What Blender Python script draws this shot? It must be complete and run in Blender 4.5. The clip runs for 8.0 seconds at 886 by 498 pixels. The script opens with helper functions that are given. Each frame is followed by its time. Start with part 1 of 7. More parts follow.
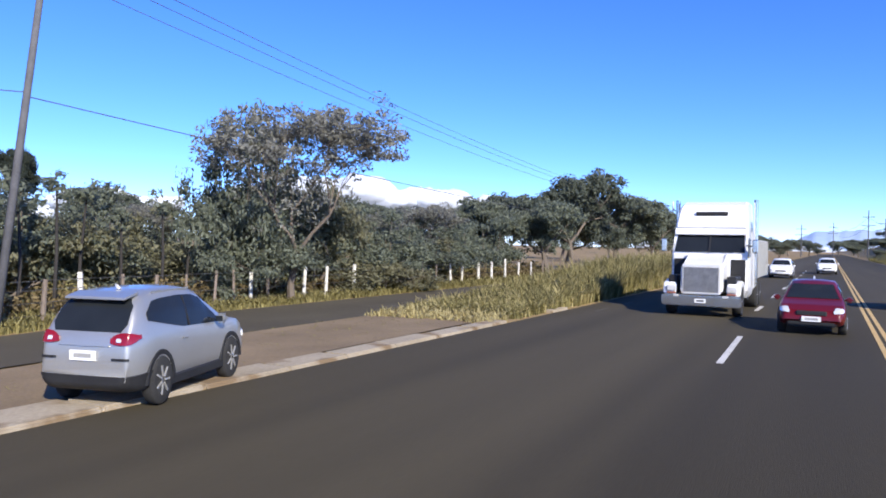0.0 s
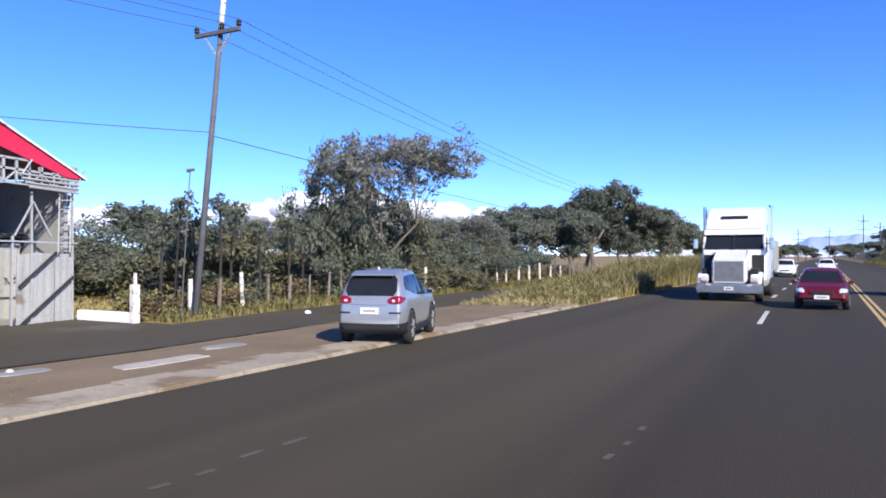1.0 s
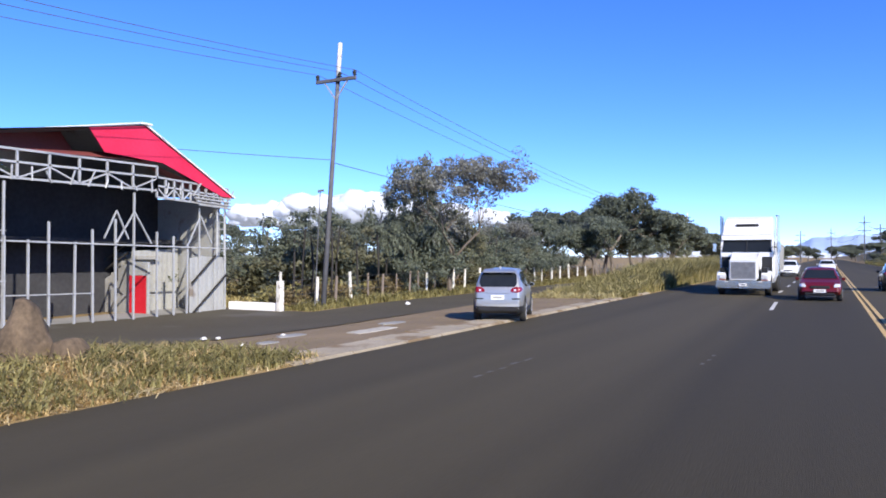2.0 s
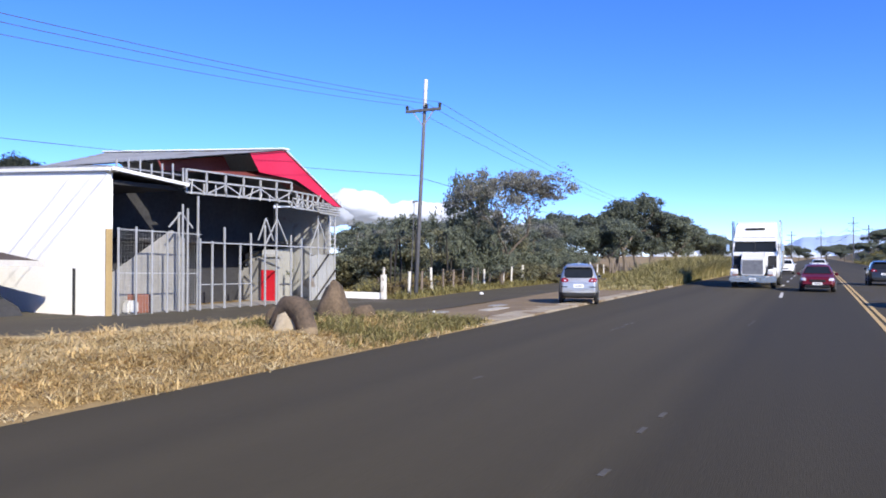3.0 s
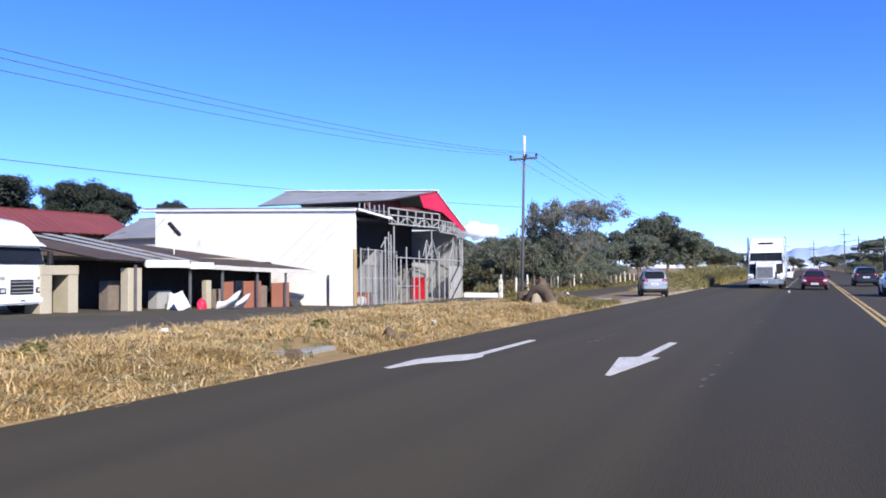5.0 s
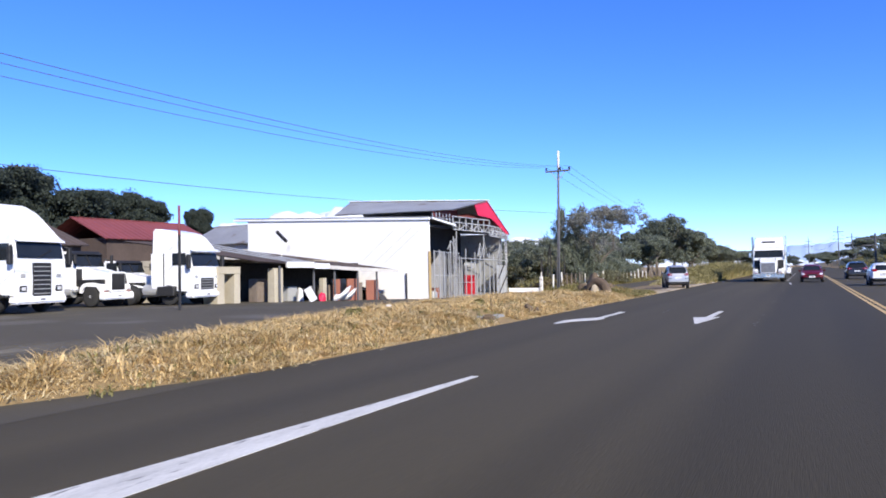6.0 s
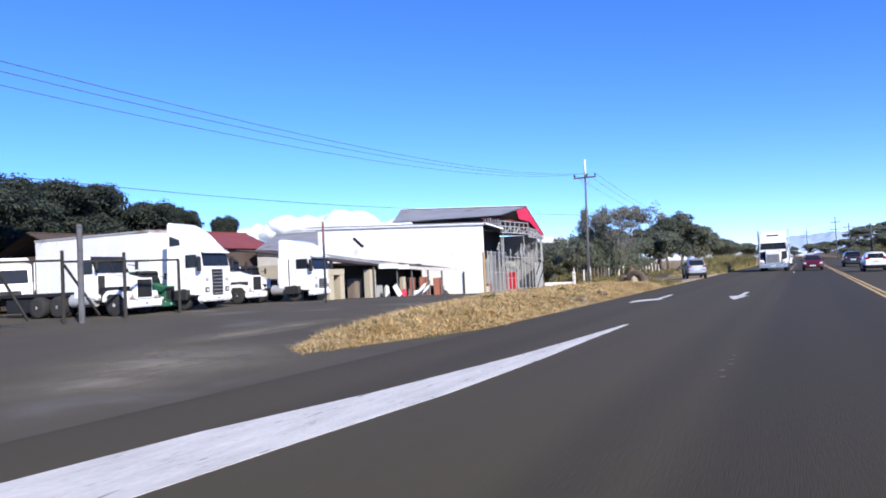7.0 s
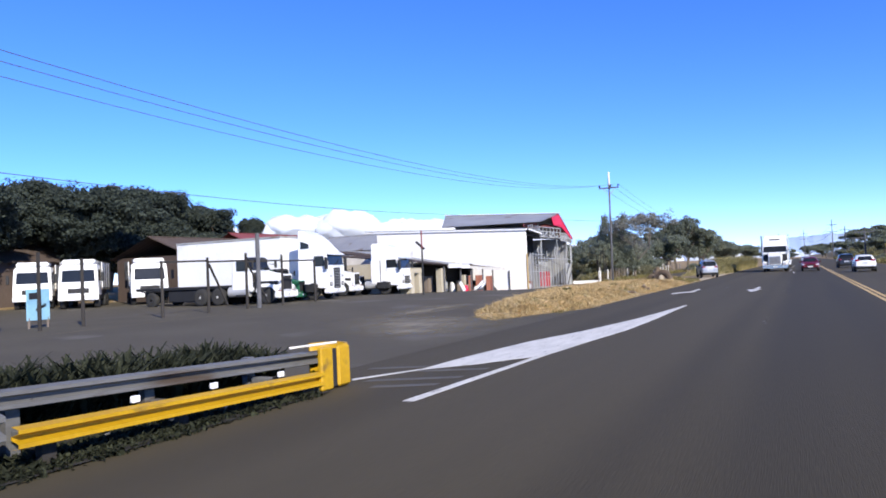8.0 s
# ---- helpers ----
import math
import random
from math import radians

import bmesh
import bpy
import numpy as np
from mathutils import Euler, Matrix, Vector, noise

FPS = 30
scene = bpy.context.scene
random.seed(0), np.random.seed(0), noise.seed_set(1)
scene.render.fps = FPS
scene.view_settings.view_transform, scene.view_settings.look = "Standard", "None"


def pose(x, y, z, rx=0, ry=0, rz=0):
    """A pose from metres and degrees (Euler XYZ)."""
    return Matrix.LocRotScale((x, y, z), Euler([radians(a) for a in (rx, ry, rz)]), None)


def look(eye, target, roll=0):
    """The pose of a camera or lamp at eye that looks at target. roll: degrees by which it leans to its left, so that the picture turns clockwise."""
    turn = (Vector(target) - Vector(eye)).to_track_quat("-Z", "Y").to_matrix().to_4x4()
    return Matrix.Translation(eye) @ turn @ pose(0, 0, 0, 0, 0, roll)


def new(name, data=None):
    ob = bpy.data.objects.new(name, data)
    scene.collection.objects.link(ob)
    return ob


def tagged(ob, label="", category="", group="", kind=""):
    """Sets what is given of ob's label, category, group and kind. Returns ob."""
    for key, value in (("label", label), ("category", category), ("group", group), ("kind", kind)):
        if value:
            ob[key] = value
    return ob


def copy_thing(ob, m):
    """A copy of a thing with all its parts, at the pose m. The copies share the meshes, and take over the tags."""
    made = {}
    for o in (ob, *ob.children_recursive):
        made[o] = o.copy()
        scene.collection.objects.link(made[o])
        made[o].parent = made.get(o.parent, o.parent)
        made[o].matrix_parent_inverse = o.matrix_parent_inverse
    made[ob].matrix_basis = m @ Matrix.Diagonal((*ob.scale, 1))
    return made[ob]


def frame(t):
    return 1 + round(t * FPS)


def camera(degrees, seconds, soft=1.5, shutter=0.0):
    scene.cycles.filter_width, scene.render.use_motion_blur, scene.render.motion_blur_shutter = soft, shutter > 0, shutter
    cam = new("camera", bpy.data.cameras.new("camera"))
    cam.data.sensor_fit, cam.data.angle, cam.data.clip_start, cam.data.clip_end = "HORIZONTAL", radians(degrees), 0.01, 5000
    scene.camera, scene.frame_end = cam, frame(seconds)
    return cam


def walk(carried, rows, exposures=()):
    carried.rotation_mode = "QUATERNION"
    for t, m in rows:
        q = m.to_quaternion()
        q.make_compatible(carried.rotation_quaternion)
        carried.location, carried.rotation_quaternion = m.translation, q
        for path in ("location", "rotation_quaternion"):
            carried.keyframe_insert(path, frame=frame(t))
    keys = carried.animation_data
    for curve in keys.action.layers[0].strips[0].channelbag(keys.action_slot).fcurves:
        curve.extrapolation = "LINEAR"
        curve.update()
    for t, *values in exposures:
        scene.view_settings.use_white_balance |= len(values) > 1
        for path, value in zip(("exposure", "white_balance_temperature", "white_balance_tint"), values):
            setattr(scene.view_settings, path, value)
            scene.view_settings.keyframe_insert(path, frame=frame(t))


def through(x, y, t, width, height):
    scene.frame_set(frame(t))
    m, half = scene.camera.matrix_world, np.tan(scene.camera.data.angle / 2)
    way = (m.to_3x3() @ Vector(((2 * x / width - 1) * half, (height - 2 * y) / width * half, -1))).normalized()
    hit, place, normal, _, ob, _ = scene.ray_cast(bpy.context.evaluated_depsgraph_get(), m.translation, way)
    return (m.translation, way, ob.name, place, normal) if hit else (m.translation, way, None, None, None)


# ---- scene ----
from mathutils.bvhtree import BVHTree

cam = camera(62.8, 8.0, soft=1.75)
PATH = [
    (0, (2.485, 5.637, 2.336), (1.543, 7.401, 2.321), 1.2),
    (0.5, (2.311, 2.695, 2.03), (1.37, 4.46, 2.033), 0.8),
    (1, (2.202, -0.812, 1.903), (1.268, 0.956, 1.922), 0.1),
    (1.5, (2.473, -4.024, 1.94), (1.53, -2.261, 1.965), -0.1),
    (3, (2.089, -15.817, 1.904), (1.171, -14.041, 1.924), 0.1),
    (3.5, (1.983, -19.097, 1.694), (1.067, -17.319, 1.73), -0.3),
    (4, (2.05, -22.983, 1.715), (1.126, -21.209, 1.754), 0.0),
    (4.5, (1.949, -26.884, 1.706), (1.037, -25.105, 1.761), -0.2),
    (6, (1.582, -39.881, 1.478), (0.69, -38.092, 1.542), -1.2),
    (6.5, (1.456, -43.706, 1.444), (0.568, -41.915, 1.493), -2.3),
    (7, (1.33, -48.357, 1.498), (0.442, -46.566, 1.561), -2.7),
    (7.5, (1.262, -52.982, 1.568), (0.376, -51.19, 1.63), -2.5),
    (8, (1.176, -57.952, 1.598), (0.294, -56.158, 1.661), -2.5),
]
walk(cam, [(t, look(eye, target, roll)) for t, eye, target, roll in PATH])

# ---- world and sun ----
SUN_EL, SUN_AZ = 31.0, -35.0          # height and bearing of the sun, bearing counted from +x to +y
world = bpy.data.worlds.new("sky")
scene.world = world
world.use_nodes = True
wn = world.node_tree
bg = wn.nodes["Background"]
sky = wn.nodes.new("ShaderNodeTexSky")
sky.sky_type, sky.sun_disc = "NISHITA", False
sky.sun_elevation, sky.sun_rotation = radians(SUN_EL), radians(90 - SUN_AZ)
sky.air_density, sky.dust_density, sky.ozone_density, sky.altitude = 0.8, 0.0, 5.0, 1300
deep = wn.nodes.new("ShaderNodeHueSaturation")
deep.inputs["Saturation"].default_value = 1.15
cool = wn.nodes.new("ShaderNodeMix")
cool.data_type, cool.blend_type = "RGBA", "MULTIPLY"
cool.inputs[0].default_value, cool.inputs[7].default_value = 1.0, (0.82, 0.845, 1.2, 1)
wn.links.new(sky.outputs[0], deep.inputs["Color"])
wn.links.new(deep.outputs[0], cool.inputs[6])
wn.links.new(cool.outputs[2], bg.inputs[0])
bg.inputs[1].default_value = 0.15
sun = new("sun", bpy.data.lights.new("sun", "SUN"))
sun.data.energy, sun.data.angle, sun.data.color = 5.0, radians(0.6), (1.0, 0.93, 0.82)
SUNV = Vector((math.cos(radians(SUN_EL)) * math.cos(radians(SUN_AZ)), math.cos(radians(SUN_EL)) * math.sin(radians(SUN_AZ)), math.sin(radians(SUN_EL))))
sun.matrix_world = look(tuple(SUNV * 60), (0, 0, 0))
scene.view_settings.exposure = 0.62


# ---- materials ----
def material(name, a, b, rough=0.8, metal=0.0, big=1.0, fine=20.0, bump=0.3, spec=0.4, coat=0.0, stretch=(1, 1, 1), island=0.0, spots=None, mid=0.5):
    """Two colours mixed by a coarse and a fine noise, with a fine relief."""
    m = bpy.data.materials.new(name)
    m.use_nodes = True
    n, l = m.node_tree.nodes, m.node_tree.links
    p = n["Principled BSDF"]
    p.inputs["Roughness"].default_value, p.inputs["Metallic"].default_value = rough, metal
    p.inputs["Specular IOR Level"].default_value = spec
    p.inputs["Coat Weight"].default_value = coat
    co = n.new("ShaderNodeTexCoord")
    mp = n.new("ShaderNodeMapping")
    mp.inputs["Scale"].default_value = stretch
    l.new(co.outputs["Object"], mp.inputs[0])
    n1, n2 = n.new("ShaderNodeTexNoise"), n.new("ShaderNodeTexNoise")
    n1.inputs["Scale"].default_value, n1.inputs["Detail"].default_value = big, 4
    n2.inputs["Scale"].default_value, n2.inputs["Detail"].default_value = fine, 3
    l.new(mp.outputs[0], n1.inputs[0]), l.new(mp.outputs[0], n2.inputs[0])
    mx = n.new("ShaderNodeMath")
    mx.operation = "MULTIPLY_ADD"
    mx.inputs[1].default_value, mx.inputs[2].default_value = 0.45, 0.0
    l.new(n2.outputs[0], mx.inputs[0])
    ad = n.new("ShaderNodeMath")
    ad.operation = "MULTIPLY_ADD"
    ad.inputs[1].default_value = 0.55
    l.new(n1.outputs[0], ad.inputs[0]), l.new(mx.outputs[0], ad.inputs[2])
    fac = ad.outputs[0]
    if island:
        g = n.new("ShaderNodeNewGeometry")
        a2 = n.new("ShaderNodeMath")
        a2.operation = "MULTIPLY_ADD"
        a2.inputs[1].default_value, a2.inputs[2].default_value = island, -island / 2
        l.new(g.outputs["Random Per Island"], a2.inputs[0])
        a3 = n.new("ShaderNodeMath")
        l.new(fac, a3.inputs[0]), l.new(a2.outputs[0], a3.inputs[1])
        fac = a3.outputs[0]
    r = n.new("ShaderNodeValToRGB")
    r.color_ramp.elements[0].position, r.color_ramp.elements[1].position = mid - 0.2, mid + 0.2
    r.color_ramp.elements[0].color, r.color_ramp.elements[1].color = (*a, 1), (*b, 1)
    l.new(fac, r.inputs[0])
    col = r.outputs[0]
    if spots:
        colour, scale, limit = spots
        n3 = n.new("ShaderNodeTexNoise")
        n3.inputs["Scale"].default_value, n3.inputs["Detail"].default_value = scale, 6
        l.new(mp.outputs[0], n3.inputs[0])
        r3 = n.new("ShaderNodeValToRGB")
        r3.color_ramp.elements[0].position, r3.color_ramp.elements[1].position = limit, limit + 0.08
        l.new(n3.outputs[0], r3.inputs[0])
        mix = n.new("ShaderNodeMix")
        mix.data_type = "RGBA"
        l.new(r3.outputs[0], mix.inputs[0]), l.new(col, mix.inputs[6])
        mix.inputs[7].default_value = (*colour, 1)
        col = mix.outputs[2]
    l.new(col, p.inputs["Base Color"])
    if bump:
        b_ = n.new("ShaderNodeBump")
        b_.inputs["Strength"].default_value, b_.inputs["Distance"].default_value = bump, 0.02
        l.new(fac, b_.inputs["Height"]), l.new(b_.outputs[0], p.inputs["Normal"])
    return m


def leaf_material(name, a, b, through=0.35, rand=0.6, big=0.6):
    m = material(name, a, b, rough=0.8, big=big, fine=6, bump=0, spec=0.1, island=rand)
    n, l = m.node_tree.nodes, m.node_tree.links
    p, out = n["Principled BSDF"], n["Material Output"]
    tr = n.new("ShaderNodeBsdfTranslucent")
    l.new(p.inputs["Base Color"].links[0].from_socket, tr.inputs[0])
    mx = n.new("ShaderNodeMixShader")
    mx.inputs[0].default_value = through
    l.new(p.outputs[0], mx.inputs[1]), l.new(tr.outputs[0], mx.inputs[2])
    l.new(mx.outputs[0], out.inputs[0])
    return m


def glass_dark(name, tint=(0.012, 0.014, 0.016)):
    m = material(name, tint, tuple(c * 1.6 for c in tint), rough=0.1, big=0.5, fine=2, bump=0, spec=0.35)
    return m


def lane_wear(m, stops):
    """Darken an asphalt along the lanes: stops of metres across the road and the share of its lightness."""
    n, l = m.node_tree.nodes, m.node_tree.links
    p = n["Principled BSDF"]
    col = p.inputs["Base Color"].links[0].from_socket
    co, sp, nz = n.new("ShaderNodeTexCoord"), n.new("ShaderNodeSeparateXYZ"), n.new("ShaderNodeTexNoise")
    mp = n.new("ShaderNodeMapping")
    mp.inputs["Scale"].default_value = (0.3, 0.1, 1)
    l.new(co.outputs["Object"], sp.inputs[0]), l.new(co.outputs["Object"], mp.inputs[0]), l.new(mp.outputs[0], nz.inputs[0])
    nz.inputs["Scale"].default_value = 2.0
    wob = n.new("ShaderNodeMath")
    wob.operation = "MULTIPLY_ADD"
    wob.inputs[1].default_value, wob.inputs[2].default_value = 0.5, -0.25
    l.new(nz.outputs[0], wob.inputs[0])
    add = n.new("ShaderNodeMath")
    l.new(sp.outputs[0], add.inputs[0]), l.new(wob.outputs[0], add.inputs[1])
    rng_ = n.new("ShaderNodeMapRange")
    rng_.inputs["From Min"].default_value, rng_.inputs["From Max"].default_value = -6.0, 12.0
    l.new(add.outputs[0], rng_.inputs["Value"])
    r = n.new("ShaderNodeValToRGB")
    while len(r.color_ramp.elements) < len(stops):
        r.color_ramp.elements.new(0.5)
    for e, (x, v) in zip(r.color_ramp.elements, stops):
        e.position, e.color = (x + 6.0) / 18.0, (v, v, v, 1)
    l.new(rng_.outputs[0], r.inputs[0])
    mix = n.new("ShaderNodeMix")
    mix.data_type, mix.blend_type = "RGBA", "MULTIPLY"
    mix.inputs[0].default_value = 1.0
    l.new(col, mix.inputs[6]), l.new(r.outputs[0], mix.inputs[7])
    l.new(mix.outputs[2], p.inputs["Base Color"])
    return m


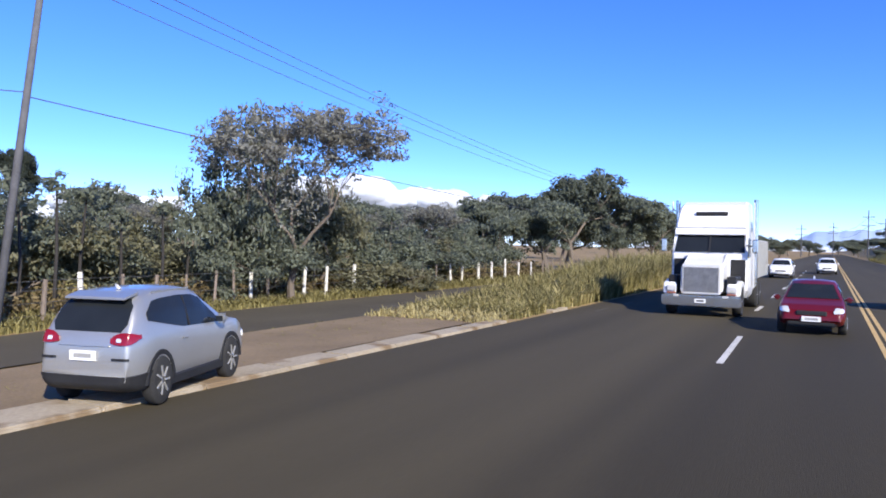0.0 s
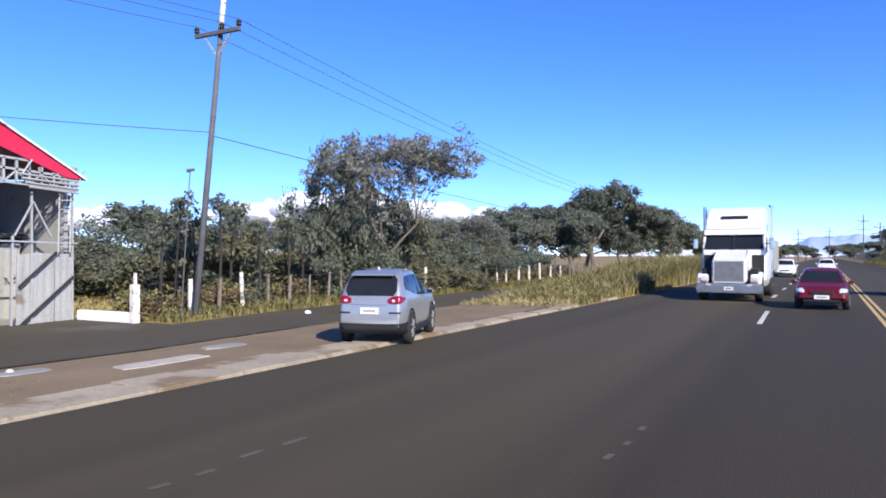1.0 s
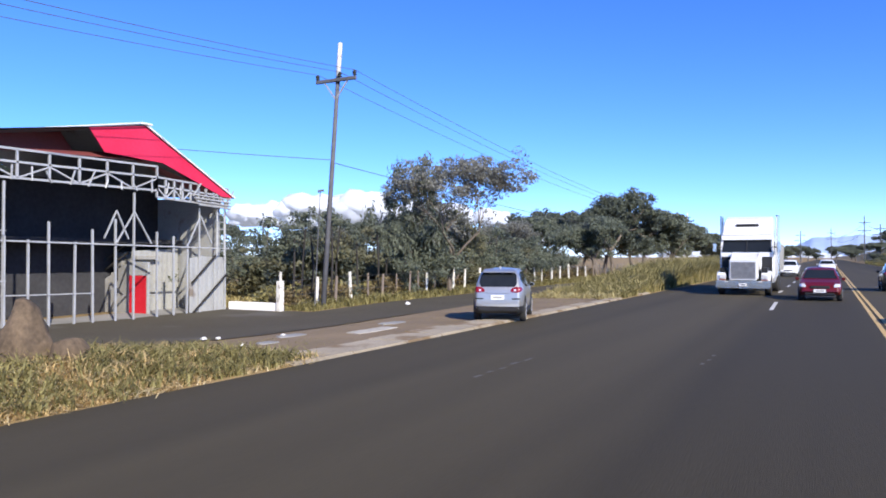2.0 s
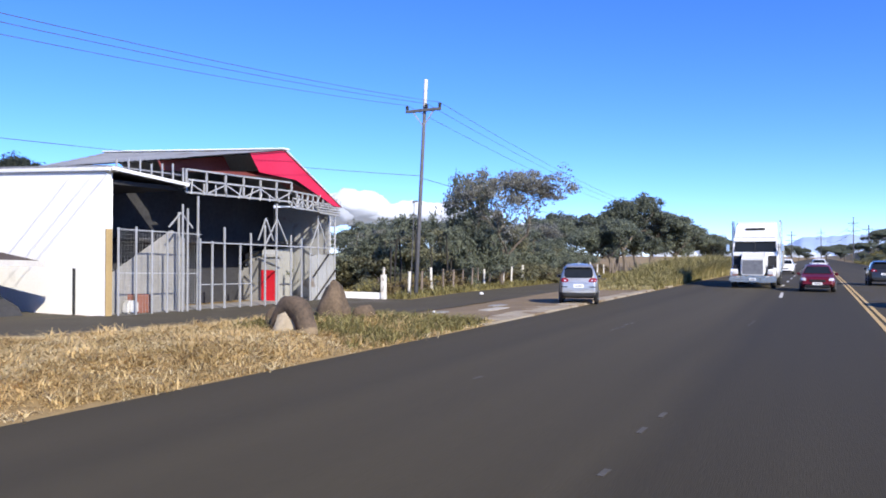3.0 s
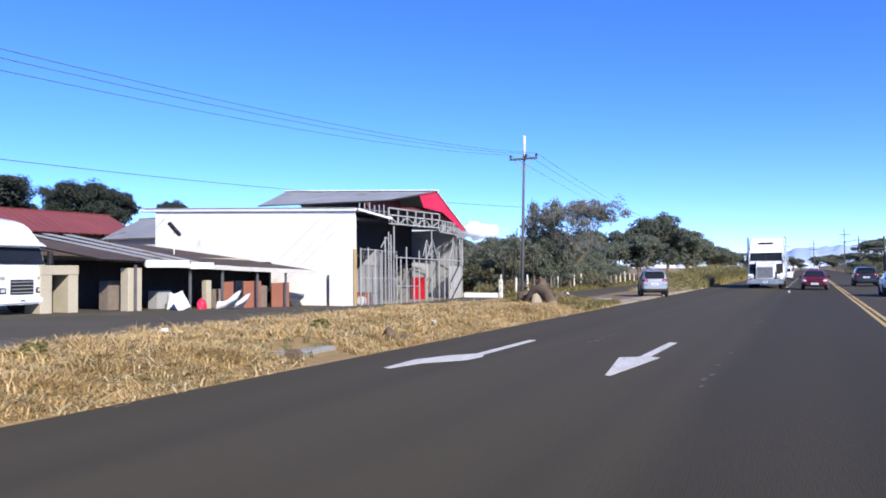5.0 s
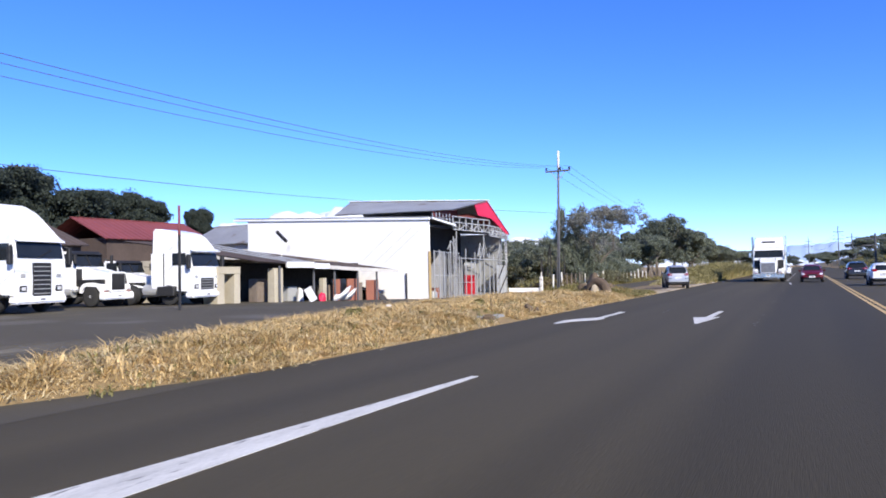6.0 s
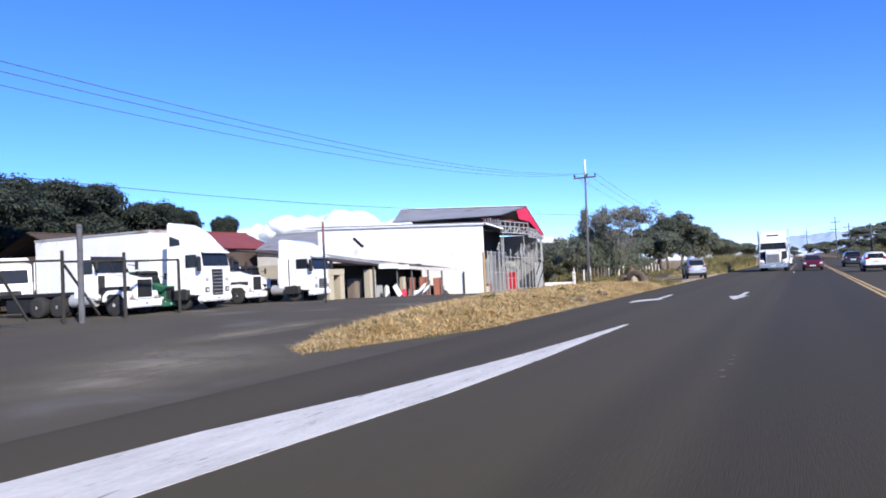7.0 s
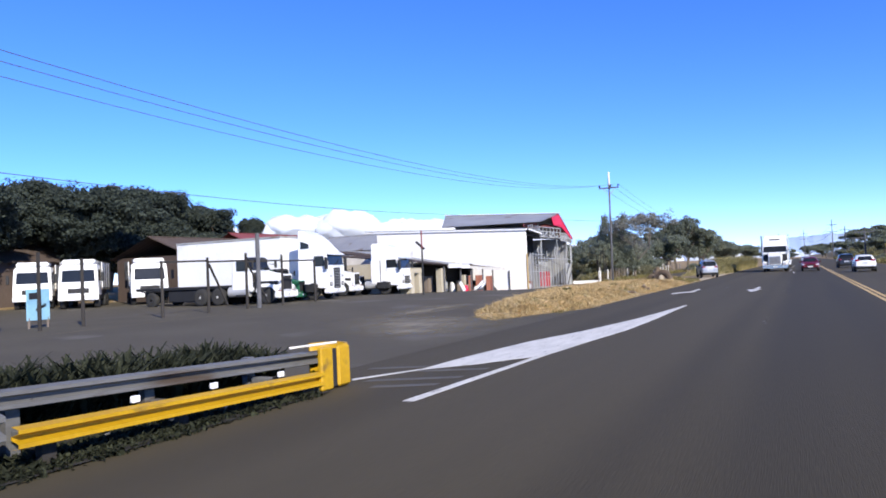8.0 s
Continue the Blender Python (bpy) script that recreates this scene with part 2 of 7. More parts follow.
M = {
    "asphalt": lane_wear(material("asphalt", (0.043, 0.0345, 0.0185), (0.07, 0.0565, 0.031), rough=0.88, big=0.5, fine=70, bump=0.5, stretch=(1.4, 0.05, 1), spec=0.3), [(-6.0, 0.9), (-4.6, 1.0), (-3.9, 0.86), (-3.3, 1.02), (-1.2, 1.06), (-0.75, 1.0), (-0.25, 0.84), (0.2, 0.9), (0.75, 0.66), (1.4, 0.7), (2.4, 0.62), (3.3, 0.72), (4.2, 0.95), (11.5, 0.95)]),
    "asphalt_old": material("asphalt_old", (0.05, 0.041, 0.0245), (0.083, 0.069, 0.043), rough=0.9, big=0.35, fine=60, bump=0.5, spots=((0.1, 0.088, 0.07), 0.25, 0.6)),
    "paint_white": material("road_paint_white", (0.41, 0.395, 0.365), (0.66, 0.638, 0.59), rough=0.7, big=2.5, fine=40, bump=0.2, stretch=(2.0, 0.35, 1), spots=((0.2, 0.19, 0.17), 7.0, 0.62)),
    "paint_worn": material("road_paint_worn", (0.058, 0.052, 0.043), (0.108, 0.099, 0.085), rough=0.8, big=2.5, fine=25, bump=0.3),
    "paint_yellow": material("road_paint_yellow", (0.42, 0.28, 0.1), (0.6, 0.42, 0.17), rough=0.7, big=1.2, fine=30, bump=0.2),
    "kerb": material("kerb_concrete", (0.24, 0.2, 0.145), (0.42, 0.355, 0.26), rough=0.95, big=0.6, fine=14, bump=0.8, spots=((0.2, 0.14, 0.08), 0.9, 0.54)),
    "concrete": material("concrete", (0.4, 0.38, 0.35), (0.6, 0.58, 0.54), rough=0.9, big=1.0, fine=25, bump=0.4),
    "slab": material("dusty_slab", (0.3, 0.27, 0.22), (0.52, 0.48, 0.41), rough=0.95, big=1.5, fine=14, bump=0.6, spots=((0.2, 0.155, 0.105), 1.8, 0.62)),
    "old_tyre": material("old_tyre", (0.045, 0.034, 0.025), (0.14, 0.1, 0.068), rough=0.95, big=2.5, fine=14, bump=0.8, spots=((0.22, 0.165, 0.1), 2.2, 0.58)),
    "ochre": material("ochre_plaster", (0.3, 0.21, 0.09), (0.42, 0.31, 0.15), rough=0.85, big=0.8, fine=14, bump=0.2),
    "concrete_dark": material("grey_concrete", (0.2, 0.195, 0.185), (0.33, 0.32, 0.3), rough=0.9, big=0.8, fine=16, bump=0.4),
    "ground": material("dry_ground", (0.17, 0.115, 0.05), (0.31, 0.22, 0.1), rough=0.95, big=0.15, fine=9, bump=0.8, spots=((0.08, 0.085, 0.03), 0.12, 0.62)),
    # earth with the shade under the guardrail put into its colour
    "soil": material("shaded_soil", (0.012, 0.011, 0.01), (0.035, 0.031, 0.027), rough=0.95, big=0.8, fine=18, bump=0.8),
    "dust": material("pale_dust", (0.13, 0.115, 0.085), (0.22, 0.19, 0.14), rough=0.95, big=1.2, fine=20, bump=0.3),
    "dirt": material("dirt", (0.14, 0.1, 0.058), (0.26, 0.19, 0.112), rough=0.95, big=0.5, fine=18, bump=0.8),
    "grass_dry": leaf_material("grass_dry", (0.36, 0.26, 0.115), (0.8, 0.6, 0.31), 0.3, 0.22, 0.5),
    "grass_straw": leaf_material("grass_straw", (0.5, 0.4, 0.22), (0.74, 0.61, 0.37), 0.3),
    "grass_olive": leaf_material("grass_olive", (0.17, 0.15, 0.06), (0.34, 0.3, 0.13), 0.35),
    "grass_pale": leaf_material("grass_pale", (0.33, 0.28, 0.13), (0.54, 0.46, 0.23), 0.35),
    "leaf_dark": leaf_material("leaf_dark", (0.11, 0.128, 0.1), (0.185, 0.205, 0.155), 0.5),
    "leaf_mid": leaf_material("leaf_mid", (0.14, 0.16, 0.118), (0.24, 0.262, 0.195), 0.5),
    # dark weeds behind the rail; below it this tone also carries shade
    "weed_dark_shade": leaf_material("weed_dark_shade", (0.018, 0.021, 0.013), (0.045, 0.05, 0.03), 0.2),
    "leaf_olive": leaf_material("leaf_olive", (0.168, 0.166, 0.1), (0.28, 0.27, 0.175), 0.5),
    "leaf_grey": leaf_material("leaf_grey", (0.17, 0.172, 0.15), (0.33, 0.325, 0.28), 0.45),
    "leaf_brown": leaf_material("leaf_brown", (0.13, 0.1, 0.05), (0.27, 0.21, 0.11), 0.4),
    "bark": material("bark", (0.09, 0.07, 0.055), (0.2, 0.165, 0.13), rough=0.95, big=2, fine=25, bump=0.8, stretch=(1, 1, 0.3)),
    "white_wall": material("white_wall", (0.79, 0.77, 0.73), (0.87, 0.855, 0.82), rough=0.8, big=0.4, fine=12, bump=0.15, spots=((0.6, 0.58, 0.54), 0.5, 0.68)),
    "cream": material("cream_plaster", (0.34, 0.3, 0.22), (0.47, 0.42, 0.32), rough=0.85, big=0.8, fine=14, bump=0.2),
    "red_sheet": material("red_sheet", (0.5, 0.012, 0.05), (0.64, 0.03, 0.085), rough=0.5, big=0.6, fine=10, bump=0.1),
    "red_door": material("red_door", (0.45, 0.008, 0.02), (0.58, 0.02, 0.035), rough=0.5, big=0.8, fine=10, bump=0.1),
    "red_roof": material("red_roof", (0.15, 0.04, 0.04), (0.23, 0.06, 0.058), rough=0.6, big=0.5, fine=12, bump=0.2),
    "zinc": material("zinc_roof", (0.24, 0.245, 0.26), (0.36, 0.365, 0.38), rough=0.55, metal=0.35, big=0.5, fine=10, bump=0.15, spots=((0.2, 0.17, 0.15), 0.6, 0.62)),
    "steel": material("galvanised_steel", (0.34, 0.345, 0.345), (0.5, 0.5, 0.5), rough=0.5, metal=0.3, big=1.5, fine=20, bump=0.1),
    "wood_dark": material("dark_wood", (0.018, 0.016, 0.015), (0.045, 0.04, 0.036), rough=0.9, big=1.5, fine=20, bump=0.5, stretch=(1, 1, 0.2)),
    "rail_steel": material("weathered_rail_steel", (0.1, 0.1, 0.1), (0.18, 0.178, 0.172), rough=0.65, metal=0.2, big=1.2, fine=18, bump=0.2, spots=((0.08, 0.06, 0.045), 1.5, 0.6), stretch=(1, 0.3, 1)),
    "leaf_deep": leaf_material("leaf_deep", (0.04, 0.052, 0.044), (0.075, 0.09, 0.072), 0.4),
    "sheet_grey": material("grey_sheet", (0.3, 0.3, 0.29), (0.42, 0.42, 0.4), rough=0.6, metal=0.2, big=0.7, fine=12, bump=0.2, spots=((0.22, 0.18, 0.14), 0.9, 0.63)),
    # near-black stands in for the shade inside the hall, shop and kiosk
    "room_shade": material("interior_shade", (0.022, 0.022, 0.025), (0.05, 0.05, 0.054), rough=0.9, big=0.6, fine=6, bump=0.2),
    "brown_roof": material("brown_roof", (0.05, 0.036, 0.03), (0.095, 0.07, 0.058), rough=0.8, big=0.6, fine=12, bump=0.3),
    "terracotta": material("terracotta_panel", (0.22, 0.08, 0.05), (0.32, 0.125, 0.08), rough=0.8, big=0.9, fine=14, bump=0.2),
    "wood": material("weathered_wood", (0.12, 0.095, 0.075), (0.26, 0.21, 0.17), rough=0.9, big=1.5, fine=20, bump=0.5, stretch=(1, 1, 0.2)),
    "post_white": material("whitewashed_post", (0.5, 0.48, 0.43), (0.75, 0.72, 0.66), rough=0.9, big=3, fine=20, bump=0.4, spots=((0.25, 0.22, 0.18), 4, 0.6)),
    "white_paint": material("white_paint", (0.72, 0.72, 0.71), (0.82, 0.82, 0.81), rough=0.32, big=0.6, fine=8, bump=0.03, coat=0.4, spots=((0.55, 0.52, 0.47), 1.2, 0.7)),
    "silver_paint": material("silver_paint", (0.4, 0.398, 0.39), (0.48, 0.478, 0.468), rough=0.34, metal=0.65, big=0.8, fine=60, bump=0.02, coat=0.6),
    "red_paint": material("red_car_paint", (0.085, 0.002, 0.003), (0.12, 0.003, 0.004), rough=0.35, big=0.8, fine=40, bump=0.02, coat=0.35),
    "dark_paint": material("dark_car_paint", (0.012, 0.012, 0.014), (0.025, 0.025, 0.028), rough=0.3, big=0.8, fine=40, bump=0.02, coat=0.7),
    "green_paint": material("green_paint", (0.012, 0.085, 0.045), (0.03, 0.15, 0.08), rough=0.5, big=0.8, fine=12, bump=0.05),
    "yellow_paint": material("yellow_paint", (0.34, 0.19, 0.004), (0.5, 0.3, 0.008), rough=0.5, big=1.2, fine=16, bump=0.15, spots=((0.2, 0.12, 0.02), 2.4, 0.6)),
    "chrome": material("chrome", (0.6, 0.6, 0.6), (0.75, 0.75, 0.75), rough=0.15, metal=0.95, big=1, fine=10, bump=0.02),
    "grille": material("grille_mesh", (0.16, 0.16, 0.165), (0.3, 0.3, 0.3), rough=0.5, metal=0.5, big=4, fine=40, bump=0.4),
    "alloy": material("alloy_rim", (0.62, 0.62, 0.62), (0.78, 0.78, 0.78), rough=0.25, metal=0.7, big=3, fine=20, bump=0.05),
    "rubber": material("rubber", (0.016, 0.016, 0.016), (0.035, 0.034, 0.033), rough=0.9, big=4, fine=40, bump=0.3),
    "plastic": material("black_plastic", (0.011, 0.011, 0.012), (0.022, 0.022, 0.023), rough=0.6, big=2, fine=30, bump=0.1),
    "glass": glass_dark("dark_glass"),
    "lamp_clear": material("clear_lamp", (0.75, 0.75, 0.75), (0.9, 0.9, 0.9), rough=0.1, metal=0.4, big=3, fine=20, bump=0.05, coat=0.8),
    "lamp_red": material("red_lamp", (0.16, 0.003, 0.005), (0.26, 0.006, 0.008), rough=0.2, big=3, fine=20, bump=0.05, coat=0.8),
    "plate": material("plate_white", (0.7, 0.7, 0.7), (0.8, 0.8, 0.8), rough=0.4, big=3, fine=20, bump=0.02),
    "rock": material("rock", (0.06, 0.043, 0.028), (0.19, 0.135, 0.085), rough=0.95, big=1.5, fine=12, bump=0.8),
    "cloth_white": material("white_tarp", (0.5, 0.49, 0.47), (0.7, 0.69, 0.67), rough=0.8, big=2, fine=12, bump=0.3),
    "sign_blue": material("blue_sign", (0.2, 0.4, 0.52), (0.3, 0.52, 0.64), rough=0.5, big=1.2, fine=10, bump=0.05),
    "pole": material("concrete_pole", (0.07, 0.072, 0.08), (0.13, 0.13, 0.14), rough=0.9, big=2, fine=20, bump=0.3),
    "wire": material("wire", (0.05, 0.05, 0.055), (0.09, 0.09, 0.095), rough=0.6, big=2, fine=20, bump=0),
    # pale blue puts the distance haze into the mountain's colour
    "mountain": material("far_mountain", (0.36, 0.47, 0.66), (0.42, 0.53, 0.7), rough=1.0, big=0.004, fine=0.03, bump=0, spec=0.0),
    "cloud": material("cloud", (0.4, 0.42, 0.48), (0.5, 0.52, 0.56), rough=1.0, big=0.01, fine=0.05, bump=0, spec=0.0),
}


# ---- building blocks ----
def obj(name, bm, mat, parent=None, label="", smooth=False):
    me = bpy.data.meshes.new(name)
    bmesh.ops.recalc_face_normals(bm, faces=bm.faces)
    bm.to_mesh(me)
    bm.free()
    me.materials.append(M[mat] if isinstance(mat, str) else mat)
    if smooth:
        me.polygons.foreach_set("use_smooth", [True] * len(me.polygons))
    ob = new(name, me)
    ob.parent = parent
    if label:
        ob["label"] = label
    return ob


def part(name, bm, mat, parent, label="", smooth=False):
    return obj(name, bm, mat, parent, label, smooth)


def thing(name, m, label, category, group="", kind=""):
    e = new(name)
    e.empty_display_size = 0.2
    e.matrix_basis = m
    return tagged(e, label, category, group, kind)


def bevel_all(bm, verts, r, seg=2):
    vs = set(verts)
    edges = [e for e in bm.edges if e.verts[0] in vs and e.verts[1] in vs]
    bmesh.ops.bevel(bm, geom=edges, offset=r, segments=seg, affect="EDGES", clamp_overlap=True)


def box(x0, x1, y0, y1, z0, z1, r=0.0, bm=None, seg=1, m=None):
    bm = bm or bmesh.new()
    vs = bmesh.ops.create_cube(bm, size=1.0)["verts"]
    bmesh.ops.scale(bm, vec=(x1 - x0, y1 - y0, z1 - z0), verts=vs)
    bmesh.ops.translate(bm, vec=((x0 + x1) / 2, (y0 + y1) / 2, (z0 + z1) / 2), verts=vs)
    if m is not None:
        bmesh.ops.transform(bm, matrix=m, verts=vs)
    if r:
        bevel_all(bm, vs, r, seg)
    return bm


def bar(p, q, w=0.05, d=None, bm=None):
    """A square bar from p to q."""
    bm = bm or bmesh.new()
    p, q = Vector(p), Vector(q)
    m = Matrix.Translation(p) @ (q - p).to_track_quat("Z", "Y").to_matrix().to_4x4()
    return box(-w / 2, w / 2, -(d or w) / 2, (d or w) / 2, 0, (q - p).length, bm=bm, m=m)


def rod(p, q, r0=0.03, r1=None, seg=8, bm=None):
    bm = bm or bmesh.new()
    p, q = Vector(p), Vector(q)
    m = Matrix.Translation((p + q) / 2) @ (q - p).to_track_quat("Z", "Y").to_matrix().to_4x4()
    bmesh.ops.create_cone(bm, cap_ends=True, segments=seg, radius1=r0, radius2=r0 if r1 is None else r1, depth=(q - p).length, matrix=m)
    return bm


def prism(pts, y0, y1, r=0.0, bm=None, seg=2, top=None):
    """A side outline in x and z, drawn out from y0 to y1. top: (z from which it narrows, share of the width at the highest point)."""
    bm = bm or bmesh.new()
    a = [bm.verts.new((x, y0, z)) for x, z in pts]
    b = [bm.verts.new((x, y1, z)) for x, z in pts]
    bm.faces.new(a), bm.faces.new(b[::-1])
    k = len(pts)
    for i in range(k):
        bm.faces.new((a[i], b[i], b[(i + 1) % k], a[(i + 1) % k]))
    if top:
        zmax, mid = max(z for _, z in pts), (y0 + y1) / 2
        for v in a + b:
            if v.co.z > top[0]:
                s = 1 + (top[1] - 1) * (v.co.z - top[0]) / (zmax - top[0])
                v.co.y = mid + (v.co.y - mid) * s
    if r:
        bevel_all(bm, a + b, r, seg)
    return bm


def loft(rings, bm=None, caps=True, closed=True):
    bm = bm or bmesh.new()
    vs = [[bm.verts.new(p) for p in ring] for ring in rings]
    n = len(rings[0])
    for a, b in zip(vs, vs[1:]):
        for i in range(n if closed else n - 1):
            bm.faces.new((a[i], a[(i + 1) % n], b[(i + 1) % n], b[i]))
    if caps and closed:
        bm.faces.new(vs[0][::-1]), bm.faces.new(vs[-1])
    return bm


def sheet(rows, bm=None):
    """Rows of points as an open surface."""
    return loft(rows, bm, caps=False, closed=False)


def from_arrays(name, verts, faces_n, mat, parent=None):
    """A mesh of separate polygons with faces_n corners each, from an array of corners."""
    me = bpy.data.meshes.new(name)
    v = np.asarray(verts, np.float32).reshape(-1, 3)
    k = len(v) // faces_n
    me.vertices.add(len(v)), me.loops.add(len(v)), me.polygons.add(k)
    me.vertices.foreach_set("co", v.ravel())
    me.loops.foreach_set("vertex_index", np.arange(len(v), dtype=np.int32))
    me.polygons.foreach_set("loop_start", np.arange(0, len(v), faces_n, dtype=np.int32))
    me.polygons.foreach_set("loop_total", np.full(k, faces_n, np.int32))
    me.update(calc_edges=True)
    me.materials.append(M[mat])
    ob = new(name, me)
    ob.parent = parent
    return ob


def interp(x, table):
    return float(np.interp(x, [a for a, _ in table], [b for _, b in table]))


def smooth01(t):
    t = min(1.0, max(0.0, t))
    return t * t * (3 - 2 * t)


# ---- lie of the land ----
YARD = [(-90, 0.1), (-45, 0.12), (-30, 0.25), (-20, 0.32), (-10, 0.12), (0, -0.2), (10, -0.35), (20, -0.15), (60, -0.1), (140, 0.0)]


def verge_edge(y):
    """Where the verge meets the side road."""
    return interp(y, [(-37.6, -6.2), (-37.2, -7.2), (-36.4, -8.2), (-35.2, -8.9), (-33.6, -9.6), (-29.7, -10.6), (-23.9, -11.75), (-16, -12.45), (-8, -12.9), (0, -12.4), (3, -12.2), (6, -11.0), (15.2, -10.9)])


def nose(y):
    """Where the tapering end of the verge meets the highway."""
    return -6.03 - 0.28 * max(0.0, -31.5 - y)


def ground_z(x, y):
    if x < -6.0:
        z = interp(y, YARD) * smooth01((-6.0 - x) / 10.0)
        if -38 < y < 3:
            out = x - verge_edge(y)
            z += 0.3 * smooth01((-6.1 - x) / 1.6) * smooth01(out / 2.2) * smooth01((y + 37) / 4) * smooth01((nose(y) + 0.1 - x) / 0.8) * smooth01((3 - y) / 3)
            z += (0.1 * noise.noise((x * 0.8, y * 0.6, 7)) + 0.05 * noise.noise((x * 2.2, y * 1.7, 2))) * smooth01((nose(y) - 0.07 - x) / 0.8) * smooth01(out / 0.8)
        if x < -40:
            z += 2.0 * smooth01((-40 - x) / 60.0)
        return z
    if x > 11.6:
        rise = interp(y, [(-40, 0.25), (20, 0.5), (60, 1.0), (110, 2.5), (200, 5.0), (320, 6.5), (600, 4.0)])
        return rise * smooth01((x - 11.6) / 13.0) + 0.35 * noise.noise((x * 0.2, y * 0.08, 0)) * smooth01((x - 12) / 4)
    return 0.0


def lay(name, xs, ys, lift, mat, label, kind="structure", category="road"):
    rows = [[(x, y, ground_z(x, y) + lift) for x in xs] for y in ys]
    ob = obj(name, sheet(rows), mat, smooth=True)
    return tagged(ob, label, category, kind=kind)


def steps(a, b, d):
    k = max(1, int(round((b - a) / d)))
    return [a + (b - a) * i / k for i in range(k + 1)]


# ground: one sheet out to the horizon, fine near the road
gx = [-3200, -1800, -900, -450, -250, -160, -120, -95, -80] + steps(-70, -24, 2.0) + steps(-23, -6.3, 0.4) + [-6.02, -5.9, 0, 6, 11.4, 11.7] + steps(12.2, 24, 0.8) + [27, 31, 36, 44, 60, 90, 150, 300, 600, 1200, 3200]
gy = [-1500, -700, -350, -200, -130, -100] + steps(-90, 62, 0.8) + steps(65, 130, 3.0) + steps(138, 330, 10.0) + [360, 420, 500, 620, 800, 1100, 1600, 2400, 3600]
rows = []
for y in gy:
    row = []
    for x in gx:
        z = ground_z(x, y)
        if -5.95 < x < 11.5:
            z = -0.12
        elif x < -6 and abs(y) < 200 and x > -40:
            z += 0.03 * noise.noise((x * 1.3, y * 1.3, 3)) - 0.01
            if (-20 < x < verge_edge(y) - 0.2 and y < 14.8) or (x > nose(y) + 0.15 and y < -31):
                z -= 0.05
        row.append((x, y, z))
    rows.append(row)
tagged(obj("ground", sheet(rows), "ground", smooth=True), "dry tan grass field and earth beside the road", "ground", kind="structure")

tagged(obj("road", sheet([[(x, y, 0.0) for x in (-6.0, -3.0, 0, 3.7, 7.4, 11.5)] for y in [-160] + steps(-100, 100, 10) + [150, 220, 320, 480, 700]]), "asphalt"),
       "dark grey worn asphalt highway with wheel tracks", "road", kind="structure")


# ---- side road, yard and lay-by ----
rows = []
for y in steps(-90, -42, 3.0)[:-1] + steps(-42, -30, 0.4)[:-1] + steps(-30, 15.2, 1.2):
    e = verge_edge(y) + (0.12 * noise.noise((y * 1.9, 0, 5)) if y > -38 else 0)
    rows.append([(x, y, ground_z(x, y) + 0.004 + 0.011 * smooth01((-6 - x) / 2)) for x in [-20.4 + (e + 20.4) * i / 18 for i in range(19)]])
tagged(obj("side_road", sheet(rows), "asphalt_old", smooth=True), "worn grey asphalt side road and truck yard beside the highway", "road", kind="structure")
rows = []
for y in steps(-90, -42, 4.0)[:-1] + steps(-42, -31.2, 0.4):
    e = max(verge_edge(y), nose(y)) - 0.03
    rows.append([(x, y, ground_z(x, y) + 0.003 + 0.006 * smooth01((-6 - x) / 2)) for x in [e + (-5.9 - e) * i / 6 for i in range(7)]])
tagged(obj("junction_paving", sheet(rows), "asphalt_old", smooth=True), "grey asphalt mouth of the side road", "road", kind="structure")
lay("side_road_far", steps(-15.7, -10.6, 0.85), steps(15.2, 70, 2.5), 0.015, "asphalt_old", "grey asphalt side road running along the post fence")
lay("hall_apron", steps(-22.8, -20.3, 0.8), steps(1.35, 15.3, 1.4), 0.012, "concrete_dark", "grey concrete apron before the workshop hall")
lay("yard_paving", steps(-46, -20.4, 2.0), steps(-90, 1.0, 2.0), 0.018, "asphalt_old", "grey dusty paving of the truck yard")


def marking(name, pts, mat, label, lift=0.004):
    bm = bmesh.new()
    lo = [bm.verts.new((x, y, lift)) for x, y in pts]
    hi = [bm.verts.new((x, y, lift + 0.004)) for x, y in pts]
    bm.faces.new(hi)
    for i in range(len(pts)):
        j = (i + 1) % len(pts)
        bm.faces.new((lo[i], lo[j], hi[j], hi[i]))
    return tagged(obj(name, bm, mat), label, "road marking")


for y0 in (36.0, 45.0, 54.0, 63.0, 72.0, 81.0, 90.0, 99.0):
    ob = marking("lane_dash", [(-0.07, y0 - 0.1), (0.09, y0 - 0.1), (0.09, y0 + 2.6), (-0.07, y0 + 2.6)], "paint_white", "white lane dash on the asphalt")
    tagged(ob, group="lane dashes")
marking("lane_dash", [(0.46, 21.4), (0.6, 21.4), (0.46, 26.7), (0.32, 26.7)], "paint_white", "white lane dash on the asphalt")
for x0 in (3.6, 3.82):
    ob = marking("centre_line", [(x0, -150), (x0 + 0.12, -150), (x0 + 0.12, 500), (x0, 500)], "paint_yellow", "faded yellow centre line of the road")
    tagged(ob, group="double centre line")
WORN = [(-2.68, y, 0.26) for y in (2.75, 3.3, 3.75, 4.35, 4.9, -5.6, -13.0, -13.55, -14.1, -14.8, -15.25)]
WORN += [(0.36, y, 0.24) for y in (7.2, 6.5, 5.9, -7.0, -7.9, -9.6, -16.2, -18.2, -19.45, -20.0, -20.65)]
WORN += [(0.26, y, 0.16) for y in (-36.4, -36.9, -37.45, -38.1, -38.65)] + [(-5.0, 31.5, 2.0), (-5.0, 35.5, 2.0)]
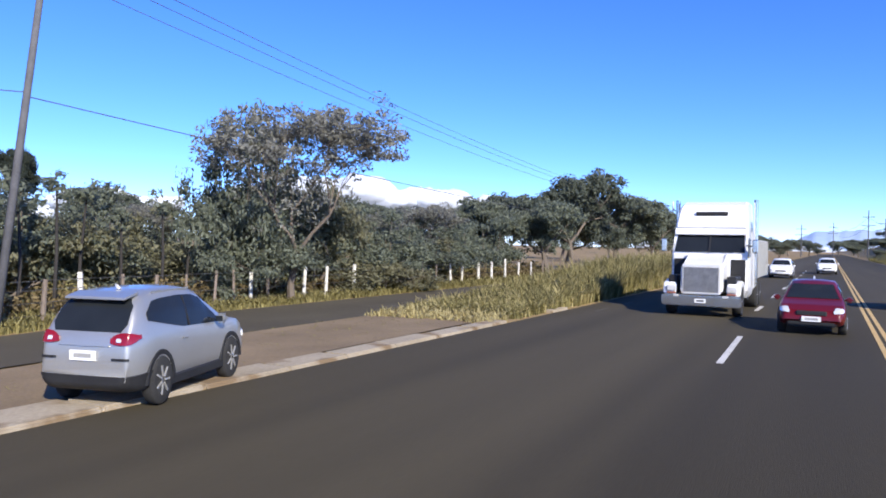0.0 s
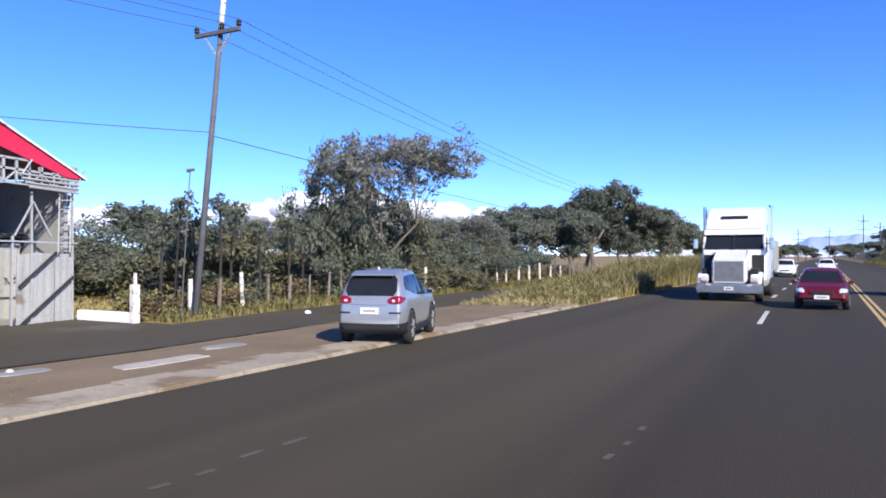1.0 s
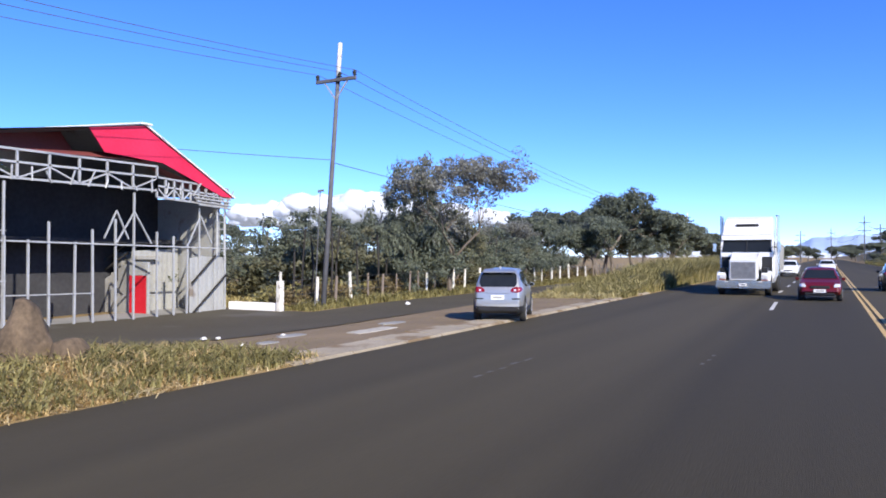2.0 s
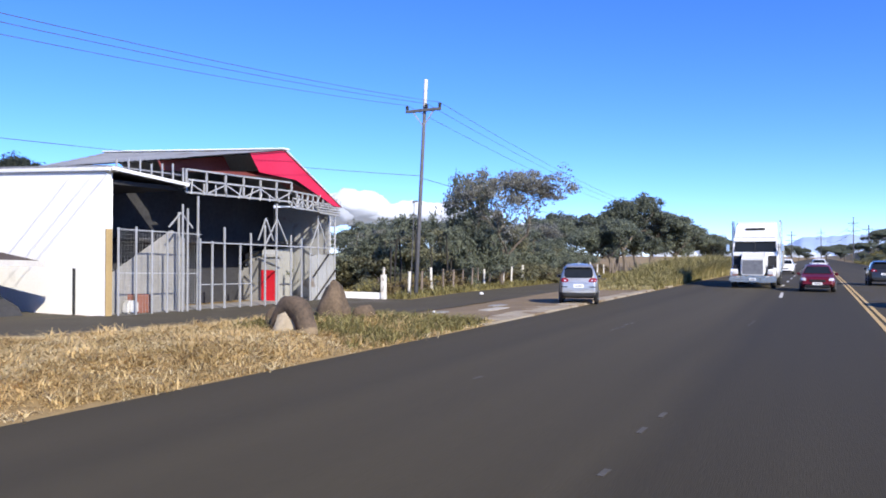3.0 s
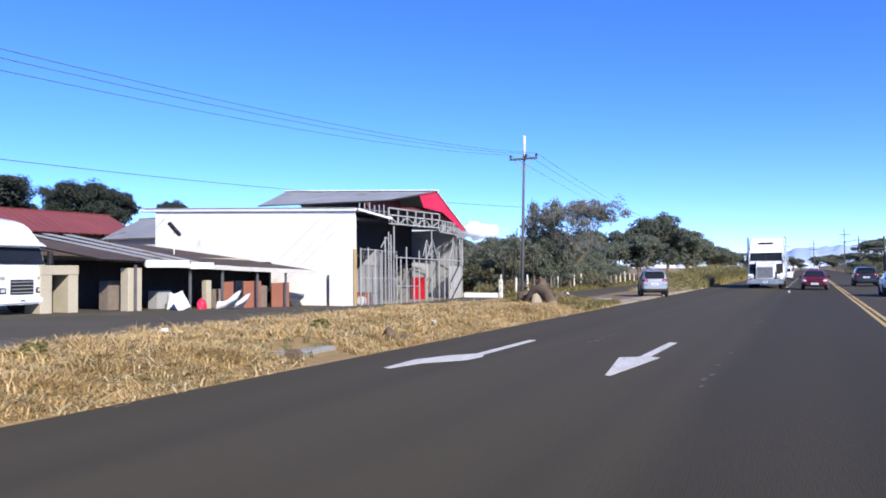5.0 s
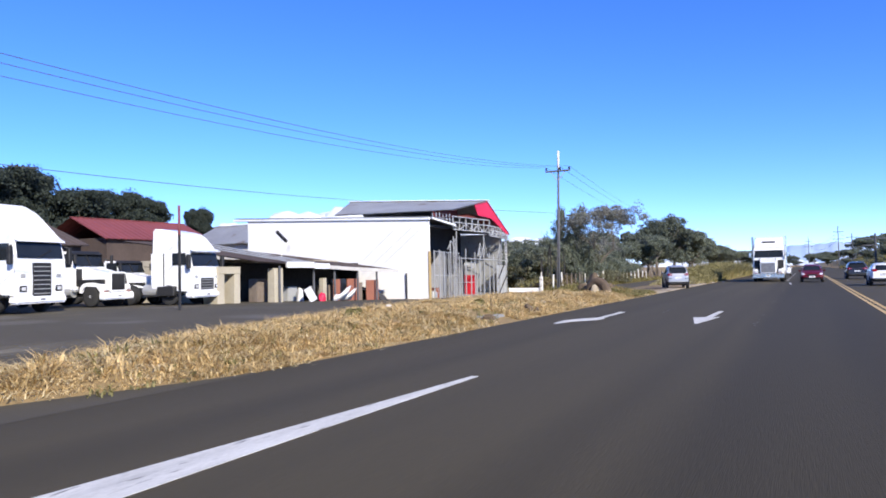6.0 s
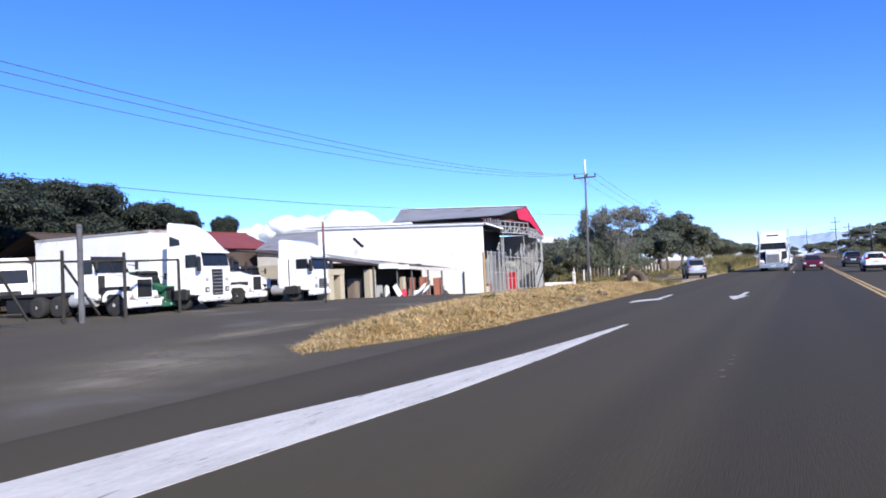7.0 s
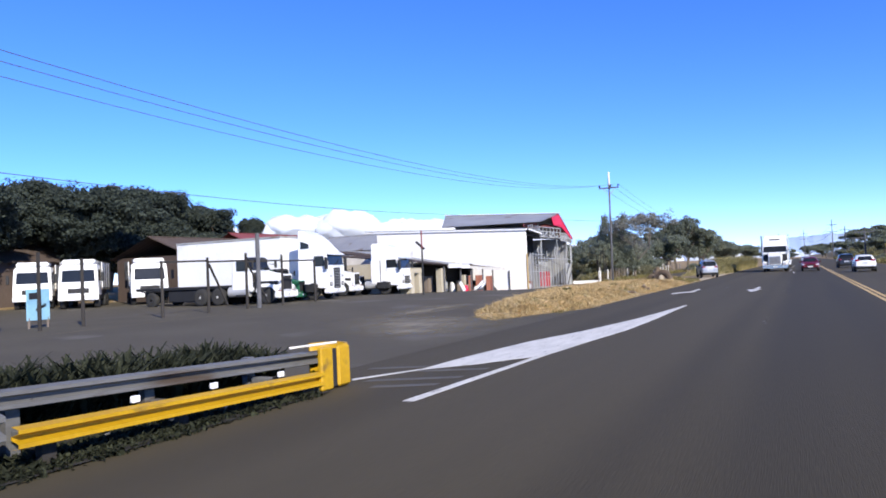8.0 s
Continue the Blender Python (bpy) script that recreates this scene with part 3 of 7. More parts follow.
for i, (x0, y0, ln) in enumerate(WORN):
    y1, x0 = y0 + ln * (1 + 0.3 * math.sin(i * 5.1)), x0 + 0.03 * math.sin(i * 3.7)
    tagged(marking("worn_dash", [(x0, y0), (x0 + 0.06, y0), (x0 + 0.075, y1), (x0 + 0.01, y1)], "paint_worn", "worn remnant of a white lane dash"), group="worn dashes")


def arrow(pts):
    return marking("lane_arrow", pts, "paint_white", "white painted lane arrow on the asphalt")


# straight arrow and a bent one, their heads towards -y
arrow([(-1.03, -14.45), (-0.85, -14.5), (-0.9, -17.3), (-0.7, -17.4), (-0.98, -20.0), (-1.06, -20.0), (-1.4, -17.65), (-1.08, -17.4)])
arrow([(-4.1, -15.05), (-3.92, -15.1), (-3.9, -18.2), (-3.78, -18.5), (-3.84, -19.1), (-4.38, -19.8), (-4.56, -20.65), (-4.7, -20.6), (-4.76, -19.4), (-4.45, -18.55), (-4.1, -18.1)])
# gore: a solid white wedge, then thin edge lines with worn bars
marking("gore_wedge", [(-2.68, -30.5), (-2.58, -30.5), (-2.6, -34.0), (-2.58, -37.0), (-2.66, -40.3), (-2.9, -43.0), (-3.06, -45.4), (-3.45, -45.9), (-3.85, -46.6), (-4.55, -47.4), (-4.5, -45.8), (-4.2, -42.9), (-3.68, -40.5), (-3.16, -36.7), (-2.92, -33.8)], "paint_white", "white painted wedge where the side road splits off")
marking("gore_line", [(-3.06, -45.4), (-3.19, -45.5), (-3.39, -50.0), (-3.23, -50.0)], "paint_white", "white edge line of the painted wedge")
marking("gore_line", [(-4.5, -47.35), (-4.58, -47.3), (-5.15, -48.5), (-5.05, -48.6)], "paint_white", "white edge line of the painted wedge")
for (xa, ya), (xb, yb) in (((-3.45, -47.1), (-4.5, -47.5)), ((-3.5, -48.0), (-4.8, -48.6)), ((-3.55, -48.7), (-4.4, -49.1)), ((-4.6, -47.0), (-5.5, -47.4))):
    marking("gore_bar", [(xa, ya + 0.1), (xa, ya - 0.1), (xb, yb - 0.1), (xb, yb + 0.1)], "paint_worn", "worn white bar inside the painted wedge")

# thin dust, fading out to its rim
fade = M["dust"].node_tree
coord, dist, falloff, speck, both = (fade.nodes.new(k) for k in ("ShaderNodeTexCoord", "ShaderNodeVectorMath", "ShaderNodeMapRange", "ShaderNodeTexNoise", "ShaderNodeMath"))
dist.operation, both.operation = "LENGTH", "MULTIPLY"
falloff.inputs["From Min"].default_value, falloff.inputs["From Max"].default_value = 1.0, 0.1
falloff.inputs["To Max"].default_value = 1.8
speck.inputs["Scale"].default_value, speck.inputs["Detail"].default_value = 2.2, 7
fade.links.new(coord.outputs["Object"], dist.inputs[0]), fade.links.new(coord.outputs["Object"], speck.inputs[0])
fade.links.new(dist.outputs["Value"], falloff.inputs["Value"])
fade.links.new(falloff.outputs[0], both.inputs[0]), fade.links.new(speck.outputs[0], both.inputs[1])
fade.links.new(both.outputs[0], fade.nodes["Principled BSDF"].inputs["Alpha"])
for cx, cy, rx, ry in ((-9.6, -38.2, 3.4, 3.2), (-11.9, -33.0, 1.2, 4.5), (-8.6, -40.2, 2.2, 2.6)):
    rows = [[(u / 6, v / 6, ground_z(cx + rx * u / 6, cy + ry * v / 6) + 0.024) for u in range(-6, 7)] for v in range(-6, 7)]
    ob = obj("dust_patch", sheet(rows), "dust", smooth=True)
    ob.matrix_basis = Matrix.Translation((cx, cy, 0)) @ Matrix.Diagonal((rx, ry, 1, 1))
    tagged(ob, "pale dust blown over the asphalt", "dust", "dust patches")

# kerb: light concrete gutter blocks beside the lay-by
kerb = thing("kerb", pose(0, 0, 0), "low pale concrete kerb strip, cracked and dusty", "kerb", kind="structure")
rk = random.Random(3)
y = 2.4
while y < 31:
    ln = rk.uniform(1.7, 2.3)
    if not 24.6 < y < 26.0 and not 27.6 < y < 28.4:
        w = interp(y, [(3, 1.0), (8, 1.1), (13, 0.75), (20, 0.6), (30, 0.4)]) + rk.uniform(-0.05, 0.05)
        part("kerb_stone", box(-6.02 - w, -6.03, y + 0.008, y + ln - 0.008, -0.1, 0.055 + rk.uniform(-0.02, 0.02), 0.03, seg=2), "kerb", kerb)
    y += ln
lay("lay_by", steps(-10.6, -6.8, 0.4), steps(3.5, 27, 0.8), 0.035, "dirt", "brown compacted earth lay-by beside the kerb", category="verge")


def slab(x, y, sx, sy, label="broken pale concrete slab in the verge", mat="slab"):
    rs = random.Random(int(x * 7 + y * 13))
    bm = bmesh.new()
    k = 13
    ring = []
    for i in range(k):
        c, s = math.cos(2 * math.pi * i / k), math.sin(2 * math.pi * i / k)
        f = rs.uniform(0.85, 1.1) / max(abs(c), abs(s)) ** 0.6
        ring.append((c * sx * f, s * sy * f))
    a = [bm.verts.new((u, v, 0)) for u, v in ring]
    b = [bm.verts.new((u * 0.95, v * 0.95, 0.035)) for u, v in ring]
    bm.faces.new(a[::-1]), bm.faces.new(b)
    for i in range(k):
        bm.faces.new((a[i], a[(i + 1) % k], b[(i + 1) % k], b[i]))
    ob = obj("concrete_slab", bm, mat)
    ob.location = (x, y, ground_z(x, y) + 0.02)
    return tagged(ob, label, "slab", group="broken slabs")


slab(-8.3, 8.35, 0.3, 1.05), slab(-9.2, 10.8, 0.28, 0.6, mat="concrete_dark"), slab(-9.6, 6.6, 0.25, 0.5, mat="concrete_dark"), slab(-8.9, 4.9, 0.2, 0.3, mat="concrete_dark")

# ---- hall with the red gable, under construction ----
FX = -20.0                      # front plane of the hall
Y0, Y1, YR = 4.6, 14.95, 10.6    # eaves and ridge
EZ, RZ = 4.42, 6.7
hall = thing("workshop_hall", pose(FX, 0, 0), "half-built workshop hall with grey metal roof and red gable", "building")


def zf(y):
    return ground_z(FX, y)


RISE = 0.055
BX = -12.1                      # back end, from the front plane
# roof: two corrugated slopes with a hip at the back
def roof_slope(ya, za, yb, zb, x0, x1, pitch=0.3, amp=0.025, thick=0.05, cut=None, low=None):
    """A ribbed metal sheet that falls from ya to yb between x0 and x1. cut: from where its lower edge is trimmed back towards the ridge. low: how fast its lower edge rises to the back."""
    bm = bmesh.new()
    k = int(abs(x1 - x0) / (pitch / 4))
    up, dn = [], []
    for i in range(k + 1):
        x = x0 + (x1 - x0) * i / k
        h = amp if i % 4 == 0 else 0.0
        up_, low_ = -x * RISE, -x * (RISE if low is None else low)
        f = 1.0 if cut is None or x > cut else max(0.02, (x - x1) / (cut - x1))
        ye, ze = ya + (yb - ya) * f, za + (zb - za) * f
        low_ = up_ + (low_ - up_) * f
        up.append(((x, ya, za + h + up_), (x, ye, ze + h + low_)))
        dn.append(((x, ya, za - thick + up_), (x, ye, ze - thick + low_)))
    vs = [[bm.verts.new(p) for p in pair] for pair in up]
    ws = [[bm.verts.new(p) for p in pair] for pair in dn]
    for i in range(k):
        bm.faces.new((vs[i][0], vs[i + 1][0], vs[i + 1][1], vs[i][1]))
        bm.faces.new((ws[i][0], ws[i][1], ws[i + 1][1], ws[i + 1][0]))
    return bm


part("roof", roof_slope(YR, RZ + 0.1, 4.75, 5.75, 0.25, BX, cut=-9.7, low=0.012), "zinc", hall, "grey ribbed metal roof slope")
part("roof", roof_slope(YR, RZ + 0.1, Y1 + 0.15, EZ + 0.05, 0.25, BX), "zinc", hall, "grey ribbed metal roof slope")
part("ridge_cap", prism([(0.3, RZ + 0.1), (0.3, RZ + 0.18), (BX, RZ + 0.18 - BX * RISE), (BX, RZ + 0.1 - BX * RISE)], YR - 0.25, YR + 0.25, 0.02), "white_paint", hall, "white ridge capping")


def gable_board(pts, x0, x1, name, mat, label):
    """Red sheet between the roof edge and the top of the front trusses."""
    bm = bmesh.new()
    a = [bm.verts.new((x0, y, z)) for y, z in pts]
    b = [bm.verts.new((x1, y, z)) for y, z in pts]
    bm.faces.new(a), bm.faces.new(b[::-1])
    for i in range(len(pts)):
        j = (i + 1) % len(pts)
        bm.faces.new((a[i], b[i], b[j], a[j]))
    return part(name, bm, mat, hall, label)


gable_board([(8.3, 6.36), (YR, RZ + 0.08), (Y1 + 0.1, EZ + 0.02), (Y1 - 0.5, EZ + 0.03), (YR + 0.8, 5.5), (8.9, 5.6)], 0.15, 0.19, "gable_sheet", "red_sheet", "crimson red sheet cladding of the gable")
# duller red stands for the roof's shade on this end of the sheet
gable_board([(Y0 + 0.1, 5.72), (8.29, 6.35), (8.89, 5.6), (Y0 + 0.3, 5.35)], -1.4, -1.36, "gable_sheet", "red_roof", "left end of the gable sheet, duller red for the shade")
for (ya, za), (yb, zb) in (((Y1 + 0.2, EZ + 0.02), (YR, RZ + 0.12)),):
    part("verge_trim", bar((0.22, ya, za), (0.22, yb, zb), 0.04, 0.06), "white_paint", hall, "pale metal trim along the gable edge")
# soffit behind the gable sheet, in the same duller red for shade
part("soffit", sheet([[(0.12, Y0 + 0.1, 5.22), (-1.2, Y0 + 0.1, 5.3)], [(0.12, YR, 5.5), (-1.2, YR, 5.9)], [(0.12, Y1 - 0.4, 4.5), (-1.2, Y1 - 0.4, 4.55)]]), "red_roof", hall, "underside of the gable, duller red for its shade")

# truss band across the front
def truss_band(ya, yb, top, low, x, k, tip=0.0):
    for z in (top, low, (top + low) / 2 + 0.05):
        part("truss_chord", bar((x, ya, z), (x, yb, z + tip), 0.07), "steel", hall)
    for i in range(k + 1):
        y = ya + (yb - ya) * i / k
        dz = tip * i / k
        part("truss_post", bar((x, y, low + dz), (x, y, top + dz), 0.07), "steel", hall)
        if i < k:
            y2 = ya + (yb - ya) * (i + 1) / k
            a, b = (low, (top + low) / 2) if i % 2 else ((top + low) / 2, low)
            part("truss_web", bar((x, y, a + dz), (x, y2, b + dz), 0.05), "steel", hall)


truss_band(Y0 + 0.2, YR + 0.6, 5.3, 4.4, 0.1, 6, 0.05)
truss_band(YR + 0.6, Y1 - 0.1, 4.95, 4.2, 0.1, 9, -0.15)
rt = random.Random(11)
for i in range(16):
    y = Y0 + 0.4 + i * 0.66
    part("truss_stub", bar((0.16, y, 4.35), (0.16 + rt.uniform(-0.05, 0.1), y + rt.uniform(-0.3, 0.3), 4.35 + rt.uniform(0.25, 0.6)), 0.045), "steel", hall)
for i in range(4):
    part("hanging_pipe", rod((0.3, Y1 - 2.2 + i * 0.12, 4.42 - i * 0.13), (0.3, Y1 - 0.15, 4.34 - i * 0.13), 0.035), "steel", hall)
# posts of uneven height, some with spread struts
for y, z in ((4.55, 3.6), (5.5, 4.3), (6.3, 2.5), (7.0, 3.1), (7.9, 2.45), (8.6, 2.9), (9.5, 3.3), (10.25, 4.3), (11.3, 2.9), (12.1, 2.75), (12.75, 2.5), (13.4, 3.9), (14.8, 4.3)):
    part("post", bar((0.0, y, zf(y) - 0.1), (0.0, y + 0.03 * math.sin(y * 5), z), 0.065), "steel", hall)
for y, lo, wide in ((4.6, 3.0, 0.6), (9.5, 2.6, 0.5), (10.25, 2.45, 0.75), (13.4, 2.5, 0.6)):
    for s in (-1, 1):
        part("strut", bar((0.05, y, 3.6), (0.05, y + s * wide, lo), 0.05), "steel", hall)
part("mid_rail", bar((0.05, 5.4, 2.45), (0.05, Y1, 2.3), 0.05), "steel", hall)
part("low_rail", bar((0.05, 5.4, 0.75), (0.05, 8.6, 0.7), 0.035), "steel", hall)
# ladder at the far corner
for y in (14.2, 14.6):
    part("ladder_stile", bar((0.15, y, 2.0), (0.1, y + 0.06, 3.9), 0.04), "steel", hall)
for i in range(6):
    part("ladder_rung", bar((0.14, 14.21, 2.2 + i * 0.3), (0.14, 14.65, 2.2 + i * 0.3), 0.03), "steel", hall)

# front fence of grey sheets, red door and leaning boards
SET = -2.5                      # sheets that stand back from the posts


def cut_sheet(pts, x, name, mat, label="", t=0.03, pitch=0.13):
    """A ribbed upright sheet whose top follows the points (y, z) and whose foot stands on the ground."""
    bm = bmesh.new()
    ys = steps(pts[0][0], pts[-1][0], pitch)
    for off in (0.0, -t):
        hi = [(x + off + (0.014 if i % 2 else 0), y, interp(y, pts)) for i, y in enumerate(ys)]
        lo = [(px, y, zf(y) - 0.08) for px, y, _ in hi]
        sheet([lo, hi], bm)
    for y in (ys[0], ys[-1]):
        bm.faces.new([bm.verts.new(p) for p in ((x, y, zf(y) - 0.08), (x, y, interp(y, pts)), (x - t, y, interp(y, pts)), (x - t, y, zf(y) - 0.08))])
    return part(name, bm, mat, hall, label)


DY = 12.1                       # the stair wall and the red door face along the road
part("stair_wall", prism([(-6.6, -0.5), (-6.5, -0.2), (-2.55, 1.75), (-2.55, -0.5)], DY, DY + 0.12, 0.0), "concrete_dark", hall, "grey side wall of the stairs, cut on the slope")
for i in range(13):
    x, z = -6.2 + 0.3 * i, 0.0 + 0.17 * i
    part("stair_tread", box(x, x + 0.34, DY + 0.13, DY + 1.3, z - 0.2, z - 0.05, 0.01), "concrete_dark", hall)
for za, zb in ((0.5, 2.55), (0.15, 2.15)):
    part("stair_rail", bar((-6.5, DY - 0.04, za), (-2.5, DY - 0.04, zb), 0.05, 0.08), "wood_dark", hall, "dark sloping stair rail")
for x, z in ((-5.2, 0.95), (-4.1, 1.5), (-3.2, 1.9)):
    part("stair_post", bar((x, DY - 0.04, z - 0.9), (x, DY - 0.04, z + 0.2), 0.05), "wood_dark", hall)
part("door", box(-2.48, -1.48, DY - 0.05, DY, zf(DY) - 0.02, 1.2, 0.01), "red_door", hall, "bright red sheet door")
for xa, xb, za, zb in ((-2.55, -2.49, zf(DY) - 0.05, 1.26), (-1.47, -1.38, zf(DY) - 0.05, 1.75), (-2.54, -1.48, 1.21, 1.75)):
    part("door_frame", box(xa, xb, DY - 0.06, DY + 0.06, za, zb, 0.01), "sheet_grey", hall)
for x, z in ((-4.6, 1.35), (-3.6, 1.85)):
    part("concrete_lump", box(x - 0.35, x + 0.35, DY + 0.3, DY + 0.9, z - 0.6, z + 0.3, 0.12, seg=2), "concrete_dark", hall)
cut_sheet([(12.25, 2.2), (14.6, 2.3)], SET - 0.06, "fence_panel", "sheet_grey")
for ya, yb, za, zb in ((12.95, 13.6, 1.9, 2.0), (13.62, 14.2, 1.98, 1.95), (14.23, 14.85, 1.95, 1.95)):
    cut_sheet([(ya, za), (yb, zb)], -0.06, "fence_panel", "sheet_grey")
for (ya, za), (yb, zb) in (((12.95, 0.9), (14.2, 2.0)), ((13.0, -0.3), (14.8, 1.2))):
    part("leaning_board", bar((0.06, ya, za), (0.06, yb, zb), 0.04, 0.08), "wood_dark", hall)
# tall mesh fence between the white building and the hall
for y, z in ((1.6, 2.9), (2.35, 2.95), (3.05, 2.85), (3.75, 2.8), (4.5, 3.9), (4.75, 3.75), (5.4, 2.6)):
    part("fence_post", bar((0.25, y, zf(y) - 0.1), (0.25, y, z), 0.055), "steel", hall)
for z in (2.85, 1.3):
    part("fence_rail", bar((0.25, 1.55, z), (0.25, 5.45, z - 0.1), 0.035), "steel", hall)
bm = bmesh.new()
for i in range(30):
    y = 1.6 + i * 0.13
    bar((0.25, y, -0.25), (0.25, y, 2.85), 0.005, bm=bm)
for i in range(24):
    bar((0.255, 1.6, -0.2 + i * 0.13), (0.255, 5.4, -0.2 + i * 0.13), 0.005, bm=bm)
part("wire_mesh", bm, "sheet_grey", hall)
# darker grey makes up for the shade on this sheet
cut_sheet([(1.8, 0.9), (2.35, 1.35), (5.0, 2.95), (5.7, 2.6)], -0.9, "leaning_sheet", "concrete_dark", "large sheet with a sloping top, darker grey for shade behind the mesh")
part("stored_box", box(-0.9, -0.3, 2.9, 3.5, zf(3), 0.45, 0.02), "terracotta", hall)
part("stored_sack", box(-0.6, -0.2, 2.4, 2.9, zf(3), 0.25, 0.08, seg=2), "cloth_white", hall)
for i in range(7):
    part("roof_stub", bar((0.25, 1.5 + i * 0.5, 4.95 - i * 0.04), (0.25, 1.5 + i * 0.5, 5.3 + 0.06 * (i % 3)), 0.05), "steel", hall)
# lean-to over the mesh fence; inside walls and decks near-black for the shade
part("lean_to_roof", box(-4.0, 0.3, 1.35, 4.65, 0, 0.06, m=Matrix.Translation((0, 0, 5.02)) @ Matrix.Rotation(radians(-4.5), 4, "X") @ Matrix.Translation((0, 0, -0.0))), "zinc", hall)
part("lean_to_fascia", bar((0.36, 1.25, 4.95), (0.36, 4.7, 4.66), 0.05, 0.12), "white_paint", hall, "white fascia board")
part("back_wall", box(BX, BX + 0.15, 1.4, Y1, -0.5, 4.6), "room_shade", hall)
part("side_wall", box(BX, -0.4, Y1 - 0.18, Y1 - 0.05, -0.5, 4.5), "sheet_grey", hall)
part("upper_floor", box(BX, -2.4, 4.7, Y1 - 0.2, 2.5, 2.65), "room_shade", hall)
part("inner_wall", box(-4.2, -4.0, 1.4, Y1 - 0.2, -0.5, 5.0), "room_shade", hall, "inner wall in a near-black that stands for indoor shade")
part("ceiling", box(-4.0, -0.1, 1.4, 4.6, 4.45, 4.6), "room_shade", hall)
part("floor", box(BX, -0.1, 1.4, Y1 - 0.2, -0.6, -0.36), "concrete", hall)

# ---- long white building beside the hall ----
white = thing("white_building", pose(-20.0, 1.3, 0), "plain white rendered side wall of a long building", "building")
WL = 14.9
bm = bmesh.new()
pts = [(0, -0.6), (0, 4.85), (-WL, 5.5), (-WL, -0.6)]
prism([(x, z) for x, z in pts], 0, 0.25, 0.0, bm)
bmesh.ops.translate(bm, vec=(0, 0, 0), verts=bm.verts)
part("wall", bm, "white_wall", white, "smooth white rendered wall with faint stains")
part("coping", prism([(0.15, 4.85), (0.15, 5.0), (-WL - 1.3, 5.68), (-WL - 1.3, 5.52)], -0.12, 0.4, 0.02), "white_paint", white, "white roof edge")
part("roof", prism([(0.1, 5.02), (0.1, 5.07), (-WL - 1.3, 5.78), (-WL - 1.3, 5.72)], -0.05, 3.4, 0.0), "zinc", white)
part("corner_pier", box(-0.02, 0.08, -0.04, 0.2, -0.6, 2.85, 0.02), "ochre", white, "ochre painted corner strip")
part("back_wall", box(-WL - 0.2, -WL, 0.25, 8, -0.6, 5.3), "white_wall", white)
part("drain_pipe", rod((-1.6, -0.08, -0.4), (-1.6, -0.08, 1.45), 0.05), "plastic", white, "dark pipe against the wall")

# low white wall and gate post beside the hall
low = thing("low_wall", pose(0, 0, 0), "low white painted wall with a square gate post", "wall")
part("wall", box(-19.9, -17.3, 14.9, 15.15, -0.6, 0.08, 0.02), "white_wall", low)
part("gate_post", box(-17.25, -17.02, 14.82, 15.06, -0.6, 0.98, 0.02), "post_white", low)
part("post_stub", bar((-17.1, 14.92, 0.95), (-17.1, 14.92, 1.35), 0.08), "post_white", low)

# ---- low roadside shop with a porch roof ----
shop = thing("roadside_shop", pose(0, 0.4, 0), "low roadside shop with brown porch roof and stalls", "building")
SX = -21.6


def eave(y):
    return interp(y, [(-16, 2.15), (-12, 2.0), (-0.4, 1.58)])


def shop_roof(ya, yb, x_back, z_back, mat, label):
    bm = bmesh.new()
    k = int((yb - ya) / 0.12)
    for lift in (0.0, -0.06):
        rows = []
        for i in range(k + 1):
            y = ya + (yb - ya) * i / k
            h = (0.025 if i % 2 else 0.0) + lift
            rows.append([(SX - 0.05, y, eave(y) + 0.12 + h), ((SX + x_back) / 2, y, (eave(y) + z_back) / 2 + 0.1 + h), (x_back, y, z_back + h)])
        sheet(rows, bm)
    return part("roof", bm, mat, shop, label)


shop_roof(-7.4, -0.35, -34.5, 3.35, "brown_roof", "dark brown ribbed roof")
shop_roof(-13.2, -7.4, -31.0, 3.5, "brown_roof", "dark brown ribbed roof")
for y in (-8.3, -9.4, -10.5):
    part("roof_light", prism([(SX - 0.1, eave(y) + 0.17), (SX - 0.1, eave(y) + 0.2), (-30.5, 3.56), (-30.5, 3.53)], y - 0.22, y + 0.22), "sheet_grey", shop, "pale translucent roof strip")
for ya, yb in ((-11.4, -6.6), (-6.6, -0.35)):
    part("fascia", loft([[(SX, ya, eave(ya) - 0.08), (SX + 0.06, ya, eave(ya) - 0.08), (SX + 0.06, ya, eave(ya) + 0.12), (SX, ya, eave(ya) + 0.12)],
                         [(SX, yb, eave(yb) - 0.06), (SX + 0.06, yb, eave(yb) - 0.06), (SX + 0.06, yb, eave(yb) + 0.14), (SX, yb, eave(yb) + 0.14)]]), "concrete", shop, "pale weathered fascia board")
part("sign_board", box(SX + 0.07, SX + 0.13, -11.4, -9.2, 1.86, 2.16, 0.01), "white_paint", shop, "plain white sign board")
part("sign_board", box(SX + 0.07, SX + 0.13, -9.1, -7.8, 1.8, 2.08, 0.01), "white_paint", shop, "plain white sign board")
for y in (-11.7, -8.9, -7.0, -4.7, -2.6):
    part("post", bar((SX - 0.15, y, ground_z(SX, y) - 0.1), (SX - 0.15, y, eave(y) - 0.02), 0.085), "pole", shop)
part("pillar", box(SX - 0.7, SX - 0.25, -11.95, -11.3, ground_z(SX, -11) - 0.1, 1.85, 0.02), "cream", shop, "cream rendered pillar")
# back and end walls get near-black in place of porch shade
part("back_wall", box(-26.0, -25.8, -13.0, -0.4, -0.4, 2.2), "room_shade", shop)
part("end_wall", box(-34.5, -24.5, -0.6, -0.45, -0.4, 2.2), "room_shade", shop)
